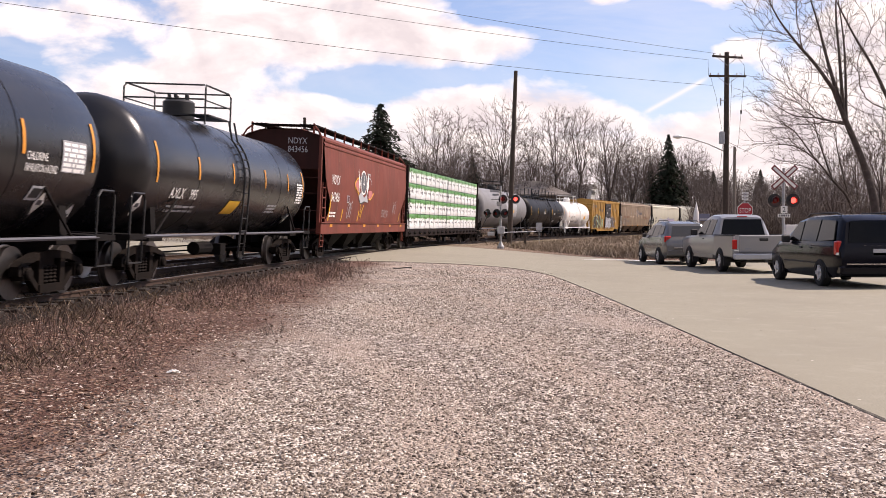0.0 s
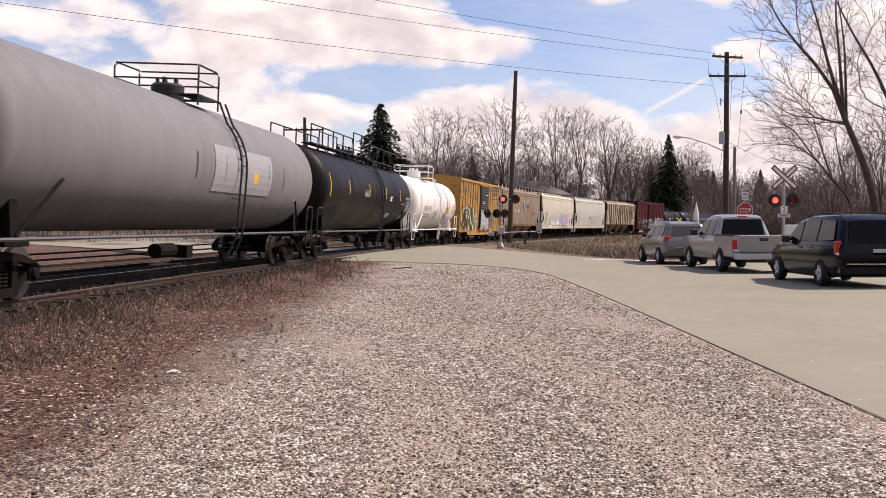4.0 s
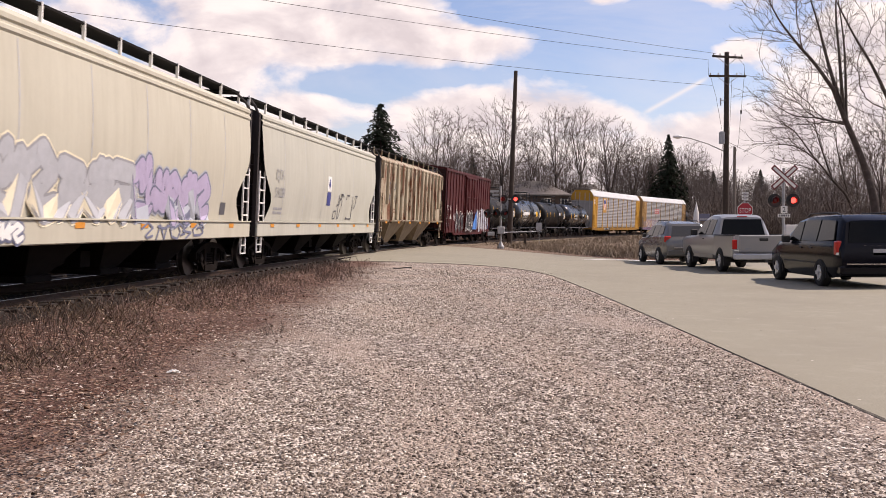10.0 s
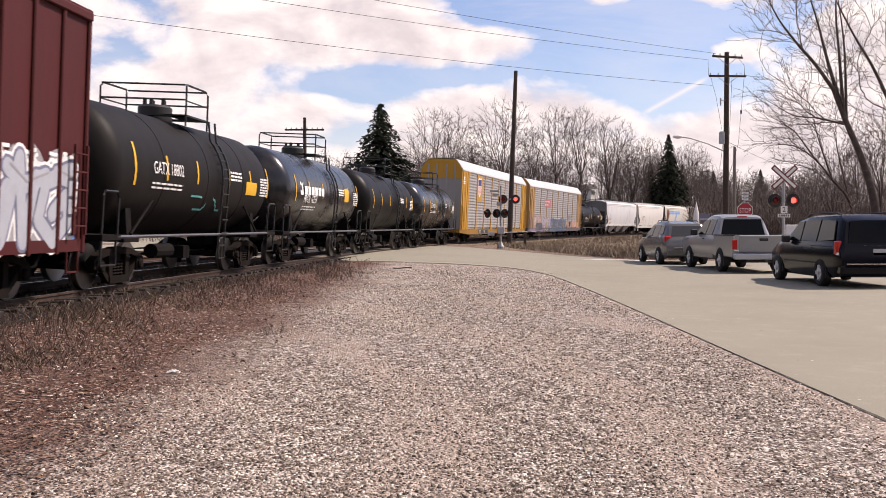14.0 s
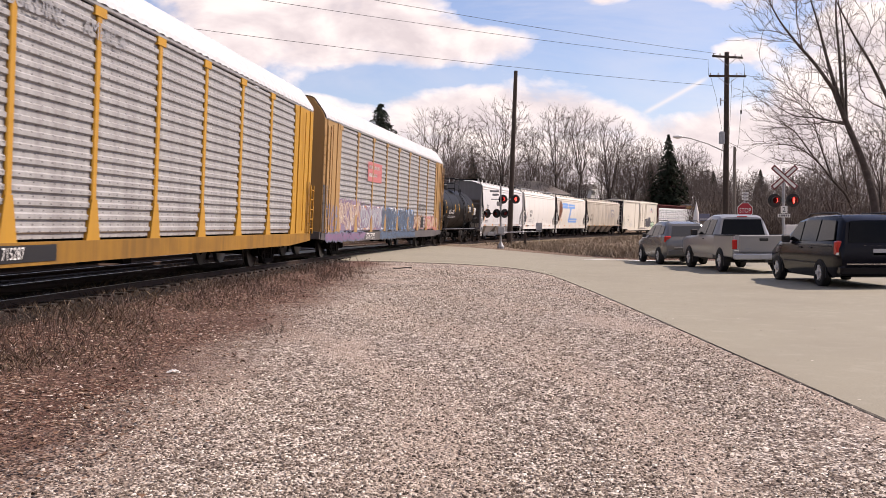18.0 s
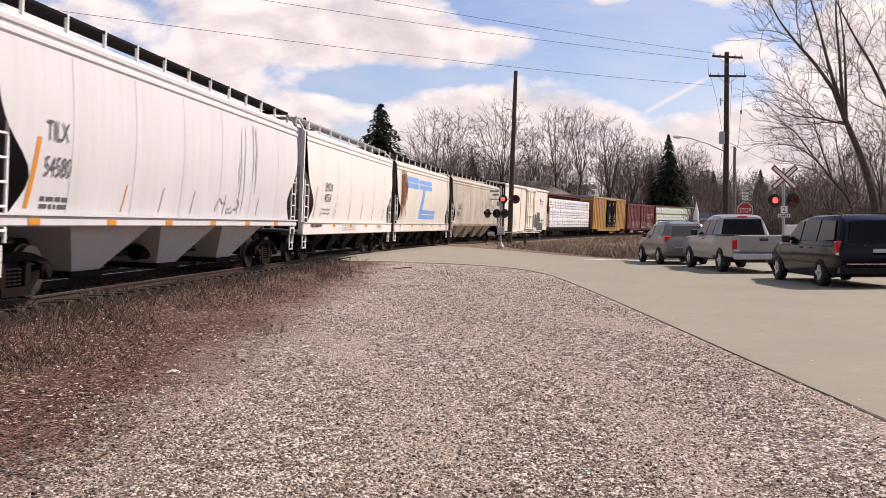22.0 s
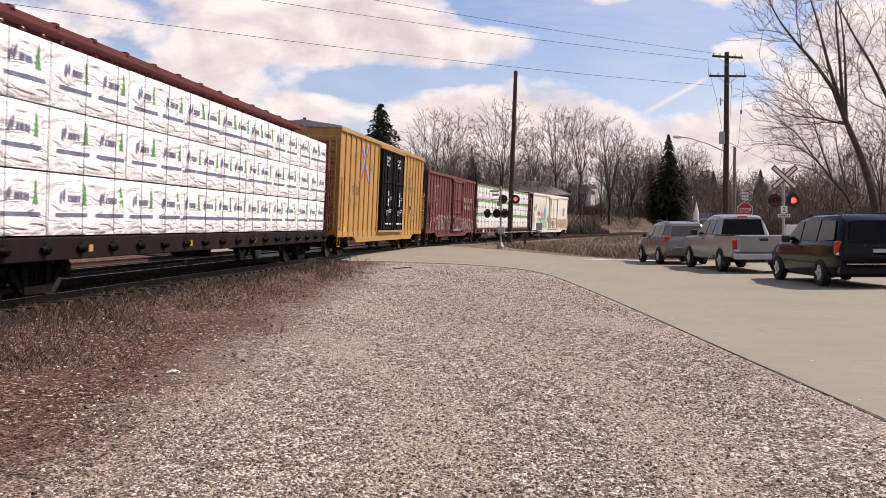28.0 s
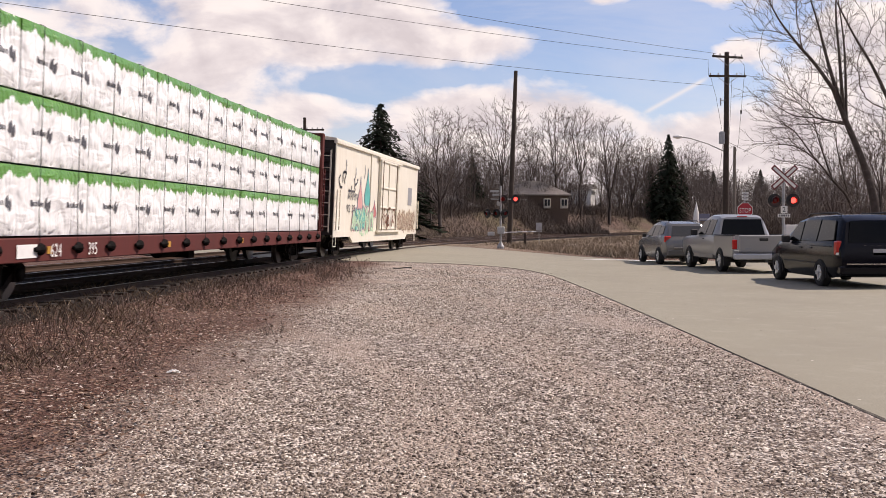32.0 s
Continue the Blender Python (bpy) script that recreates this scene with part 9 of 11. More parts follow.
        # the road's far kerb
        if p.y < 44.6 or p.y < 58 and p.x < 4.3 + (57 - p.y) * 0.338:
            continue
        o = Vector((p.x, p.y, ground_z(p.x, p.y) - 0.02))
        for k in range(2):
            w, h = rnd.uniform(0.012, 0.03), rnd.uniform(0.08, 0.36)
            t = rnd.uniform(0, 3.14)
            n = Vector((math.cos(t) * w, math.sin(t) * w, 0))
            b = o + Vector((rnd.gauss(0, 0.12), rnd.gauss(0, 0.12), 0))
            dg.add([tuple(b - n), tuple(b + n), tuple(b + Vector((rnd.gauss(0, 0.6), rnd.gauss(0, 0.6), 1)) * h)], [(0, 1, 2)])
    me = bpy.data.meshes.new("dry_grass")
    me.from_pydata(dg.v, [], dg.f)
    me.materials.append(M["straw"])
    tagged(part("dry_grass", me, None), "dry yellow-brown grass in the field by the rails", "grass", kind="stuff")
    me = bpy.data.meshes.new("brushwood")
    me.from_pydata(g.v, [], g.f)
    me.materials.append(M["brush"])
    tagged(part("brushwood", me, None), "dry leafless brush on the bank behind the rails", "brush", kind="stuff")

# ------------------------------------------------------------ loose cover of the yard


def scatter_mesh(name, verts, faces, material, label, category):
    me = bpy.data.meshes.new(name)
    nv, nf, k = len(verts), len(faces), faces.shape[1]
    me.vertices.add(nv)
    me.vertices.foreach_set("co", verts.astype(np.float32).ravel())
    me.loops.add(nf * k)
    me.loops.foreach_set("vertex_index", faces.astype(np.int32).ravel())
    me.polygons.add(nf)
    me.polygons.foreach_set("loop_start", np.arange(0, nf * k, k, dtype=np.int32))
    me.update(calc_edges=True)
    me.materials.append(material)
    return tagged(new(name, me), label, category, kind="stuff")


def height_at(x, y):
    """Ground height for many places at once, read off a coarse table."""
    gx, gy = np.arange(-14, 8.01, 0.5), np.arange(0, 46.01, 0.5)
    tab = np.array([[ground_z(a, b) for a in gx] for b in gy])
    i, j = np.clip((x + 14) / 0.5, 0, len(gx) - 1.001), np.clip(y / 0.5, 0, len(gy) - 1.001)
    i0, j0 = i.astype(int), j.astype(int)
    u, v = i - i0, j - j0
    return tab[j0, i0] * (1 - u) * (1 - v) + tab[j0, i0 + 1] * u * (1 - v) + tab[j0 + 1, i0] * (1 - u) * v + tab[j0 + 1, i0 + 1] * u * v


def island_material(name, stops, rough=0.9, scale=None):
    mt, g = surface(name, rough, 0, 0.2)
    c = g.ramp(g.island, stops)
    n = g.noise(g.pos, 90, 3)
    g.l(g.mix(g.m("MULTIPLY", n, 0.5), c, (0.10, 0.08, 0.06)), g.bs.inputs["Base Color"])
    return mt


def build_loose():
    r = np.random.RandomState(3)
    # crushed stone: flat-topped chips; thinner where wheels have ground it to sand
    n = 150000
    d = 4.6 + 29 * r.rand(n) ** 1.75
    x = (r.rand(n) - 0.5) * 2 * 0.47 * d
    keep = (x > -2.9 + 2.3 * r.rand(n) ** 1.6 + 0.4 * np.sin(d * 1.3)) & ((x < 3.40 - 0.1 * r.rand(n)) | ((x < 3.5 + 3.0 * r.rand(n) ** 3) & (r.rand(n) < 0.05))) & (d < 33)
    track_wear = np.exp(-((x - (-0.6 + 0.08 * d)) / 0.35) ** 2) + np.exp(-((x - (1.3 + 0.05 * d)) / 0.35) ** 2)
    keep &= r.rand(n) > 0.3 * track_wear
    bare = np.sin(x * 1.1 + 2.0 * np.sin(d * 0.45) + 0.8) + np.sin(d * 0.83 - x * 0.6)
    keep &= r.rand(n) < np.clip(1.05 + 0.75 * (bare + 0.35), 0.15, 1.0)
    x, d = x[keep], d[keep]
    n = len(x)
    z = height_at(x, d)
    size = (0.0055 + 0.0085 * r.rand(n) ** 2.0) * (1 + d / 24)
    base = np.array([[1, 0, -0.6], [-0.5, 0.87, -0.6], [-0.5, -0.87, -0.6], [0.62, 0.1, 0.62], [-0.28, 0.55, 0.62], [-0.32, -0.52, 0.62]], float)
    off = base[None] * (0.65 + 0.7 * r.rand(n, 6, 1)) * size[:, None, None] + r.normal(0, 0.18, (n, 6, 3)) * size[:, None, None]
    off[:, :, 2] *= 0.52
    a = r.rand(n) * 6.283
    ca, sa = np.cos(a)[:, None], np.sin(a)[:, None]
    ox, oy = off[:, :, 0] * ca - off[:, :, 1] * sa, off[:, :, 0] * sa + off[:, :, 1] * ca
    v = np.stack([x[:, None] + ox, d[:, None] + oy, z[:, None] + off[:, :, 2] + 0.25 * size[:, None]], -1).reshape(-1, 3)
    tri = np.array([[0, 1, 4], [0, 4, 3], [1, 2, 5], [1, 5, 4], [2, 0, 3], [2, 3, 5], [3, 4, 5]])
    f = (tri[None] + 6 * np.arange(n)[:, None, None]).reshape(-1, 3)
    scatter_mesh("gravel", v, f, island_material("gravel_stone", [(0.0, (0.040, 0.030, 0.026)), (0.26, (0.16, 0.124, 0.100)), (0.58, (0.36, 0.298, 0.245)), (0.84, (0.62, 0.54, 0.455)), (1.0, (0.86, 0.80, 0.72))]), "pale crushed limestone gravel of mixed sizes", "gravel")
    # fallen leaves and scraps of bark on the verge
    n = 60000
    d = 4.2 + 30 * r.rand(n) ** 1.5
    x = -2.3 - 5.0 * r.rand(n) ** 0.8 + r.normal(0, 0.35, n)
    keep = (np.abs(x) < 0.62 * d) & (x > -12)
    x, d = x[keep], d[keep]
    n = len(x)
    z = height_at(x, d)
    s = 0.007 + 0.020 * r.rand(n) ** 2.2
    a, t1, t2 = r.rand(n) * 6.283, r.normal(0, 0.5, n), r.normal(0, 0.5, n)
    quad = np.array([[-1, -0.5], [1, -0.55], [1.1, 0.5], [-0.9, 0.6]])
    px = quad[None, :, 0] * s[:, None]
    py = quad[None, :, 1] * s[:, None]
    ca, sa = np.cos(a)[:, None], np.sin(a)[:, None]
    v = np.stack([x[:, None] + px * ca - py * sa, d[:, None] + px * sa + py * ca, z[:, None] + 0.015 + np.abs(px * t1[:, None] + py * t2[:, None])], -1).reshape(-1, 3)
    f = (np.array([[0, 1, 2, 3]])[None] + 4 * np.arange(n)[:, None, None]).reshape(-1, 4)
    scatter_mesh("leaf_litter", v, f, island_material("dead_leaves", [(0.0, (0.032, 0.019, 0.014)), (0.40, (0.095, 0.050, 0.034)), (0.74, (0.23, 0.125, 0.080)), (0.90, (0.46, 0.34, 0.26)), (1.0, (0.70, 0.62, 0.56))]), "brown dead leaves and bark scraps", "leaf litter")
    # dead stalks and grass
    n = 60000
    d = 4.6 + 34 * r.rand(n) ** 1.25
    edge = -2.7 - 0.03 * d
    x = edge - (0.10 * d + 2.6) * r.rand(n) ** 0.75
    clump = np.sin(x * 2.3 + 1.7 * np.sin(d * 0.9)) + np.sin(d * 1.7 + x)
    keep = (r.rand(n) < 0.35 + 0.3 * clump) & (np.abs(x) < 0.62 * d) & (x > -11)
    x, d = x[keep], d[keep]
    n = len(x)
    z = height_at(x, d)
    far = np.clip((edge[keep] - x) / 3.0, 0.15, 1)
    h = (0.04 + 0.17 * r.rand(n) ** 2.4) * far + 0.02
    w = 0.0005 + 0.0005 * r.rand(n) + 0.00006 * d
    lx, ly = r.normal(0, 0.6, n) * h, r.normal(0, 0.6, n) * h
    a = r.rand(n) * 3.14
    nx, ny = np.cos(a) * w, np.sin(a) * w
    v = np.stack([np.stack([x - nx, d - ny, z - 0.02], -1), np.stack([x + nx, d + ny, z - 0.02], -1), np.stack([x + lx * 0.5 + nx * 0.7, d + ly * 0.5 + ny * 0.7, z + h * 0.6], -1), np.stack([x + lx, d + ly, z + h], -1)], 1).reshape(-1, 3)
    f = (np.array([[0, 1, 2], [0, 2, 3]])[None] + 4 * np.arange(n)[:, None, None]).reshape(-1, 3)
    scatter_mesh("dead_grass", v, f, island_material("dead_stalks", [(0.0, (0.030, 0.021, 0.016)), (0.5, (0.090, 0.057, 0.038)), (0.88, (0.19, 0.13, 0.085)), (1.0, (0.32, 0.25, 0.17))]), "dead brown weeds and grass stalks beside the track", "weeds")
    # a belt of tall dead stalks along the ballast's foot
    n = 21000
    st, of = -10.5 + 34 * r.rand(n) ** 0.85, 1.95 + 2.5 * r.rand(n) ** 1.4
    th = np.interp(st, S_ALL, TH_ALL)
    x = np.interp(st, S_ALL, X_ALL) + of * np.cos(th)
    d = np.interp(st, S_ALL, Y_ALL) - of * np.sin(th)
    clump = np.sin(st * 1.9 + 2.0 * np.sin(of * 2.1)) + np.sin(st * 0.7 + of)
    keep = (r.rand(n) < (0.45 + 0.34 * clump) * np.clip((23.0 - st) / 7.0, 0, 1) * np.clip((4.6 - of) / 1.2, 0, 1)) & (d > 4.5) & (d < 45)
    x, d, of = x[keep], d[keep], of[keep]
    n = len(x)
    z = height_at(x, d)
    h = (0.04 + 0.24 * r.rand(n) ** 2.8) * np.clip(1.25 - 0.30 * (of - 2.1), 0.35, 1.2)
    w = 0.0004 + 0.0005 * r.rand(n) + 0.00006 * d
    a = r.rand(n) * 3.14
    nx, ny = np.cos(a) * w, np.sin(a) * w
    lx, ly = r.normal(0, 0.20, n) * h, r.normal(0, 0.20, n) * h
    bx, by = r.normal(0, 0.30, n) * h, r.normal(0, 0.30, n) * h
    v = np.stack([np.stack([x - nx, d - ny, z - 0.02], -1), np.stack([x + nx, d + ny, z - 0.02], -1), np.stack([x + lx * 0.5, d + ly * 0.5, z + h * 0.6], -1), np.stack([x + lx, d + ly, z + h], -1),
                  np.stack([x + lx * 0.5 - nx * 0.8, d + ly * 0.5 - ny * 0.8, z + h * 0.56], -1), np.stack([x + bx, d + by, z + h * 0.95], -1)], 1).reshape(-1, 3)
    f = (np.array([[0, 1, 2], [0, 2, 3], [1, 2, 3], [2, 4, 5]])[None] + 6 * np.arange(n)[:, None, None]).reshape(-1, 3)
    scatter_mesh("dead_stalks", v, f, island_material("tall_dead_stalks", [(0.0, (0.045, 0.030, 0.027)), (0.5, (0.105, 0.066, 0.058)), (0.88, (0.19, 0.128, 0.108)), (1.0, (0.33, 0.26, 0.22))]), "tall dark dead weed stalks along the ballast", "weeds")
    # low twiggy plants, each with several bent stems
    rnd = random.Random(12)
    for lab, x, y, h in (("small dry bramble with bent stems", -2.35, 13.6, 0.22), ("dry weed clump with thin stems", -4.6, 9.0, 0.5), ("dry weed clump with thin stems", -3.9, 8.0, 0.4), ("small dry bramble with bent stems", -3.3, 10.6, 0.3), ("dry weed clump with thin stems", -5.2, 13.5, 0.5), ("dry weed clump with thin stems", -4.4, 17.0, 0.5), ("small dry bramble with bent stems", -3.2, 26.0, 0.4)):
        g = Geo()
        for k in range(26):
            p = Vector((rnd.gauss(0, 0.10), rnd.gauss(0, 0.10), 0))
            q = Vector((rnd.gauss(0, 0.5), rnd.gauss(0, 0.5), 1)).normalized() * h * rnd.uniform(0.5, 1.1)
            g.tube([p, p + q * 0.5, p + q + Vector((rnd.gauss(0, 0.06), rnd.gauss(0, 0.06), 0))], [0.0025, 0.002, 0.001], 3, False)
        t = thing("weed_clump", lab, "weed", "weeds on the verge", Matrix.Translation((x, y, ground_z(x, y) - 0.01)))
        tagged(part("stem_tuft", g, M["brush"], t), kind="stuff")
    # a scrap of white litter and a dark strip of rubber near the road
    g = Geo().loft([[(0.13 * math.cos(t) * k, 0.06 * math.sin(t) * k, 0.015 + 0.05 * (1 - k) + 0.012 * math.sin(3 * t)) for t in np.linspace(0, 5.7, 10).tolist()] for k in (1.0, 0.6, 0.2)])
    t = tagged(part("litter_scrap", g, C["white"]), "crumpled white paper scrap on the weeds", "litter")
    t.location = (-2.78, 10.15, ground_z(-2.78, 10.15))
    t.scale = (0.6, 0.6, 0.6)
    g = Geo().loft([[(x, y + 0.08 * math.sin(x * 4), z + 0.02 * math.sin(x * 7)) for y, z in ((-0.07, 0.0), (0.08, 0.0), (0.06, 0.05), (-0.05, 0.06))] for x in np.linspace(-0.45, 0.45, 8).tolist()])
    t = tagged(part("rubber_strip", g, M["black"]), "dark strip of torn rubber on the gravel", "debris")
    t.scale = (0.7, 0.6, 0.6)
    t.location = (-1.38, 33.6, ground_z(-1.38, 33.6) + 0.005)

# ------------------------------------------------------------ poles, wires, signals, signs


def on_ground(x, y, lift=0.0):
    return Matrix.Translation((x, y, ground_z(x, y) + lift))


M["lamp_red"] = plain("lit_red_lens", (1.0, 0.05, 0.04), 0.3, 0, 0.05, emit=4.5)
M["lamp_off"] = plain("unlit_red_lens", (0.10, 0.008, 0.008), 0.25, 0, 0.2)
M["sign_red"] = plain("sign_red", (0.42, 0.035, 0.045), 0.5, 0, 0.15)
M["sign_pink"] = plain("faded_sign_red", (0.16, 0.035, 0.04), 0.55, 0, 0.2)
M["sign_white"] = plain("sign_white", (0.72, 0.71, 0.68), 0.5, 0, 0.1)
M["cabinet"] = plain("grey_cabinet", (0.40, 0.41, 0.42), 0.55, 0.2, 0.2)
LAMPS = []


def wood_pole(name, label, x, y, top, lean=(0, 0), r=0.16, mat="wood_pole"):
    p = thing(name, label, "utility pole", m=on_ground(x, y, -0.3))
    h = top - ground_z(x, y) + 0.3
    part("pole_shaft", Geo().tube([(0, 0, 0), (lean[0] * h * 0.5, lean[1] * h * 0.5, h * 0.5), (lean[0] * h, lean[1] * h, h)], [r * 1.15, r, r * 0.8], 12), M[mat], p, smooth=60)
    return p, h


def wire(a, b, sag, r=0.012):
    a, b = Vector(a), Vector(b)
    pts = []
    for i in range(25):
        t = i / 24
        q = a.lerp(b, t)
        q.z -= sag * 4 * t * (1 - t)
        pts.append(q)
    return Geo().tube(pts, r, 5)


def build_poles():
    Y = 66.0
    x = seen(1284, Y)
    p, h = wood_pole("utility_pole", "tall dark wooden utility pole with two crossarms and a street light", x, Y, 12.75, r=0.19)
    for z, w, tilt in ((h - 0.35, 2.3, 0.30), (h - 1.62, 2.5, 0.05)):
        a = part("crossarm", Geo().cbox((0.0, -0.2, z), (w, 0.11, 0.13), Matrix.Rotation(tilt, 4, "Z")), M["wood_pole"], p)
        for k in (-0.46, -0.25, 0.25, 0.46):
            q = Vector((k * w * math.cos(tilt), -0.2 + k * w * math.sin(tilt), z))
            part("insulator", Geo().lathe([(0.06, 0.02), (0.1, 0.055), (0.14, 0.03), (0.18, 0.05), (0.22, 0.0)], tuple(q), "z", 8), M["cabinet"], a)
        part("crossarm_brace", Geo().tube([(-0.7, -0.2, z), (0, -0.16, z - 0.55), (0.7, -0.2, z)], 0.02, 5), M["galv"], p)
    part("transformer", Geo().lathe([(h - 6.1, 0.0), (h - 6.1, 0.20), (h - 5.35, 0.20), (h - 5.28, 0.12), (h - 5.28, 0)], (-0.32, -0.1, 0), "z", 14), M["cabinet"], p, "grey pole-mounted transformer", smooth=30)
    part("cutout_switch", Geo().cbox((-0.42, -0.1, h - 3.3), (0.08, 0.08, 0.5)).cbox((-0.25, -0.1, h - 3.2), (0.35, 0.05, 0.05)), M["cabinet"], p)
    arm = part("lamp_arm", Geo().tube([(-0.1, 0, h - 6.6), (-1.2, 0, h - 6.1), (-2.4, 0, h - 5.72), (-3.05, 0, h - 5.62)], 0.04, 6), M["galv"], p)
    part("lamp_head", Geo().lathe([(-0.32, 0.0), (-0.28, 0.07), (0.0, 0.14), (0.25, 0.09), (0.34, 0.03), (0.34, 0)], (-3.25, 0, h - 5.62), "x", 12), M["sign_white"], arm, "pale cobra-head street light", smooth=50)
    top = ground_z(x, Y) - 0.3 + h
    part("guy_wire", Geo().tube([(1.1, -0.2, h - 1.7), (1.25, 1.5, h - 6.0), (1.5, 8.0, 2.0)], 0.010, 4), M["cable"], p)
    part("guy_wire", Geo().tube([(0.3, -0.2, h - 1.7), (1.0, 3.0, h - 7.0), (1.9, 9.0, 1.5)], 0.010, 4), M["cable"], p)
    part("guy_wire", Geo().tube([(0.15, -0.2, h - 1.7), (0.5, 3.0, h - 7.0), (1.2, 9.0, 1.5)], 0.010, 4), M["cable"], p)
    for pt in ((0.62, 2.3, h - 5.3), (0.85, 2.6, h - 5.9), (1.16, 0.6, h - 3.9)):
        part("strain_insulator", Geo().lathe([(-0.16, 0.0), (-0.1, 0.06), (0.1, 0.06), (0.16, 0.0)], pt, "z", 7), M["black"], p)
    part("drop_wire", Geo().tube([(-1.25, -0.2, h - 1.62), (-1.3, -0.2, h - 0.45)], 0.010, 4), M["cable"], p)
    part("drop_wire", Geo().tube([(-1.1, -0.2, h - 1.7), (-0.75, -0.2, h - 3.0), (-0.35, -0.2, h - 5.2)], 0.010, 4), M["cable"], p)
    part("drop_wire", Geo().tube([(1.15, -0.2, h - 1.62), (1.1, -0.2, h - 0.9), (0.6, -0.2, h - 0.3)], 0.010, 4), M["cable"], p)
    for i, (a, b, sg) in enumerate((((x - 0.85, Y - 0.4, top - 0.15), (-29.0, 26.5, top - 0.1), 0.55), ((x - 1.4, Y - 0.35, top - 0.55), (-31.0, 29.0, top - 0.5), 0.55), ((x - 1.0, Y - 0.3, top - 2.25), (-30.0, 31.0, top - 2.2), 0.5))):
        tagged(part("overhead_wire", wire(a, b, sg, 0.011), M["cable"]), "thin black overhead wire between poles", "wire", "overhead wires")
    tagged(part("overhead_wire", wire((x + 0.2, Y, top - 6.0), (x + 30, Y + 60, top - 5.0), 0.6), M["cable"]), "thin black overhead wire between poles", "wire", "overhead wires")
    q, _ = wood_pole("utility_pole", "short grey wooden service pole", seen(1299, 74), 74, 7.1, r=0.13, mat="wood_grey")
    q, _ = wood_pole("utility_pole", "leaning dark wooden pole without crossarms", seen(901, 64), 64, 11.2, lean=(0.036, 0), r=0.15)
    q, h = wood_pole("telegraph_pole", "old telegraph pole with a pinned crossarm", seen(540, 76), 76, 9.5, r=0.15)
    a = part("crossarm", Geo().cbox((0, -0.15, h - 0.95), (3.0, 0.10, 0.12)), M["wood_pole"], q)
    for k in range(8):
        part("insulator", Geo().lathe([(0.05, 0.02), (0.08, 0.05), (0.16, 0.04), (0.20, 0.0)], (-1.4 + k * 0.4, -0.15, h - 0.95), "z", 7), M["cabinet"], a)


def flasher(parent, x, y, z, turn=0.0, key=None):
    """One round crossing lamp: black disc, hood, and a lens drum, one half of which glows."""
    m = Matrix.Translation((x, y, z)) @ Matrix.Rotation(turn, 4, "Z")
    b = part("lamp_disc", Geo().lathe([(0.02, 0.0), (0.02, 0.26), (0.035, 0.26), (0.035, 0.0)], (0, 0, 0), "y", 24), M["black"], parent, "round black lamp background")
    b.matrix_basis = m
    part("lamp_housing", Geo().lathe([(0.03, 0.11), (0.20, 0.10), (0.24, 0.05), (0.24, 0)], (0, 0, 0), "y", 16), M["black"], b)
    g = Geo()
    rings = []
    for k, yy in enumerate((0.02, -0.20)):
        rings.append([(0.14 * math.sin(t), yy - (0.0 if k == 0 else -0.10 * (1 - math.cos(t)) / 2), 0.14 * math.cos(t)) for t in np.linspace(-2.1, 2.1, 15).tolist()])
    part("lamp_hood", g.loft(rings, closed=False), M["black"], b)
    front = Geo().lathe([(-0.055, 0.0), (-0.05, 0.06), (-0.03, 0.105), (0.0, 0.11)], (0, 0, 0), "y", 18)
    back = Geo().lathe([(0.0, 0.11), (0.015, 0.105), (0.03, 0.06), (0.035, 0.0)], (0, 0, 0), "y", 18)
    if key:
        ln = part("lamp_lens", mesh_of("lamp_lens", [(front, M["lamp_red"]), (back, M["lamp_off"])], 40), None, b, "red signal lens that flashes")
        LAMPS.append((ln, key))
    else:
        ln = part("lamp_lens", mesh_of("lamp_lens", [(front, M["lamp_off"]), (back, M["lamp_off"])], 40), None, b, "unlit red signal lens")
    ln.location = (0, -0.02, 0)
    return b


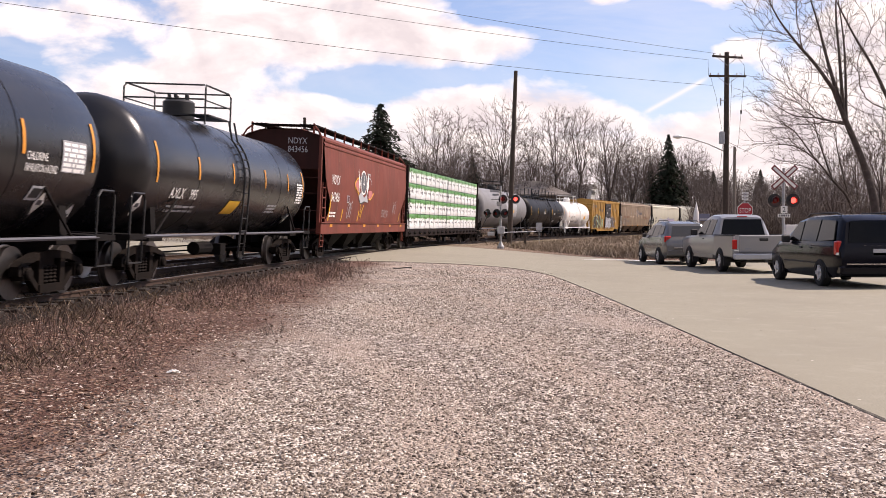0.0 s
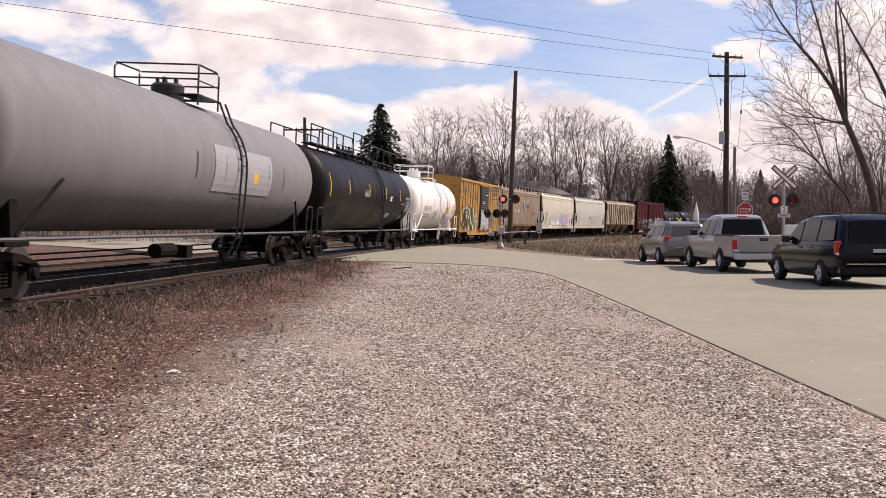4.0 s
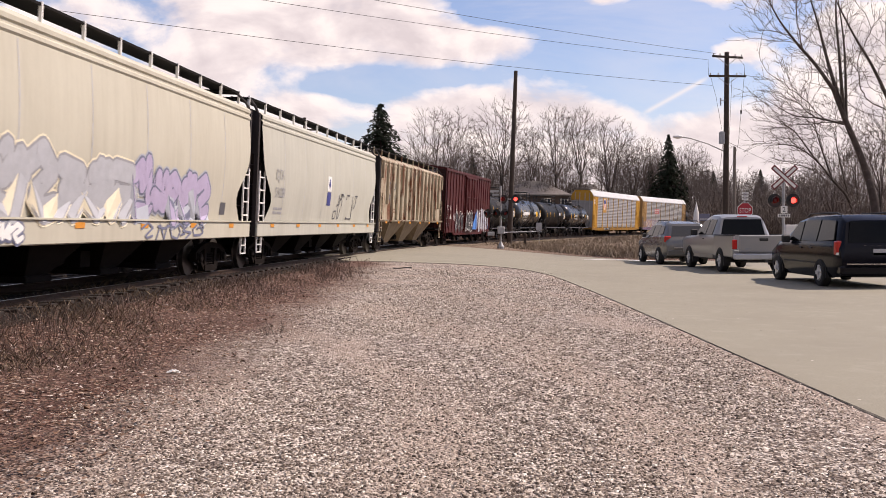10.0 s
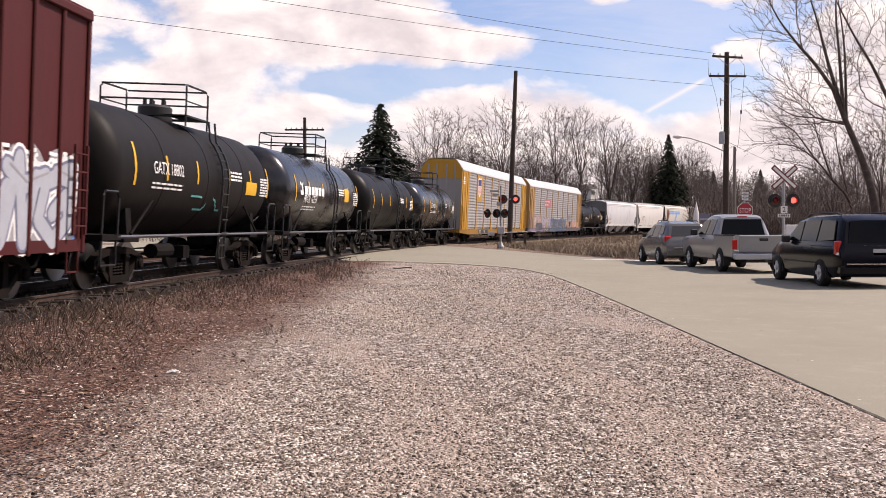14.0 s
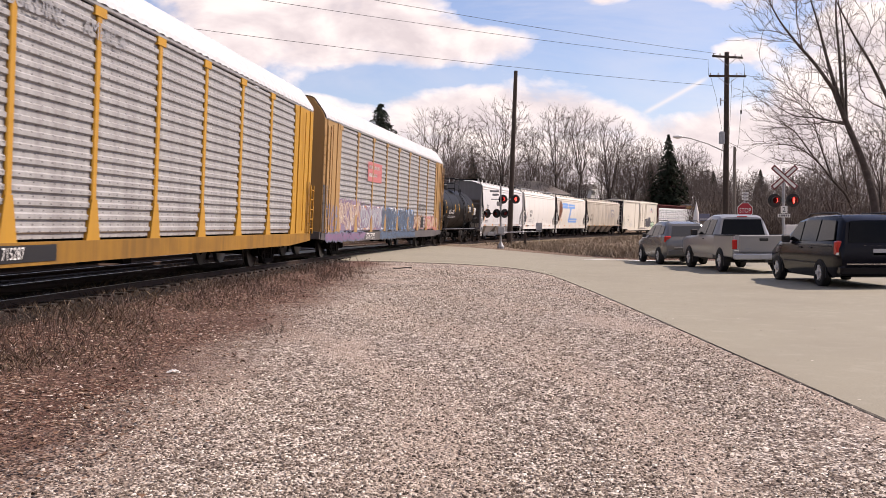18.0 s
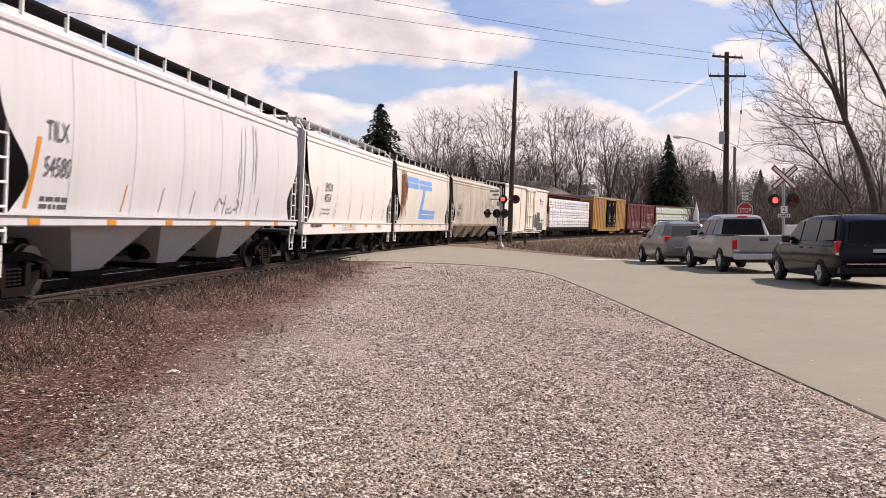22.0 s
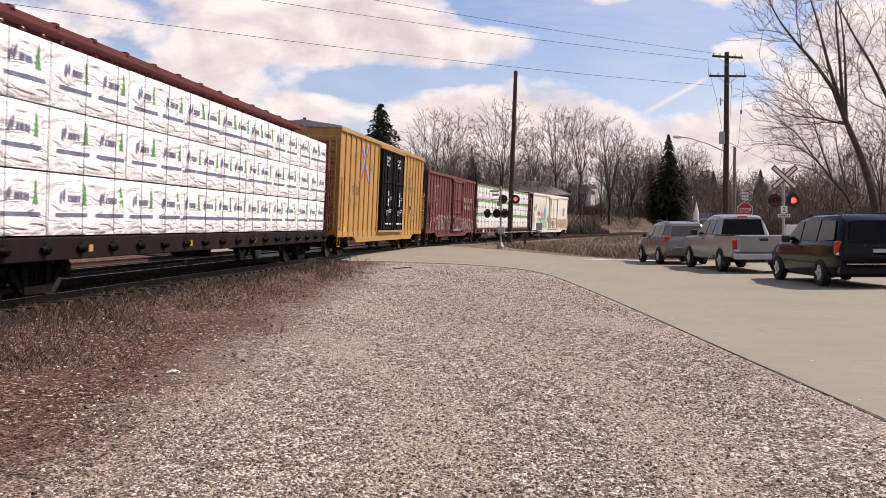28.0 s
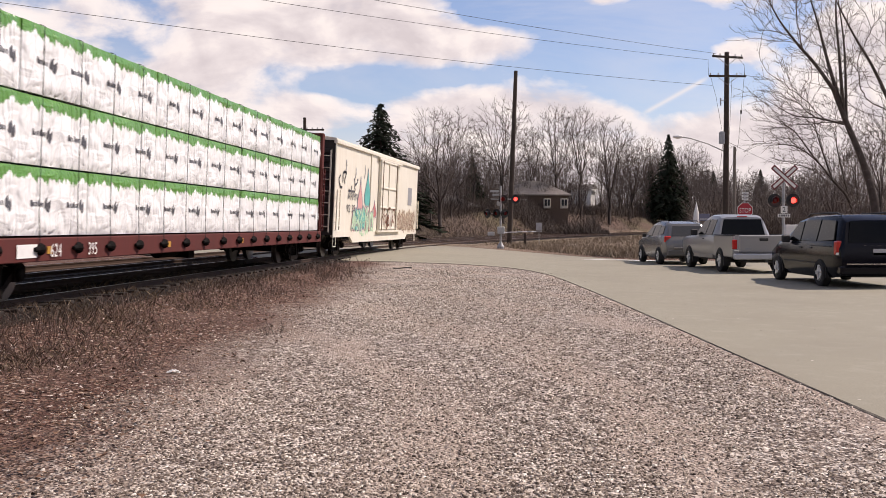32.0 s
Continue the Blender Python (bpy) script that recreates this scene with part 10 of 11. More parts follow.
def build_signals():
    # crossbuck signal beside the waiting traffic
    Y = 38.0
    x = seen(1386, Y)
    s = thing("crossing_signal", "railway crossing signal with crossbuck, two-track plate and red flashers", "crossing signal", m=Matrix.Translation((x, Y, 0)))
    gz = ground_z(x, Y)
    part("mast", Geo().tube([(0, 0, gz), (0, 0, 3.42)], 0.055, 12), M["galv"], s, smooth=60)
    part("mast_base", Geo().lathe([(gz, 0.0), (gz, 0.17), (gz + 0.12, 0.17), (gz + 0.32, 0.07), (gz + 0.32, 0)], (0, 0, 0), "z", 12), M["galv"], s)
    for a in (42, -42):
        m = Matrix.Translation((0, -0.09 - (0.012 if a > 0 else 0), 3.05)) @ Matrix.Rotation(radians(a), 4, "Y")
        b = part("crossbuck_blade", Geo().bevel_box(-0.62, 0.62, -0.006, 0.006, -0.105, 0.105, 0.004), M["sign_pink"], s, "faded red-edged white blade")
        b.matrix_basis = m
        w = part("blade_face", Geo().box(-0.56, 0.56, -0.010, -0.006, -0.050, 0.050), M["sign_white"], b)
    part("lamp_arm", Geo().tube([(-0.36, 0.04, 2.17), (0.36, 0.04, 2.17)], 0.03, 8), M["galv"], s)
    flasher(s, -0.35, -0.06, 2.17, 0, "left")
    flasher(s, 0.35, -0.06, 2.17, 0, "right")
    pl = part("track_plate", Geo().bevel_box(-0.13, 0.13, -0.075, -0.065, 1.68, 1.96, 0.003), M["sign_white"], s, "white plate with the numeral two")
    v, f = text_geo("2", 0.19)
    g = Geo().add([(a - 0.07, -0.079, b + 1.73) for a, b in v], f)
    part("numeral", g, C["black"], pl)
    pl = part("track_plate", Geo().bevel_box(-0.24, 0.24, -0.075, -0.065, 1.52, 1.655, 0.003), M["sign_white"], s, "white plate with small dark lettering bars")
    for k in range(5):
        part("lettering_bar", Geo().box(-0.20 + k * 0.085, -0.14 + k * 0.085, -0.080, -0.075, 1.55, 1.63), C["darkgrey"], pl)
    # second signal, across the road, with gate and side lamps
    Y = 57.0
    x = seen(886, Y)
    s = thing("crossing_signal", "galvanised crossing signal with gate machine, lamp clusters and lowered arm", "crossing signal", m=Matrix.Translation((x, Y, 0)))
    gz = ground_z(x, Y)
    part("mast", Geo().tube([(0, 0, gz), (0, 0, 3.5)], 0.06, 12), M["galv"], s, smooth=60)
    part("mast_base", Geo().lathe([(gz, 0.0), (gz, 0.2), (gz + 0.12, 0.2), (gz + 0.35, 0.08), (gz + 0.35, 0)], (0, 0, 0), "z", 12), M["galv"], s)
    part("lamp_arm", Geo().tube([(-0.55, 0.04, 2.73), (0.92, 0.04, 2.73)], 0.03, 8), M["galv"], s)
    flasher(s, 0.13, -0.06, 2.73, 0, "left")
    flasher(s, 0.85, -0.06, 2.73, 0, "right")
    part("lamp_arm", Geo().tube([(-0.80, 0.04, 1.91), (0.25, 0.04, 1.91)], 0.03, 8), M["galv"], s)
    for q, tn in ((-0.78, -0.9), (-0.25, -0.6), (0.24, 0.5)):
        flasher(s, q, -0.06, 1.91, tn)
    part("junction_box", Geo().bevel_box(-0.22, 0.1, -0.02, 0.2, 2.35, 2.6, 0.02), M["galv"], s)
    part("gate_machine", Geo().bevel_box(-0.18, 0.22, -0.2, 0.2, 0.72, 1.15, 0.03), M["cabinet"], s)
    for k, (zz, w) in enumerate(((3.25, 0.5), (3.05, 0.35))):
        part("back_plate", Geo().box(-0.12 - w, -0.10, 0.05, 0.07, zz - 0.12, zz), M["galv"], s)
    d = Vector((3.2, 4.6, 0)).normalized()
    arm = part("gate_arm", Geo().tube([(0.1, 0.1, 0.80), (0.1 + d.x * 4.6, 0.1 + d.y * 4.6, 0.86)], 0.035, 6), C["grey"], s, "grey-white gate arm with dark red bands")
    for k in range(4):
        a = 0.1 + 0.55 + k * 1.1
        part("arm_band", Geo().tube([(0.1 + d.x * a, 0.1 + d.y * a, 0.81 + 0.012 * a), (0.1 + d.x * (a + 0.5), 0.1 + d.y * (a + 0.5), 0.81 + 0.012 * (a + 0.5))], 0.040, 6), C["darkgrey"], arm)
    part("counterweight", Geo().bevel_box(-0.75, -0.35, -0.1, 0.1, 0.62, 0.85, 0.03), M["cabinet"], s)
    # relay post and small signs near the second signal
    t = thing("marker_post", "short dark wooden marker post beside the line", "post", m=on_ground(seen(929, 68), 68))
    part("post_shaft", Geo().bevel_box(-0.09, 0.09, -0.09, 0.09, -0.2, 0.85, 0.02), M["wood_pole"], t)
    t = thing("track_sign", "small grey sign plate seen from behind", "sign", m=on_ground(seen(954, 72), 72))
    part("post_shaft", Geo().tube([(0, 0, -0.2), (0, 0, 1.3)], 0.025, 6), M["galv"], t)
    part("sign_plate", Geo().bevel_box(-0.22, 0.22, -0.015, 0.0, 1.05, 1.6, 0.004), M["cabinet"], t)
    # stop sign with blades above it
    Y = 48.0
    x = seen(1318, Y)
    t = thing("stop_sign", "red octagonal stop sign on a metal post", "road sign", m=on_ground(x, Y))
    zc = 1.95 - ground_z(x, Y)
    part("sign_post", Geo().box(-0.03, 0.03, 0.01, 0.05, -0.2, zc + 0.75), M["galv"], t)
    oc = [(math.cos(radians(22.5 + 45 * k)), math.sin(radians(22.5 + 45 * k))) for k in range(8)]
    pl = part("sign_plate", Geo().prism([(a * 0.40, zc + b * 0.40) for a, b in oc], -0.012, 0.0, "y"), M["sign_white"], t)
    part("sign_face", Geo().prism([(a * 0.375, zc + b * 0.375) for a, b in oc], -0.016, -0.012, "y"), M["sign_red"], pl)
    v, f = text_geo("STOP", 0.24)
    w = max(a for a, _ in v)
    part("sign_word", Geo().add([((a - w / 2) * 0.56 / w, -0.020, b + zc - 0.12) for a, b in v], f), M["sign_white"], pl, "white word on red")
    for k in range(3):
        b = part("street_blade", Geo().bevel_box(-0.16, 0.16, -0.012, 0.0, zc + 0.50 + k * 0.14, zc + 0.61 + k * 0.14, 0.003), M["sign_white"], t)
        part("blade_bar", Geo().box(-0.12, 0.12, -0.016, -0.012, zc + 0.53 + k * 0.14, zc + 0.58 + k * 0.14), C["grey"], b)
    # far clutter beside the track: white cone-topped post, blue board, cabinet, round sign
    Y = 88.0
    t = thing("white_marker", "white pointed marker standing by the bank", "marker", m=Matrix.Translation((seen(1232, Y), Y, 0)))
    part("marker_body", Geo().lathe([(-0.6, 0.30), (1.2, 0.28), (2.3, 0.24), (2.9, 0.10), (3.35, 0.0)], (0, 0, 0), "z", 12), M["sign_white"], t, smooth=40)
    t = thing("blue_board", "small blue and white notice board on posts", "sign", m=Matrix.Translation((seen(1246, 70), 70, 0)))
    part("board", Geo().bevel_box(-0.38, 0.38, -0.03, 0.03, 1.55, 2.05, 0.01), C["slate"], t)
    part("board_strip", Geo().box(-0.33, 0.33, -0.04, -0.03, 1.62, 1.72), C["silver"], t)
    for q in (-0.3, 0.3):
        part("board_post", Geo().box(q - 0.04, q + 0.04, -0.02, 0.02, -0.6, 1.5), M["wood_grey"], t)
    t = thing("equipment_cabinet", "pale grey metal equipment cabinet by the crossing", "cabinet", m=on_ground(seen(1400, 44), 44))
    part("cabinet_body", Geo().bevel_box(-0.32, 0.32, -0.25, 0.25, -0.05, 1.55, 0.02), M["sign_white"], t)
    part("cabinet_door", Geo().bevel_box(-0.28, 0.28, -0.265, -0.25, 0.1, 1.45, 0.005), M["sign_white"], t)
    t = thing("speed_sign", "small black and white round road sign", "road sign", m=on_ground(seen(1243, 60), 60))
    part("sign_post", Geo().tube([(0, 0, -0.2), (0, 0, 1.5)], 0.025, 6), M["galv"], t)
    part("sign_plate", Geo().lathe([(-0.01, 0.0), (-0.01, 0.26), (0.0, 0.26), (0.0, 0)], (0, 0, 1.35), "y", 16), C["black"], t)
    part("sign_mark", Geo().cbox((0, -0.02, 1.38), (0.20, 0.008, 0.09)).cbox((0, -0.02, 1.25), (0.14, 0.008, 0.06)), C["white"], t)


# ------------------------------------------------------------ houses behind the line
M["brick_brown"] = paint("brown_brick", (0.12, 0.088, 0.070), (0.10, 0.075, 0.06), 0.5, 0.9)
M["shingle"] = plain("grey_brown_shingles", (0.17, 0.148, 0.133), 0.9, 0, 0.35, 2)
M["siding"] = plain("white_siding", (0.74, 0.73, 0.69), 0.7, 0, 0.12, 2)
M["faded_siding"] = plain("cream_window_frame", (0.50, 0.46, 0.38), 0.7, 0, 0.15, 2)
M["glass_dark"] = plain("window_glass", (0.02, 0.024, 0.028), 0.08, 0, 0.2, spec=0.8)


def house(name, label, x, y, base, w, dep, wall_h, roof_h, wall_m, hip, wins, turn=0.0):
    hs = thing(name, label, "house", m=Matrix.Translation((x, y, base)) @ Matrix.Rotation(turn, 4, "Z"))
    part("wall", Geo().box(-w / 2, w / 2, 0, dep, -2.5, wall_h), wall_m, hs)
    e = 0.5
    a = [(-w / 2 - e, -e, wall_h), (w / 2 + e, -e, wall_h), (w / 2 + e, dep + e, wall_h), (-w / 2 - e, dep + e, wall_h)]
    g = Geo()
    if hip:
        k = dep * 0.42
        rd = [(-w / 2 + k, dep / 2, wall_h + roof_h), (w / 2 - k, dep / 2, wall_h + roof_h)]
        g.add(a + rd, [(0, 1, 5, 4), (1, 2, 5), (2, 3, 4, 5), (3, 0, 4), (0, 3, 2, 1)])
    else:
        rd = [(0, -e, wall_h + roof_h), (0, dep + e, wall_h + roof_h)]
        g.add(a + rd, [(0, 4, 5, 3), (1, 2, 5, 4), (0, 1, 4), (2, 3, 5), (0, 3, 2, 1)])
    part("roof", g, M["shingle"], hs)
    part("fascia", Geo().box(-w / 2 - e, w / 2 + e, -e - 0.04, -e, wall_h - 0.16, wall_h + 0.02), M["wood_grey"] if hip else M["siding"], hs)
    for wx, wz, ww, wh in wins:
        wd = part("window", Geo().box(wx - ww / 2, wx + ww / 2, -0.03, 0.05, wz, wz + wh), M["glass_dark"], hs)
        fr = Geo()
        for q in (-1, 1):
            fr.box(wx + q * ww / 2 - 0.06, wx + q * ww / 2 + 0.06, -0.08, 0.0, wz - 0.06, wz + wh + 0.06)
        fr.box(wx - ww / 2, wx + ww / 2, -0.08, 0.0, wz + wh, wz + wh + 0.08).box(wx - ww / 2, wx + ww / 2, -0.08, 0, wz - 0.08, wz).box(wx - ww / 2, wx + ww / 2, -0.07, 0, wz + wh * 0.48, wz + wh * 0.53)
        part("window_frame", fr, M["siding"], wd)
    return hs


def build_houses():
    house("house", "brown brick bungalow with hipped shingle roof and pale bay windows", seen(954, 152), 152, 3.5, 9.2, 8.0, 2.5, 2.3, M["brick_brown"], True, ((-2.6, 0.5, 1.0, 1.2),), 0.18)
    for px in (968, 998):
        b = thing("bay_window", "pale sunlit bay window of the bungalow", "window", m=Matrix.Translation((seen(px, 150.6), 150.6, 4.05)))
        part("bay_frame", Geo().bevel_box(-0.50, 0.50, -0.3, 0.9, -0.2, 1.3, 0.05), M["faded_siding"], b)
        for q in (-0.28, 0.28):
            part("pane", Geo().box(q * 0.8 - 0.17, q * 0.8 + 0.17, -0.33, -0.3, 0.2, 1.15), M["glass_dark"], b)
    house("house", "white gabled house on the rise behind the line", seen(1049, 205), 205, 7.3, 2.2, 5.0, 1.5, 1.0, M["siding"], False, ((-0.5, 0.3, 0.45, 0.7), (0.5, 0.3, 0.45, 0.7)), 1.0)
    house("house", "low dark house half hidden by bare trees", seen(765, 128), 128, 1.4, 11.0, 8.0, 2.4, 1.8, M["brick_brown"], True, ((-2.0, 0.8, 1.2, 1.0), (2.5, 0.8, 1.2, 1.0)), 0.1)

# ------------------------------------------------------------ waiting vehicles


def car_paint(name, col, rough=0.35, metal=0.0, coat=0.25, dust=0.35, spec=0.35):
    mt, g = surface(name, rough, metal, spec)
    n = g.noise(g.co, 2.5, 5, 0.6)
    sep = g.n("ShaderNodeSeparateXYZ")
    g.l(g.co, sep.inputs[0])
    low = g.ramp(g.m("ADD", sep.outputs[2], g.m("MULTIPLY", n, 0.35)), [(0.40, dust), (0.85, 0.0)])
    g.l(g.mix(low, g.mix(g.m("MULTIPLY", n, 0.3), col, tuple(c * 0.75 for c in col)), tuple(min(0.10, c + 0.035) for c in col)), g.bs.inputs["Base Color"])
    g.bs.inputs["Coat Weight"].default_value = coat
    g.bs.inputs["Coat Roughness"].default_value = 0.15
    return mt


M["tyre"] = plain("tyre_rubber", (0.018, 0.018, 0.018), 0.85, 0, 0.3)
M["rim"] = plain("alloy_rim", (0.60, 0.60, 0.60), 0.42, 0.25, 0.25)
M["tail"] = plain("red_tail_lens", (0.50, 0.025, 0.02), 0.15, 0, 0.1, spec=0.7)
M["plastic"] = plain("dark_plastic", (0.025, 0.025, 0.026), 0.6, 0, 0.25)
M["plate"] = plain("plain_plate", (0.40, 0.41, 0.43), 0.5, 0, 0.1)
M["chrome"] = plain("chrome_trim", (0.75, 0.75, 0.75), 0.12, 1.0, 0.1)


def car_glass(name, rough=0.05, spec=0.13):
    mt, g = surface(name, rough, 0, spec)
    n = g.noise(g.co, 3.0, 3)
    g.l(g.mix(n, (0.003, 0.0035, 0.004), (0.007, 0.008, 0.008)), g.bs.inputs["Base Color"])
    return mt


M["glass"] = car_glass("tinted_car_glass")
# rougher, stronger-reflecting copy of the glass, made for the rear window's glare
M["glass_glare"] = car_glass("glare_car_glass", 0.22, 0.9)


def wheel(parent, x, y, r, w, name="wheel"):
    s = 1 if x > 0 else -1
    wh = part(name, Geo().lathe([(-w / 2, r * 0.62), (-w / 2, r * 0.90), (-w * 0.38, r), (w * 0.38, r), (w / 2, r * 0.90), (w / 2, r * 0.62)], (0, 0, 0), "x", 28, close=True), M["tyre"], parent, "black rubber tyre", smooth=35)
    wh.location = (x, y, r)
    g = Geo().lathe([(-0.02, 0.0), (-0.02, r * 0.63), (0.02, r * 0.64), (0.06, r * 0.60), (0.02, r * 0.52), (0.02, 0.0)], (s * w * 0.25, 0, 0), "x", 24)
    part("rim", g, M["rim"], wh)
    g = Geo()
    for k in range(5):
        a = 2 * math.pi * k / 5
        g.cbox((s * (w * 0.25 + 0.04), math.cos(a) * r * 0.33, math.sin(a) * r * 0.33), (0.03, 0.09, r * 0.42), Matrix.Rotation(-a + math.pi / 2, 4, "X"))
    g.lathe([(0, 0.0), (0, 0.055), (s * 0.05, 0.05), (s * 0.055, 0)], (s * (w * 0.25 + 0.03), 0, 0), "x", 12)
    part("spoke_star", g, M["rim"], wh)
    return wh


def body_loft(stations):
    """Skin through cross-sections: y along the car (front is +), then bottom, belt and roof heights with half widths."""
    rings = []
    for y, zb, wb, zbelt, wbelt, zr, wr in stations:
        half = [(wb * 0.92, zb), (wb, zb + (zbelt - zb) * 0.18), (wbelt * 1.005, zb + (zbelt - zb) * 0.55), (wbelt, zbelt - 0.03), (wbelt * 0.985, zbelt), (wr * 1.04 + (wbelt - wr) * 0.12, zr - (zr - zbelt) * 0.22), (wr, zr - (zr - zbelt) * 0.06), (wr * 0.80, zr), (wr * 0.4, zr + 0.012)]
        rings.append([(a, y, b) for a, b in half] + [(-a, y, b) for a, b in reversed(half)])
    return Geo().loft(rings)


def side_glass(parent, pts, xs, name="window_pane"):
    """A pane on the car's flank: pts are (y, z); xs gives the half width at a height."""
    for s in (-1, 1):
        g = Geo()
        g.v = [(s * (xs(z) + 0.012), y, z) for y, z in pts] + [(s * (xs(z) - 0.01), y, z) for y, z in pts]
        n = len(pts)
        g.f = [tuple(range(n)), tuple(reversed(range(n, 2 * n)))] + [(i, (i + 1) % n, (i + 1) % n + n, i + n) for i in range(n)]
        part(name, g, M["glass"], parent)


def arch(parent, y, r, hw):
    for s in (-1, 1):
        g = Geo().prism([(y + r * math.cos(t), 0.36 + r * math.sin(t)) for t in np.linspace(-0.35, math.pi + 0.35, 18).tolist()], min(s * (hw - 0.22), s * (hw + 0.006)), max(s * (hw - 0.22), s * (hw + 0.006)), "x")
        part("wheel_arch", g, M["plastic"], parent)


def minivan():
    v = thing("minivan", "dark navy minivan waiting at the crossing with dusty sides", "car")
    body = car_paint("dark_navy_paint", (0.004, 0.0042, 0.008), 0.16, 0.0, 0.0, 0.12, 0.2)
    st = [(2.55, 0.35, 0.70, 0.72, 0.72, 0.80, 0.55), (2.42, 0.26, 0.86, 0.80, 0.88, 0.95, 0.72), (1.75, 0.24, 0.96, 0.98, 0.97, 1.08, 0.85), (1.25, 0.22, 0.97, 1.04, 0.98, 1.20, 0.80), (0.55, 0.22, 0.97, 1.06, 0.985, 1.66, 0.74), (-0.2, 0.22, 0.97, 1.07, 0.99, 1.76, 0.76), (-1.4, 0.22, 0.97, 1.08, 0.99, 1.77, 0.76), (-2.2, 0.26, 0.96, 1.08, 0.97, 1.74, 0.74), (-2.42, 0.32, 0.94, 1.05, 0.95, 1.62, 0.72), (-2.55, 0.40, 0.90, 0.95, 0.92, 1.10, 0.80), (-2.60, 0.45, 0.85, 0.70, 0.90, 0.85, 0.80)]
    part("body", body_loft(st), body, v, smooth=42)
    xs = lambda z: 0.985 - max(0.0, z - 1.07) * 0.30
    side_glass(v, [(0.85, 1.12), (0.38, 1.58), (-0.02, 1.62), (-0.08, 1.12)], xs)
    side_glass(v, [(-0.16, 1.12), (-0.10, 1.63), (-1.12, 1.65), (-1.18, 1.12)], xs)
    side_glass(v, [(-1.26, 1.12), (-1.20, 1.65), (-2.06, 1.62), (-2.26, 1.16)], xs)
    g = Geo().add([(-0.74, -2.465, 1.10), (0.74, -2.465, 1.10), (0.66, -2.36, 1.60), (-0.66, -2.36, 1.60)], [(0, 1, 2, 3)])
    g.add([(a, b - 0.10, c) for a, b, c in g.v], [(3, 2, 1, 0)])
    part("rear_window", g, M["glass"], v)
    g = Geo().add([(-0.78, 1.28, 1.12), (0.78, 1.28, 1.12), (0.64, 0.62, 1.60), (-0.64, 0.62, 1.60)], [(0, 1, 2, 3)]).add([(-0.78, 1.31, 1.14), (0.78, 1.31, 1.14), (0.64, 0.65, 1.62), (-0.64, 0.65, 1.62)], [(0, 1, 2, 3)])
    part("windscreen", g, M["glass"], v)
    for s in (-1, 1):
        part("tail_light", Geo().bevel_box(s * 0.99 if s < 0 else 0.72, -0.72 if s < 0 else s * 0.99, -2.50, -2.30, 0.80, 1.14, 0.03), M["tail"], v, "red tail light")
        part("reverse_lens", Geo().box(min(s * 0.75, s * 0.985), max(s * 0.75, s * 0.985), -2.51, -2.44, 0.80, 0.86), C["white"], v)
        part("roof_rail", Geo().tube([(s * 0.66, 0.2, 1.74), (s * 0.66, 0.0, 1.81), (s * 0.66, -1.7, 1.82), (s * 0.66, -1.95, 1.76)], 0.02, 6), M["plastic"], v)
        part("side_mirror", Geo().bevel_box(min(s * 0.98, s * 1.20), max(s * 0.98, s * 1.20), 0.62, 0.74, 1.05, 1.25, 0.03), M["plastic"], v)
        part("side_strip", Geo().box(min(s * 0.985, s * 1.002), max(s * 0.985, s * 1.002), -1.2, 1.1, 0.56, 0.60), M["plastic"], v)
        part("slide_rail", Geo().box(min(s * 0.985, s * 1.0), max(s * 0.985, s * 1.0), -2.1, -0.9, 0.99, 1.01), M["plastic"], v)
        for y in (-0.25, -0.95):
            part("door_handle", Geo().bevel_box(min(s * 0.99, s * 1.015), max(s * 0.99, s * 1.015), y, y + 0.18, 0.93, 0.965, 0.01), body, v)
    part("bumper_trim", Geo().box(-0.80, 0.80, -2.655, -2.60, 0.585, 0.605), M["chrome"], v)
    part("rear_bumper", Geo().bevel_box(-0.93, 0.93, -2.63, -2.35, 0.32, 0.56, 0.05), body, v)
    part("number_plate", Geo().bevel_box(-0.16, 0.16, -2.60, -2.565, 0.80, 0.95, 0.005), M["plate"], v)
    for k in range(5):
        part("badge_bar", Geo().box(-0.36 + k * 0.16, -0.28 + k * 0.16, -2.565, -2.545, 1.01, 1.04), M["chrome"], v)
    for x in (-0.915, 0.915):
        for y in (1.62, -1.46):
            wheel(v, x, y, 0.34, 0.22)
    arch(v, 1.62, 0.385, 0.975)
    arch(v, -1.46, 0.385, 0.975)
    return v


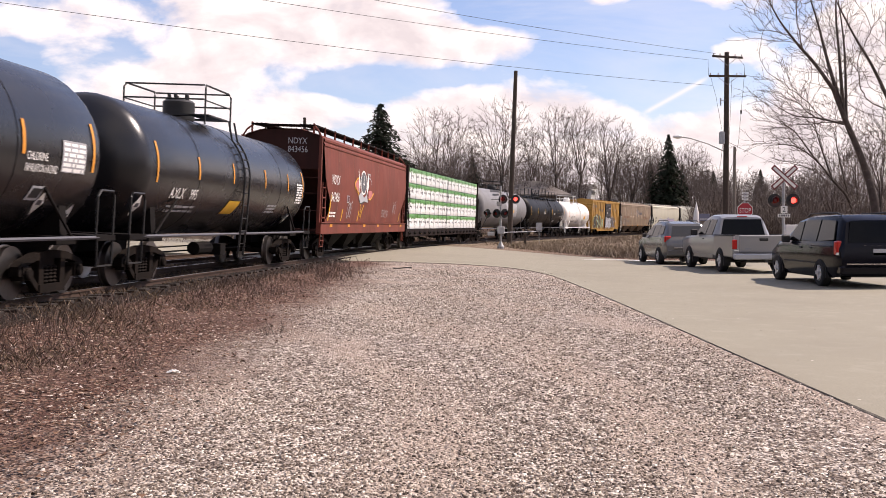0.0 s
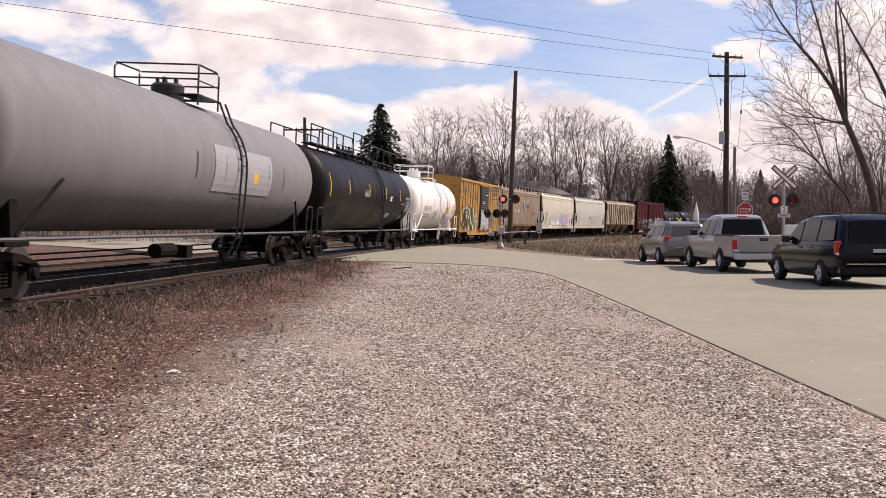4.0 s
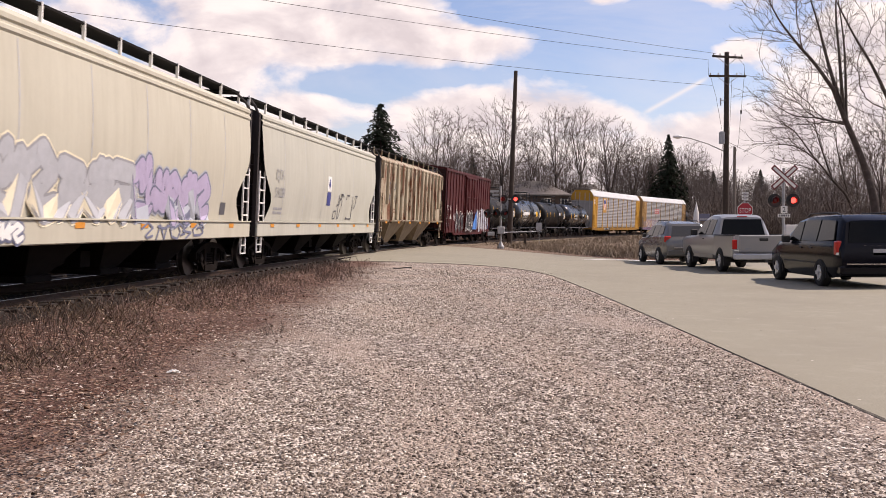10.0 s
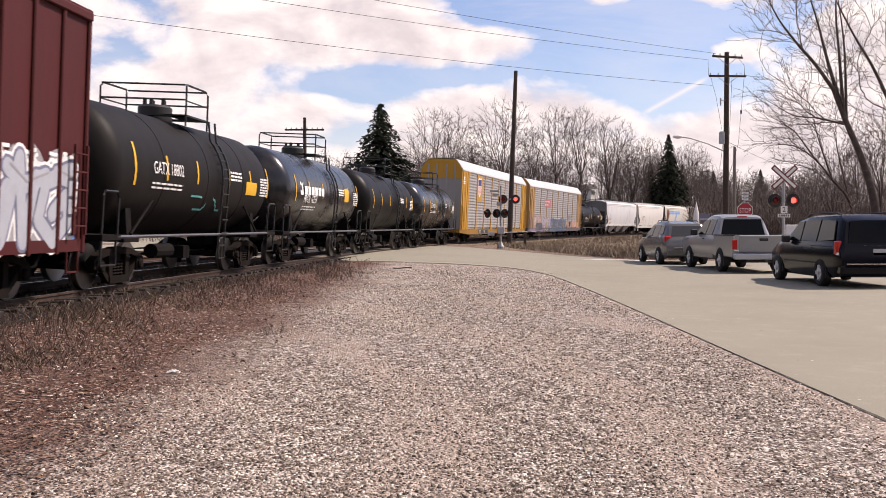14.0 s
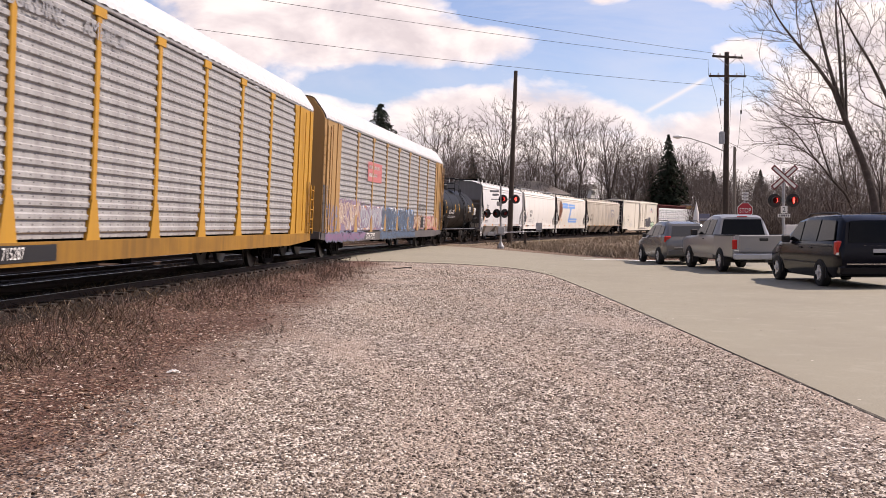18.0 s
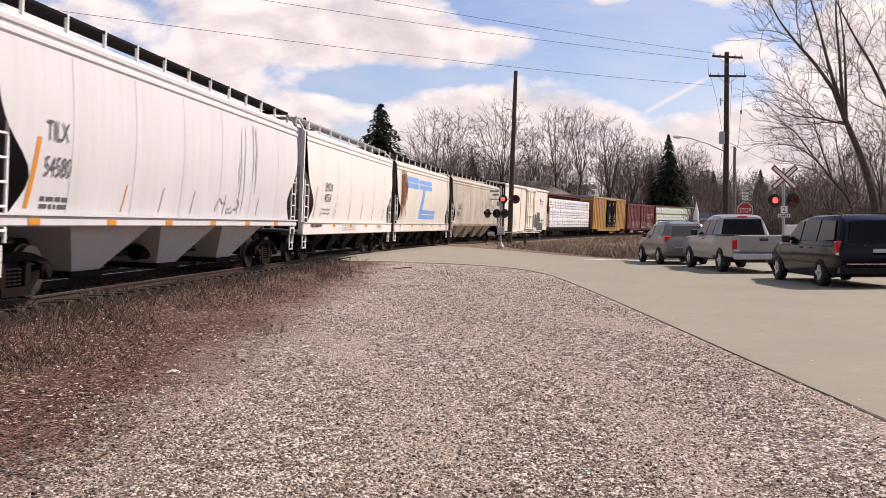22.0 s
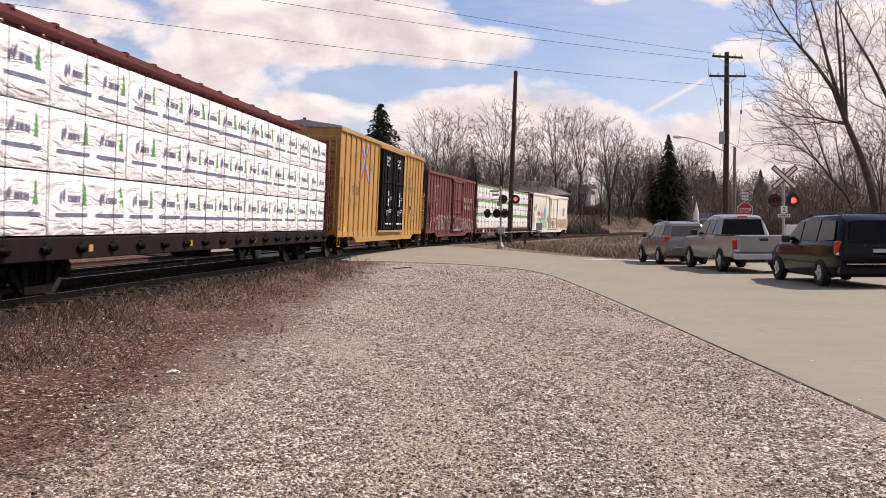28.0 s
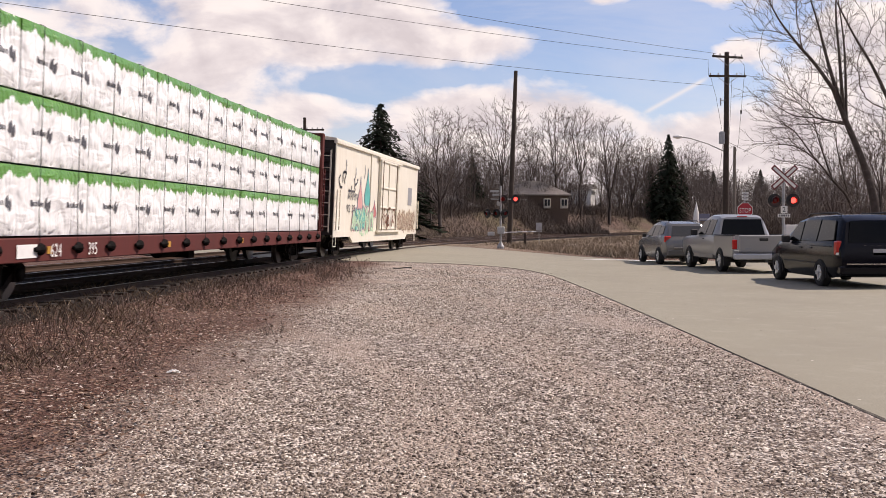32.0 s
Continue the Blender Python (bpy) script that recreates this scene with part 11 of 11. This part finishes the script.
def pickup():
    v = thing("pickup_truck", "silver pickup truck with extended cab and dusty tailgate", "pickup")
    body = car_paint("silver_truck_paint", (0.34, 0.335, 0.328), 0.30, 0.3, 0.3)
    cab = [(2.85, 0.50, 0.84, 0.95, 0.86, 1.05, 0.70), (2.70, 0.44, 0.94, 1.02, 0.95, 1.12, 0.80), (1.55, 0.42, 0.97, 1.10, 0.98, 1.18, 0.80), (1.15, 0.42, 0.97, 1.14, 0.98, 1.32, 0.76), (0.60, 0.42, 0.97, 1.16, 0.98, 1.78, 0.66), (0.1, 0.42, 0.97, 1.16, 0.98, 1.88, 0.68), (-0.75, 0.42, 0.97, 1.16, 0.98, 1.87, 0.68), (-1.0, 0.42, 0.97, 1.16, 0.97, 1.78, 0.67), (-1.12, 0.42, 0.97, 1.15, 0.96, 1.17, 0.75)]
    part("cab", body_loft(cab), body, v, smooth=42)
    # bed: side walls, floor, tailgate
    g = Geo()
    for s in (-1, 1):
        g.bevel_box(min(s * 0.90, s * 0.99), max(s * 0.90, s * 0.99), -3.0, -1.10, 0.50, 1.19, 0.03)
    g.box(-0.92, 0.92, -3.0, -1.1, 0.62, 0.70).box(-0.92, 0.92, -1.16, -1.1, 0.6, 1.15)
    part("cargo_bed", g, body, v)
    tg = part("tailgate", Geo().bevel_box(-0.78, 0.78, -3.06, -2.99, 0.66, 1.20, 0.025), body, v)
    part("tailgate_handle", Geo().bevel_box(-0.14, 0.14, -3.085, -3.055, 1.02, 1.12, 0.015), M["plastic"], tg)
    part("badge_bar", Geo().box(-0.60, -0.40, -3.07, -3.06, 0.75, 0.80), C["grey"], tg)
    part("rear_bumper", Geo().bevel_box(-0.96, 0.96, -3.22, -3.0, 0.44, 0.62, 0.03), C["silver"], v, "pale painted step bumper")
    part("number_plate", Geo().bevel_box(-0.15, 0.15, -3.235, -3.215, 0.46, 0.60, 0.004), M["plate"], v)
    part("hitch", Geo().bevel_box(-0.05, 0.05, -3.30, -3.1, 0.36, 0.44, 0.01), M["plastic"], v)
    xs = lambda z: 0.975 - max(0.0, z - 1.16) * 0.42
    side_glass(v, [(0.98, 1.20), (0.50, 1.68), (-0.05, 1.72), (-0.10, 1.20)], xs)
    side_glass(v, [(-0.18, 1.20), (-0.14, 1.72), (-0.78, 1.71), (-0.86, 1.20)], xs)
    g = Geo().add([(-0.74, -1.115, 1.20), (0.74, -1.115, 1.20), (0.62, -1.02, 1.72), (-0.62, -1.02, 1.72)], [(0, 1, 2, 3)])
    g.add([(a, b - 0.025, c) for a, b, c in g.v], [(3, 2, 1, 0)])
    part("rear_window", g, M["glass"], v)
    part("high_brake_light", Geo().box(-0.16, 0.16, -1.06, -1.0, 1.80, 1.83), M["tail"], v)
    for s in (-1, 1):
        part("tail_light", Geo().bevel_box(min(s * 0.84, s * 0.985), max(s * 0.84, s * 0.985), -3.055, -2.92, 0.76, 1.06, 0.02), M["tail"], v, "red tail light")
        part("side_mirror", Geo().bevel_box(min(s * 0.98, s * 1.22), max(s * 0.98, s * 1.22), 0.72, 0.82, 1.16, 1.38, 0.03), M["plastic"], v)
        part("bed_rail_cap", Geo().bevel_box(min(s * 0.89, s * 1.0), max(s * 0.89, s * 1.0), -3.02, -1.12, 1.185, 1.215, 0.008), M["plastic"], v)
        part("sill_trim", Geo().box(min(s * 0.95, s * 0.985), max(s * 0.95, s * 0.985), -1.0, 1.2, 0.42, 0.56), car_paint("grey_lower_trim", (0.20, 0.19, 0.18)) if s < 0 else M["plastic"], v)
        part("door_handle", Geo().bevel_box(min(s * 0.98, s * 1.0), max(s * 0.98, s * 1.0), -0.05, 0.12, 1.04, 1.08, 0.01), M["plastic"], v)
    for x in (-0.905, 0.905):
        for y in (1.75, -1.78):
            wheel(v, x, y, 0.38, 0.25)
    arch(v, 1.75, 0.435, 0.98)
    arch(v, -1.78, 0.435, 0.985)
    part("chassis", Geo().box(-0.5, 0.5, -3.0, 2.4, 0.34, 0.5).box(-0.8, 0.8, -1.85, -1.7, 0.3, 0.42), M["plastic"], v)
    return v


def suv():
    v = thing("suv", "grey compact crossover with rear window glare", "car")
    body = car_paint("grey_suv_paint", (0.17, 0.166, 0.163), 0.26, 0.35, 0.3)
    st = [(2.25, 0.40, 0.66, 0.70, 0.70, 0.80, 0.55), (2.12, 0.28, 0.84, 0.86, 0.85, 0.98, 0.70), (1.4, 0.26, 0.90, 1.00, 0.91, 1.08, 0.76), (1.0, 0.25, 0.90, 1.04, 0.91, 1.18, 0.72), (0.3, 0.25, 0.91, 1.06, 0.92, 1.60, 0.66), (-0.3, 0.25, 0.91, 1.08, 0.92, 1.68, 0.67), (-1.3, 0.25, 0.91, 1.10, 0.92, 1.66, 0.66), (-1.85, 0.28, 0.90, 1.10, 0.90, 1.58, 0.64), (-2.10, 0.36, 0.88, 1.02, 0.88, 1.12, 0.72), (-2.22, 0.42, 0.82, 0.75, 0.85, 0.85, 0.72)]
    part("body", body_loft(st), body, v, smooth=42)
    xs = lambda z: 0.915 - max(0.0, z - 1.07) * 0.42
    side_glass(v, [(0.72, 1.12), (0.22, 1.50), (-0.18, 1.54), (-0.22, 1.12)], xs)
    side_glass(v, [(-0.30, 1.12), (-0.26, 1.54), (-1.02, 1.53), (-1.10, 1.13)], xs)
    side_glass(v, [(-1.18, 1.14), (-1.10, 1.52), (-1.58, 1.48), (-1.72, 1.20)], xs)
    g = Geo().add([(-0.66, -2.09, 1.10), (0.66, -2.09, 1.10), (0.56, -1.88, 1.50), (-0.56, -1.88, 1.50)], [(0, 1, 2, 3)])
    g.add([(a, b - 0.03, c) for a, b, c in g.v], [(3, 2, 1, 0)])
    part("rear_window", g, M["glass_glare"], v)
    for s in (-1, 1):
        part("tail_light", Geo().bevel_box(min(s * 0.66, s * 0.90), max(s * 0.66, s * 0.90), -2.14, -1.95, 0.86, 1.12, 0.03), M["tail"], v, "red tail light")
        part("side_mirror", Geo().bevel_box(min(s * 0.91, s * 1.08), max(s * 0.91, s * 1.08), 0.55, 0.66, 1.04, 1.20, 0.03), M["plastic"], v)
        part("roof_rail", Geo().tube([(s * 0.58, 0.1, 1.64), (s * 0.58, 0.0, 1.71), (s * 0.58, -1.3, 1.71), (s * 0.58, -1.5, 1.65)], 0.018, 6), M["plastic"], v)
    part("bumper_trim", Geo().box(-0.6, 0.6, -2.27, -2.20, 0.66, 0.69), M["chrome"], v)
    part("rear_bumper", Geo().bevel_box(-0.84, 0.84, -2.25, -2.0, 0.34, 0.60, 0.05), body, v)
    part("number_plate", Geo().bevel_box(-0.16, 0.16, -2.235, -2.205, 0.76, 0.90, 0.005), M["plate"], v)
    part("wiper", Geo().tube([(0.0, -2.14, 1.12), (0.35, -2.12, 1.16)], 0.012, 5), M["plastic"], v)
    for x in (-0.855, 0.855):
        for y in (1.38, -1.26):
            wheel(v, x, y, 0.34, 0.22)
    arch(v, 1.38, 0.38, 0.915)
    arch(v, -1.26, 0.38, 0.915)
    return v


def build_vehicles():
    for ob, x, y, turn in ((minivan(), 10.32, 25.9, 0.0), (pickup(), 9.98, 34.1, 2.0), (suv(), 9.32, 40.1, 3.0)):
        ob.matrix_basis = Matrix.Translation((x, y, ground_z(x, y) + 0.008)) @ Matrix.Rotation(radians(turn), 4, "Z")


def motions():
    for car, s, half in TRAIN:
        walk(car, [(t, car_pose(s - SPEED * t, half)) for t in np.arange(0, 32.01, 0.5).tolist()])
    # wheels turn while they roll past the yard; far off they are a blur in the shade
    for w, x, s in WHEELS:
        t_in, t_out = max(0.0, (s - 48) / SPEED), min(32.0, (s + 8) / SPEED)
        rows, place = [], Vector((x, 0, WHEEL_R))
        times = [0.0] if t_out <= 0 or t_in >= 32 else sorted({0.0, *[round(q / 30, 5) for q in range(int(t_in * 30), int(t_out * 30) + 1)]})
        for t in times + [32.0]:
            turn = (min(max(t, t_in), max(t_in, t_out)) - t_in) * SPEED / WHEEL_R
            rows.append((t, Matrix.Translation(place) @ Matrix.Rotation(turn, 4, "Y")))
        walk(w, rows)
    # crossing lamps: each lens drum turns its glowing half out and back, the two of a pair by turns
    for lens, key in LAMPS:
        place_l = lens.location.copy()
        rows, ang = [], (180.0 if key == "left" else 0.0)
        def put_row(t, a):
            rows.append((t, Matrix.Translation(place_l) @ Matrix.Rotation(radians(a), 4, "Z")))
        put_row(0.0, ang)
        t = 0.65
        while t < 31.89:
            for start, to in ((t, 0.0 if key == "left" else 180.0), (t + 0.6, 180.0 if key == "left" else 0.0)):
                if start + 0.1 > 32.0:
                    break
                put_row(start, ang)
                put_row(start + 1 / 30, ang + (to - ang) / 3)
                put_row(start + 2 / 30, ang + (to - ang) * 2 / 3)
                put_row(start + 3 / 30, to)
                ang = to
            t += 1.39
        put_row(32.0, ang)
        walk(lens, rows)


build_ground()
build_road()
build_ballast()
build_surround()
build_track(0.0, -60, 420, "main line rails with shiny heads on dark ties")
build_track(-4.3, -60, 420, "second line of rusty rails behind the main line")
build_poles()
build_signals()
build_houses()
build_vehicles()
build_trees()
build_loose()
motions()
